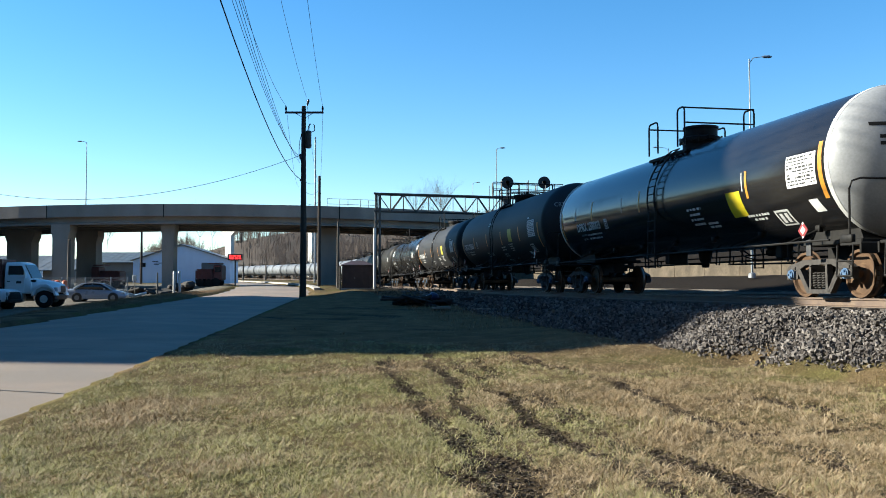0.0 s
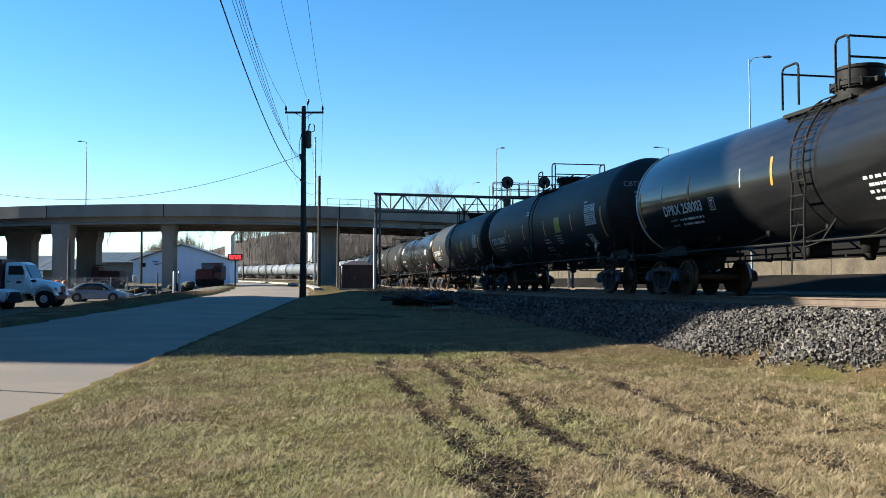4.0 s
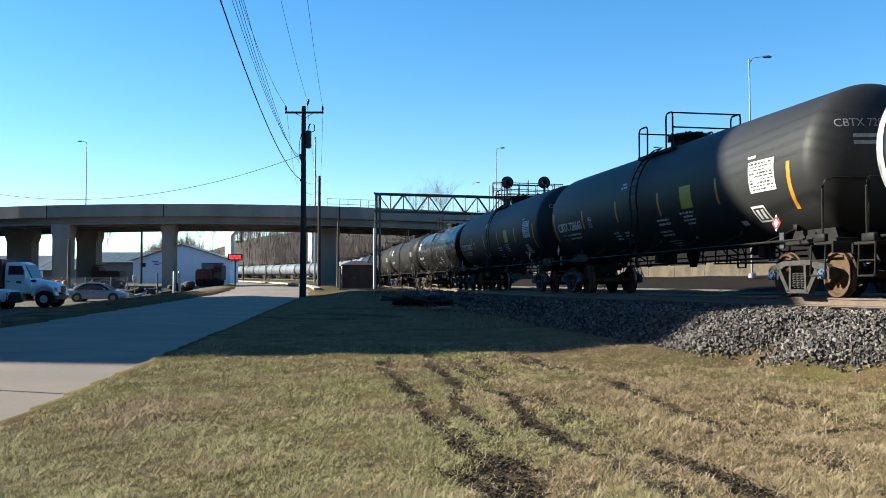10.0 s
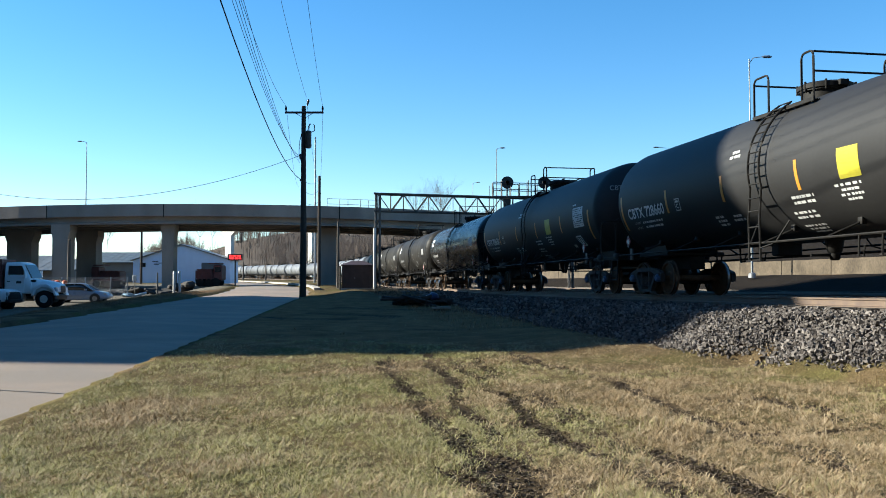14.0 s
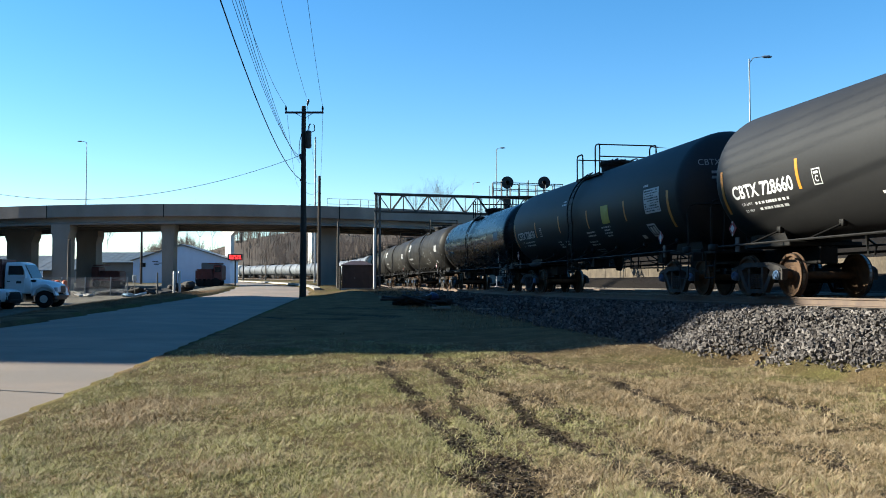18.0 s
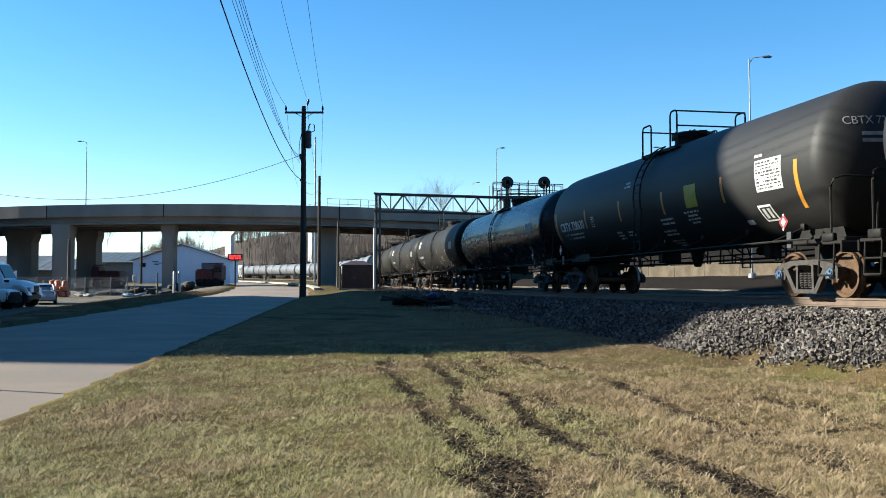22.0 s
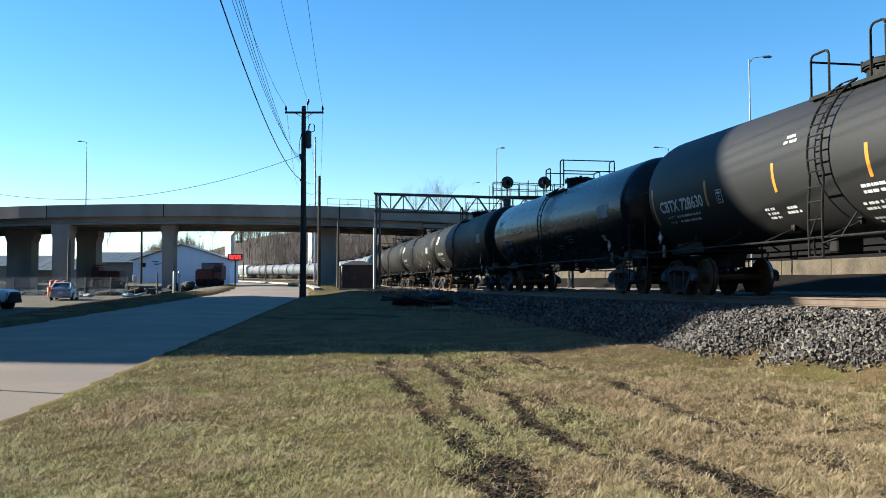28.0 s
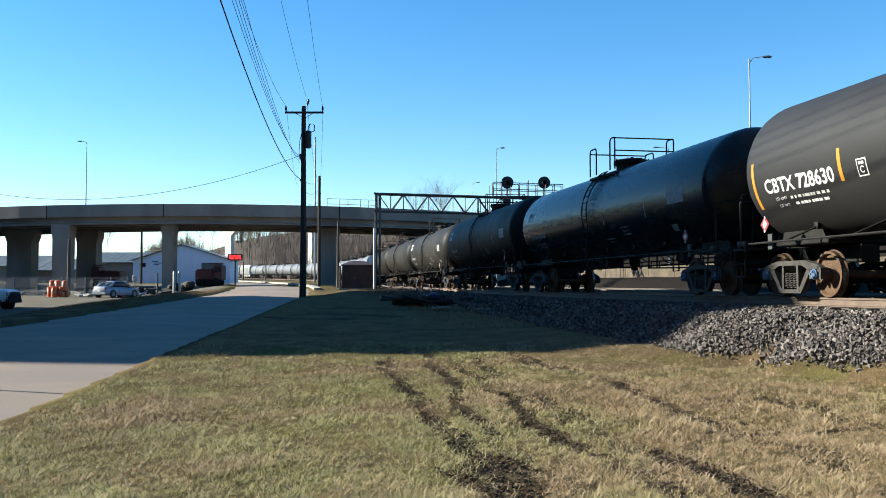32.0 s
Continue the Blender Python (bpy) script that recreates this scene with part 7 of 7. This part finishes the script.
bulk("straw", v, f, M_STRAW, "long pale straw blades lying on the lawn", "grass")

# taller dead stalks on the verges and beside the track
def stalks(n, xs, ys, h, w):
    m = n
    ang = rng.uniform(0, 6.28, m)
    lean = rng.uniform(0, 0.5, m)
    z = land(xs, ys) - 0.02
    p = np.stack([xs, ys, z], -1)
    d = np.stack([np.cos(ang) * np.sin(lean), np.sin(ang) * np.sin(lean), np.cos(lean)], -1)
    hh = (h * rng.uniform(0.4, 1.2, m))[:, None]
    s = np.stack([np.ones(m), np.zeros(m), np.zeros(m)], -1) * w
    v_ = np.stack([p - s, p + s, p + d * hh], 1).reshape(-1, 3)
    return v_, np.arange(m)[:, None] * 3 + np.array([[0, 1, 2]])


yv = rng.uniform(36, 64, 6000)
xv = road_right(yv) - ROAD_W - rng.uniform(0.1, 3.2, 6000)
a1 = stalks(6000, xv, yv, 0.12, 0.012)
yv = rng.uniform(36, 90, 5000)
xv = road_right(yv) - ROAD_W - rng.uniform(4, 30, 5000)
keep = (yv < 50) | (rng.random(5000) < 0.08)
a2 = stalks(int(keep.sum()), xv[keep], yv[keep], 0.16, 0.012)
yv = rng.uniform(24, 100, 5000)
xv = np.interp(s_of_y(yv), LS, LX) - rng.uniform(3.2, 6.5, 5000)
a3 = stalks(5000, xv, yv, 0.16, 0.012)
v, f = joined([a1, a2, a3])
bulk("dead_weeds", v, f, M_WEED, "dead straw-coloured weeds on the verges", "weeds")

# ballast stones
_cub = np.array([(x, y, z) for x in (-1, 1) for y in (-1, 1) for z in (-1, 1)], float) * 0.75
_cuf = np.array([(0, 1, 3), (0, 3, 2), (4, 6, 7), (4, 7, 5), (0, 4, 5), (0, 5, 1), (2, 3, 7), (2, 7, 6), (0, 2, 6), (0, 6, 4), (1, 5, 7), (1, 7, 3)])


def stones(n, s0, s1, d0, d1, size):
    s = rng.uniform(s0, s1, n)
    d = d0 + (d1 - d0) * rng.random(n)
    edge = toe(line(s)[1] - 0.19 * d) + 0.1 * np.sin(s * 4.3 + 1) + 0.13 * rng.standard_normal(n)
    # stones thinned below s 6: bared dark ground stands in for shade
    ok = (d < edge) & (d > 1.35 + 0.35 * rng.random(n)) & ((s > 6.0) | (rng.random(n) < 0.4))
    s, d = s[ok], d[ok]
    x, y = line(s, d)
    n = len(s)
    r = size * rng.uniform(0.55, 1.35, n)
    z = land(x, y) + r * rng.uniform(-0.4, 1.9, n)
    base = _cub[None] * (1 + 0.5 * rng.uniform(-1, 1, (n, 8, 3))) * (r[:, None] * rng.uniform(0.5, 1.3, (n, 3)))[:, None, :]
    q = rng.uniform(0, 6.28, n)
    c, sn = np.cos(q)[:, None], np.sin(q)[:, None]
    tl = rng.uniform(-1.5, 1.5, n)
    ct, st = np.cos(tl)[:, None], np.sin(tl)[:, None]
    X, Y, Z = base[..., 0], base[..., 1], base[..., 2]
    Y, Z = Y * ct - Z * st, Y * st + Z * ct
    v_ = np.stack([X * c - Y * sn + x[:, None], X * sn + Y * c + y[:, None], Z + z[:, None]], -1).reshape(-1, 3)
    f_ = (np.arange(n)[:, None, None] * 8 + _cuf[None]).reshape(-1, 3)
    return v_, f_


v, f = joined([stones(78000, -3, 20, 1.32, 4.7, 0.027), stones(3500, -14, -3, 1.4, 4.3, 0.04), stones(1500, -60, -14, 1.4, 4.4, 0.05), stones(9000, -30, -3, 1.5, 4.6, 0.036)])
bulk("ballast_stones", v, f, M_STONE, "coarse grey crushed-stone ballast", "ballast")


# clods of mud thrown up in the ruts
n = 420000
cx, cy = rng.uniform(-1.2, 5.2, n), rng.uniform(5.6, 17.5, n)
ok = rng.random(n) < 1.5 * rut_mask(cx, cy) - 0.3
cx, cy = cx[ok], cy[ok]
n = len(cx)
r = rng.uniform(0.004, 0.011, n)
cz = land(cx, cy) - 0.055 * rut_mask(cx, cy) + r * rng.uniform(0.3, 2.2, n)
base = _cub[None] * (1 + 0.45 * rng.uniform(-1, 1, (n, 8, 3))) * (r[:, None] * rng.uniform(0.7, 1.4, (n, 3)))[:, None, :]
v = (base + np.stack([cx, cy, cz], -1)[:, None, :]).reshape(-1, 3)
f = (np.arange(n)[:, None, None] * 8 + _cuf[None]).reshape(-1, 3)
bulk("mud_clods", v, f, M_CLOD, "dark crumbled mud clods in the wheel ruts", "mud")


# bare trees
def branches(rnd, base, height, spread_, levels=3, r0=0.16):
    """Limbs of one bare tree as three-sided tapering rods."""
    vs, fs = [], []

    def rod(a, b, ra, rb):
        k = len(vs)
        d = (b - a).normalized()
        u = d.cross(Vector((0.3, 0.2, 0.9))).normalized()
        w = d.cross(u)
        for p, r in ((a, ra), (b, rb)):
            for j in range(3):
                t = 2.094 * j
                vs.append(p + (u * math.cos(t) + w * math.sin(t)) * r)
        for j in range(3):
            q = (j + 1) % 3
            fs.append((k + j, k + q, k + 3 + q, k + 3 + j))

    def grow(a, d, l, r, lev):
        n = 3 if lev else 2
        p = a
        for i in range(n):
            b = p + d * (l / n)
            rod(p, b, r * (1 - 0.25 * i), r * (0.75 - 0.22 * i))
            p = b
            if lev < levels and (i > 0 or lev > 0):
                for _ in range(3 if lev < 2 else 2):
                    e = Vector((rnd.uniform(-1, 1), rnd.uniform(-1, 1), rnd.uniform(0.15, 1.0))).normalized()
                    grow(p, (d * 0.55 + e * spread_).normalized(), l * rnd.uniform(0.45, 0.68), r * 0.45, lev + 1)
            d = (d + Vector((rnd.uniform(-0.16, 0.16), rnd.uniform(-0.16, 0.16), 0.05))).normalized()
    grow(Vector(base), Vector((0, 0, 1)), height * 0.55, r0, 0)
    return vs, fs


M_TREE = material("grey_brown_bark", (0.0975, 0.07875, 0.06375), (0.135, 0.1087, 0.09), rough=0.95, scale=2, fine=15, bump=0.2)


def bare_tree(x, y, h, seed):
    rnd = random.Random(seed)
    th = thing("bare_tree", "leafless winter tree with fine grey-brown twigs", "tree", pose(x, y, ground_z(x, y) - 0.3), group="bare trees")
    part("trunk", Geo().tube([(0, 0, 0), (0.1, 0, h * 0.2), (0.05, 0.1, h * 0.4)], [0.26, 0.22, 0.15], 8), M_TREE, th, smooth=60)
    vs, fs = branches(rnd, (0.03, 0.05, h * 0.25), h * 0.95, 0.75, 4, 0.09)
    part("crown", Geo().add(vs, fs), M_TREE, th)
    return th


for k, (px, d, h) in enumerate(((775, 172, 15.6), (800, 178, 15.0), (748, 180, 14.6), (188, 190, 11), (330, 210, 14), (352, 205, 13), (375, 215, 13.5), (430, 240, 13), (470, 260, 12), (172, 195, 10))):
    bare_tree(at_px(px, d), d, h, 30 + k)

_proto = [branches(random.Random(60 + i), (0, 0, 0), 9.5, 0.7, 2, 0.17) for i in range(6)]
_proto = [(np.array([tuple(p) for p in v_]), np.array(f_)) for v_, f_ in _proto]
out = []
for k in range(1700):
    y = rng.uniform(300, 500)
    x = rng.uniform(-0.32, 0.12) * y
    t = s_of_y(y)
    if abs(float(np.interp(t, LS, LX)) - x) < 9:
        continue
    v_, f_ = _proto[k % 6]
    q = rng.uniform(0, 6.28)
    sc = rng.uniform(0.7, 1.35)
    c, sn = math.cos(q) * sc, math.sin(q) * sc
    w_ = np.stack([v_[:, 0] * c - v_[:, 1] * sn + x, v_[:, 0] * sn + v_[:, 1] * c + y, v_[:, 2] * sc + ground_z(x, y) - 0.2], -1)
    out.append((w_, f_))
for k in range(240):
    y = rng.uniform(128, 300)
    x = float(np.interp(s_of_y(y), LS, LX)) + rng.uniform(12, 60)
    v_, f_ = _proto[k % 6]
    q, sc = rng.uniform(0, 6.28), rng.uniform(0.6, 1.1)
    c, sn = math.cos(q) * sc, math.sin(q) * sc
    out.append((np.stack([v_[:, 0] * c - v_[:, 1] * sn + x, v_[:, 0] * sn + v_[:, 1] * c + y, v_[:, 2] * sc + ground_z(x, y) - 0.2], -1), f_))
v, f = joined(out)
bulk("winter_woods", v, f, M_BARK, "leafless brown winter woods on the hillside", "woods")

# pale blocks on the hill
for k, (px, d, w, h, up) in enumerate(((440, 500, 20, 427, 0), (480, 505, 24, 423, 1), (519, 510, 20, 418, 0))):
    x = at_px(px, d)
    z = ground_z(x, d) - 2
    h = 1.4 + (508.4 - h) / 1633 * d - z - 8.4
    th = thing("hill_building", "pale flat-roofed building on the hill", "building", pose(x, d, z))
    part("wall_panel", Geo().box((0, 0, h / 2 + 4), (w, 12, h + 8), b=0.05), M_CONCW, th)
    part("roof", Geo().box((0, 0, h + 8.2), (w + 1, 13, 0.4)), M_ROOF, th)
    for j in range(5):
        part("window", Geo().box((-w * 0.4 + j * w * 0.2, -6.05, h + 4), (1.6, 0.2, 1.6), b=0.03), M_GLASS, th)


# ------------------------------------------------------------------ what moves
def motions():
    for i, car in CARS.items():
        walk(car, [(float(t), car_pose(i, float(t))) for t in range(0, 33)])
        for ax in AXLES[i]:
            base = Vector(ax.location)
            walk(ax, [(0.4 * k, Matrix.Translation(base) @ Matrix.Rotation(run(0.4 * k) / 0.457, 4, "Y")) for k in range(81)])
    # the sedan backs off behind the truck, turns away and drives out
    drive = [(0, 174, 72.5, 6), (11.6, 174, 72.5, 6), (12.0, 171, 72.4, 6), (12.6, 162, 72.0, 4), (13.2, 154, 71.4, 3), (14.0, 143, 70.3, 3), (15.0, 121, 69.4, 8), (16.0, 90, 68.4, 16), (17.0, 58, 67.4, 30), (18.5, 46, 66.4, 72), (20.5, 62, 66.4, 102), (21.5, 73, 67.0, 110), (22.5, 83, 68.5, 113), (23.5, 89, 71.5, 114), (25.0, 100, 74.5, 112), (26.5, 107, 75.5, 108), (27.5, 113, 76.0, 106), (28.0, 115, 76.3, 104), (29.0, 124, 77.0, 99.5), (30.0, 140, 78.0, 91.5), (31.0, 166, 80.0, 82), (32.0, 207, 83.5, 67)]
    rows = []
    for t, px, d, turn in drive:
        x = at_px(px, d)
        rows.append((float(t), pose(x, d, yard_z(x, d), 0, 0, turn)))
    walk(SEDAN, rows)
    dist, last, spin = 0.0, None, []
    for t, m in rows:
        p = m.translation
        if last is not None:
            stp = p - last[0]
            dist += stp.length * (1 if stp.dot(last[1]) >= 0 else -1)
        last = (p.copy(), m.to_3x3() @ Vector((1, 0, 0)))
        spin.append((t, dist))
    fine_t = [0.1 * k for k in range(0, 321)]
    for wh in SEDAN_WHEELS:
        base = Vector(wh.location)
        rows_w, prev = [], None
        for t in fine_t:
            q = float(np.interp(t, [a for a, _ in spin], [b for _, b in spin])) / 0.32
            if prev is None or abs(q - prev) > 0.5 or t == fine_t[-1]:
                rows_w.append((t, Matrix.Translation(base) @ Matrix.Rotation(q, 4, "Y")))
                prev = q
        walk(wh, rows_w)
    # the truck backs out of sight
    back = [(0, 0.0), (19.1, 0.0), (19.6, -0.07), (20.0, -0.28), (20.5, -0.65), (21.0, -1.05), (21.5, -1.4), (22.0, -1.8), (22.5, -2.25), (23.0, -2.75), (23.6, -3.4), (24.4, -4.6), (25.5, -6.2), (28.0, -8.5), (32.0, -8.6)]
    x0, d0 = at_px(113, 61.0) - 2.05, 61.0
    rows = [(float(t), pose(x0 + dx, d0 + 0.05 * abs(dx), yard_z(x0, d0), 0, 0, 3)) for t, dx in back]
    walk(TRUCK, rows)
    for wh in TRUCK_WHEELS:
        base = Vector(wh.location)
        rows_w, prev = [], None
        for t in fine_t:
            q = float(np.interp(t, [a for a, _ in back], [b for _, b in back])) / 0.5
            if prev is None or abs(q - prev) > 0.6 or t == fine_t[-1]:
                rows_w.append((t, Matrix.Translation(base) @ Matrix.Rotation(q, 4, "Y")))
                prev = q
        walk(wh, rows_w)


motions()
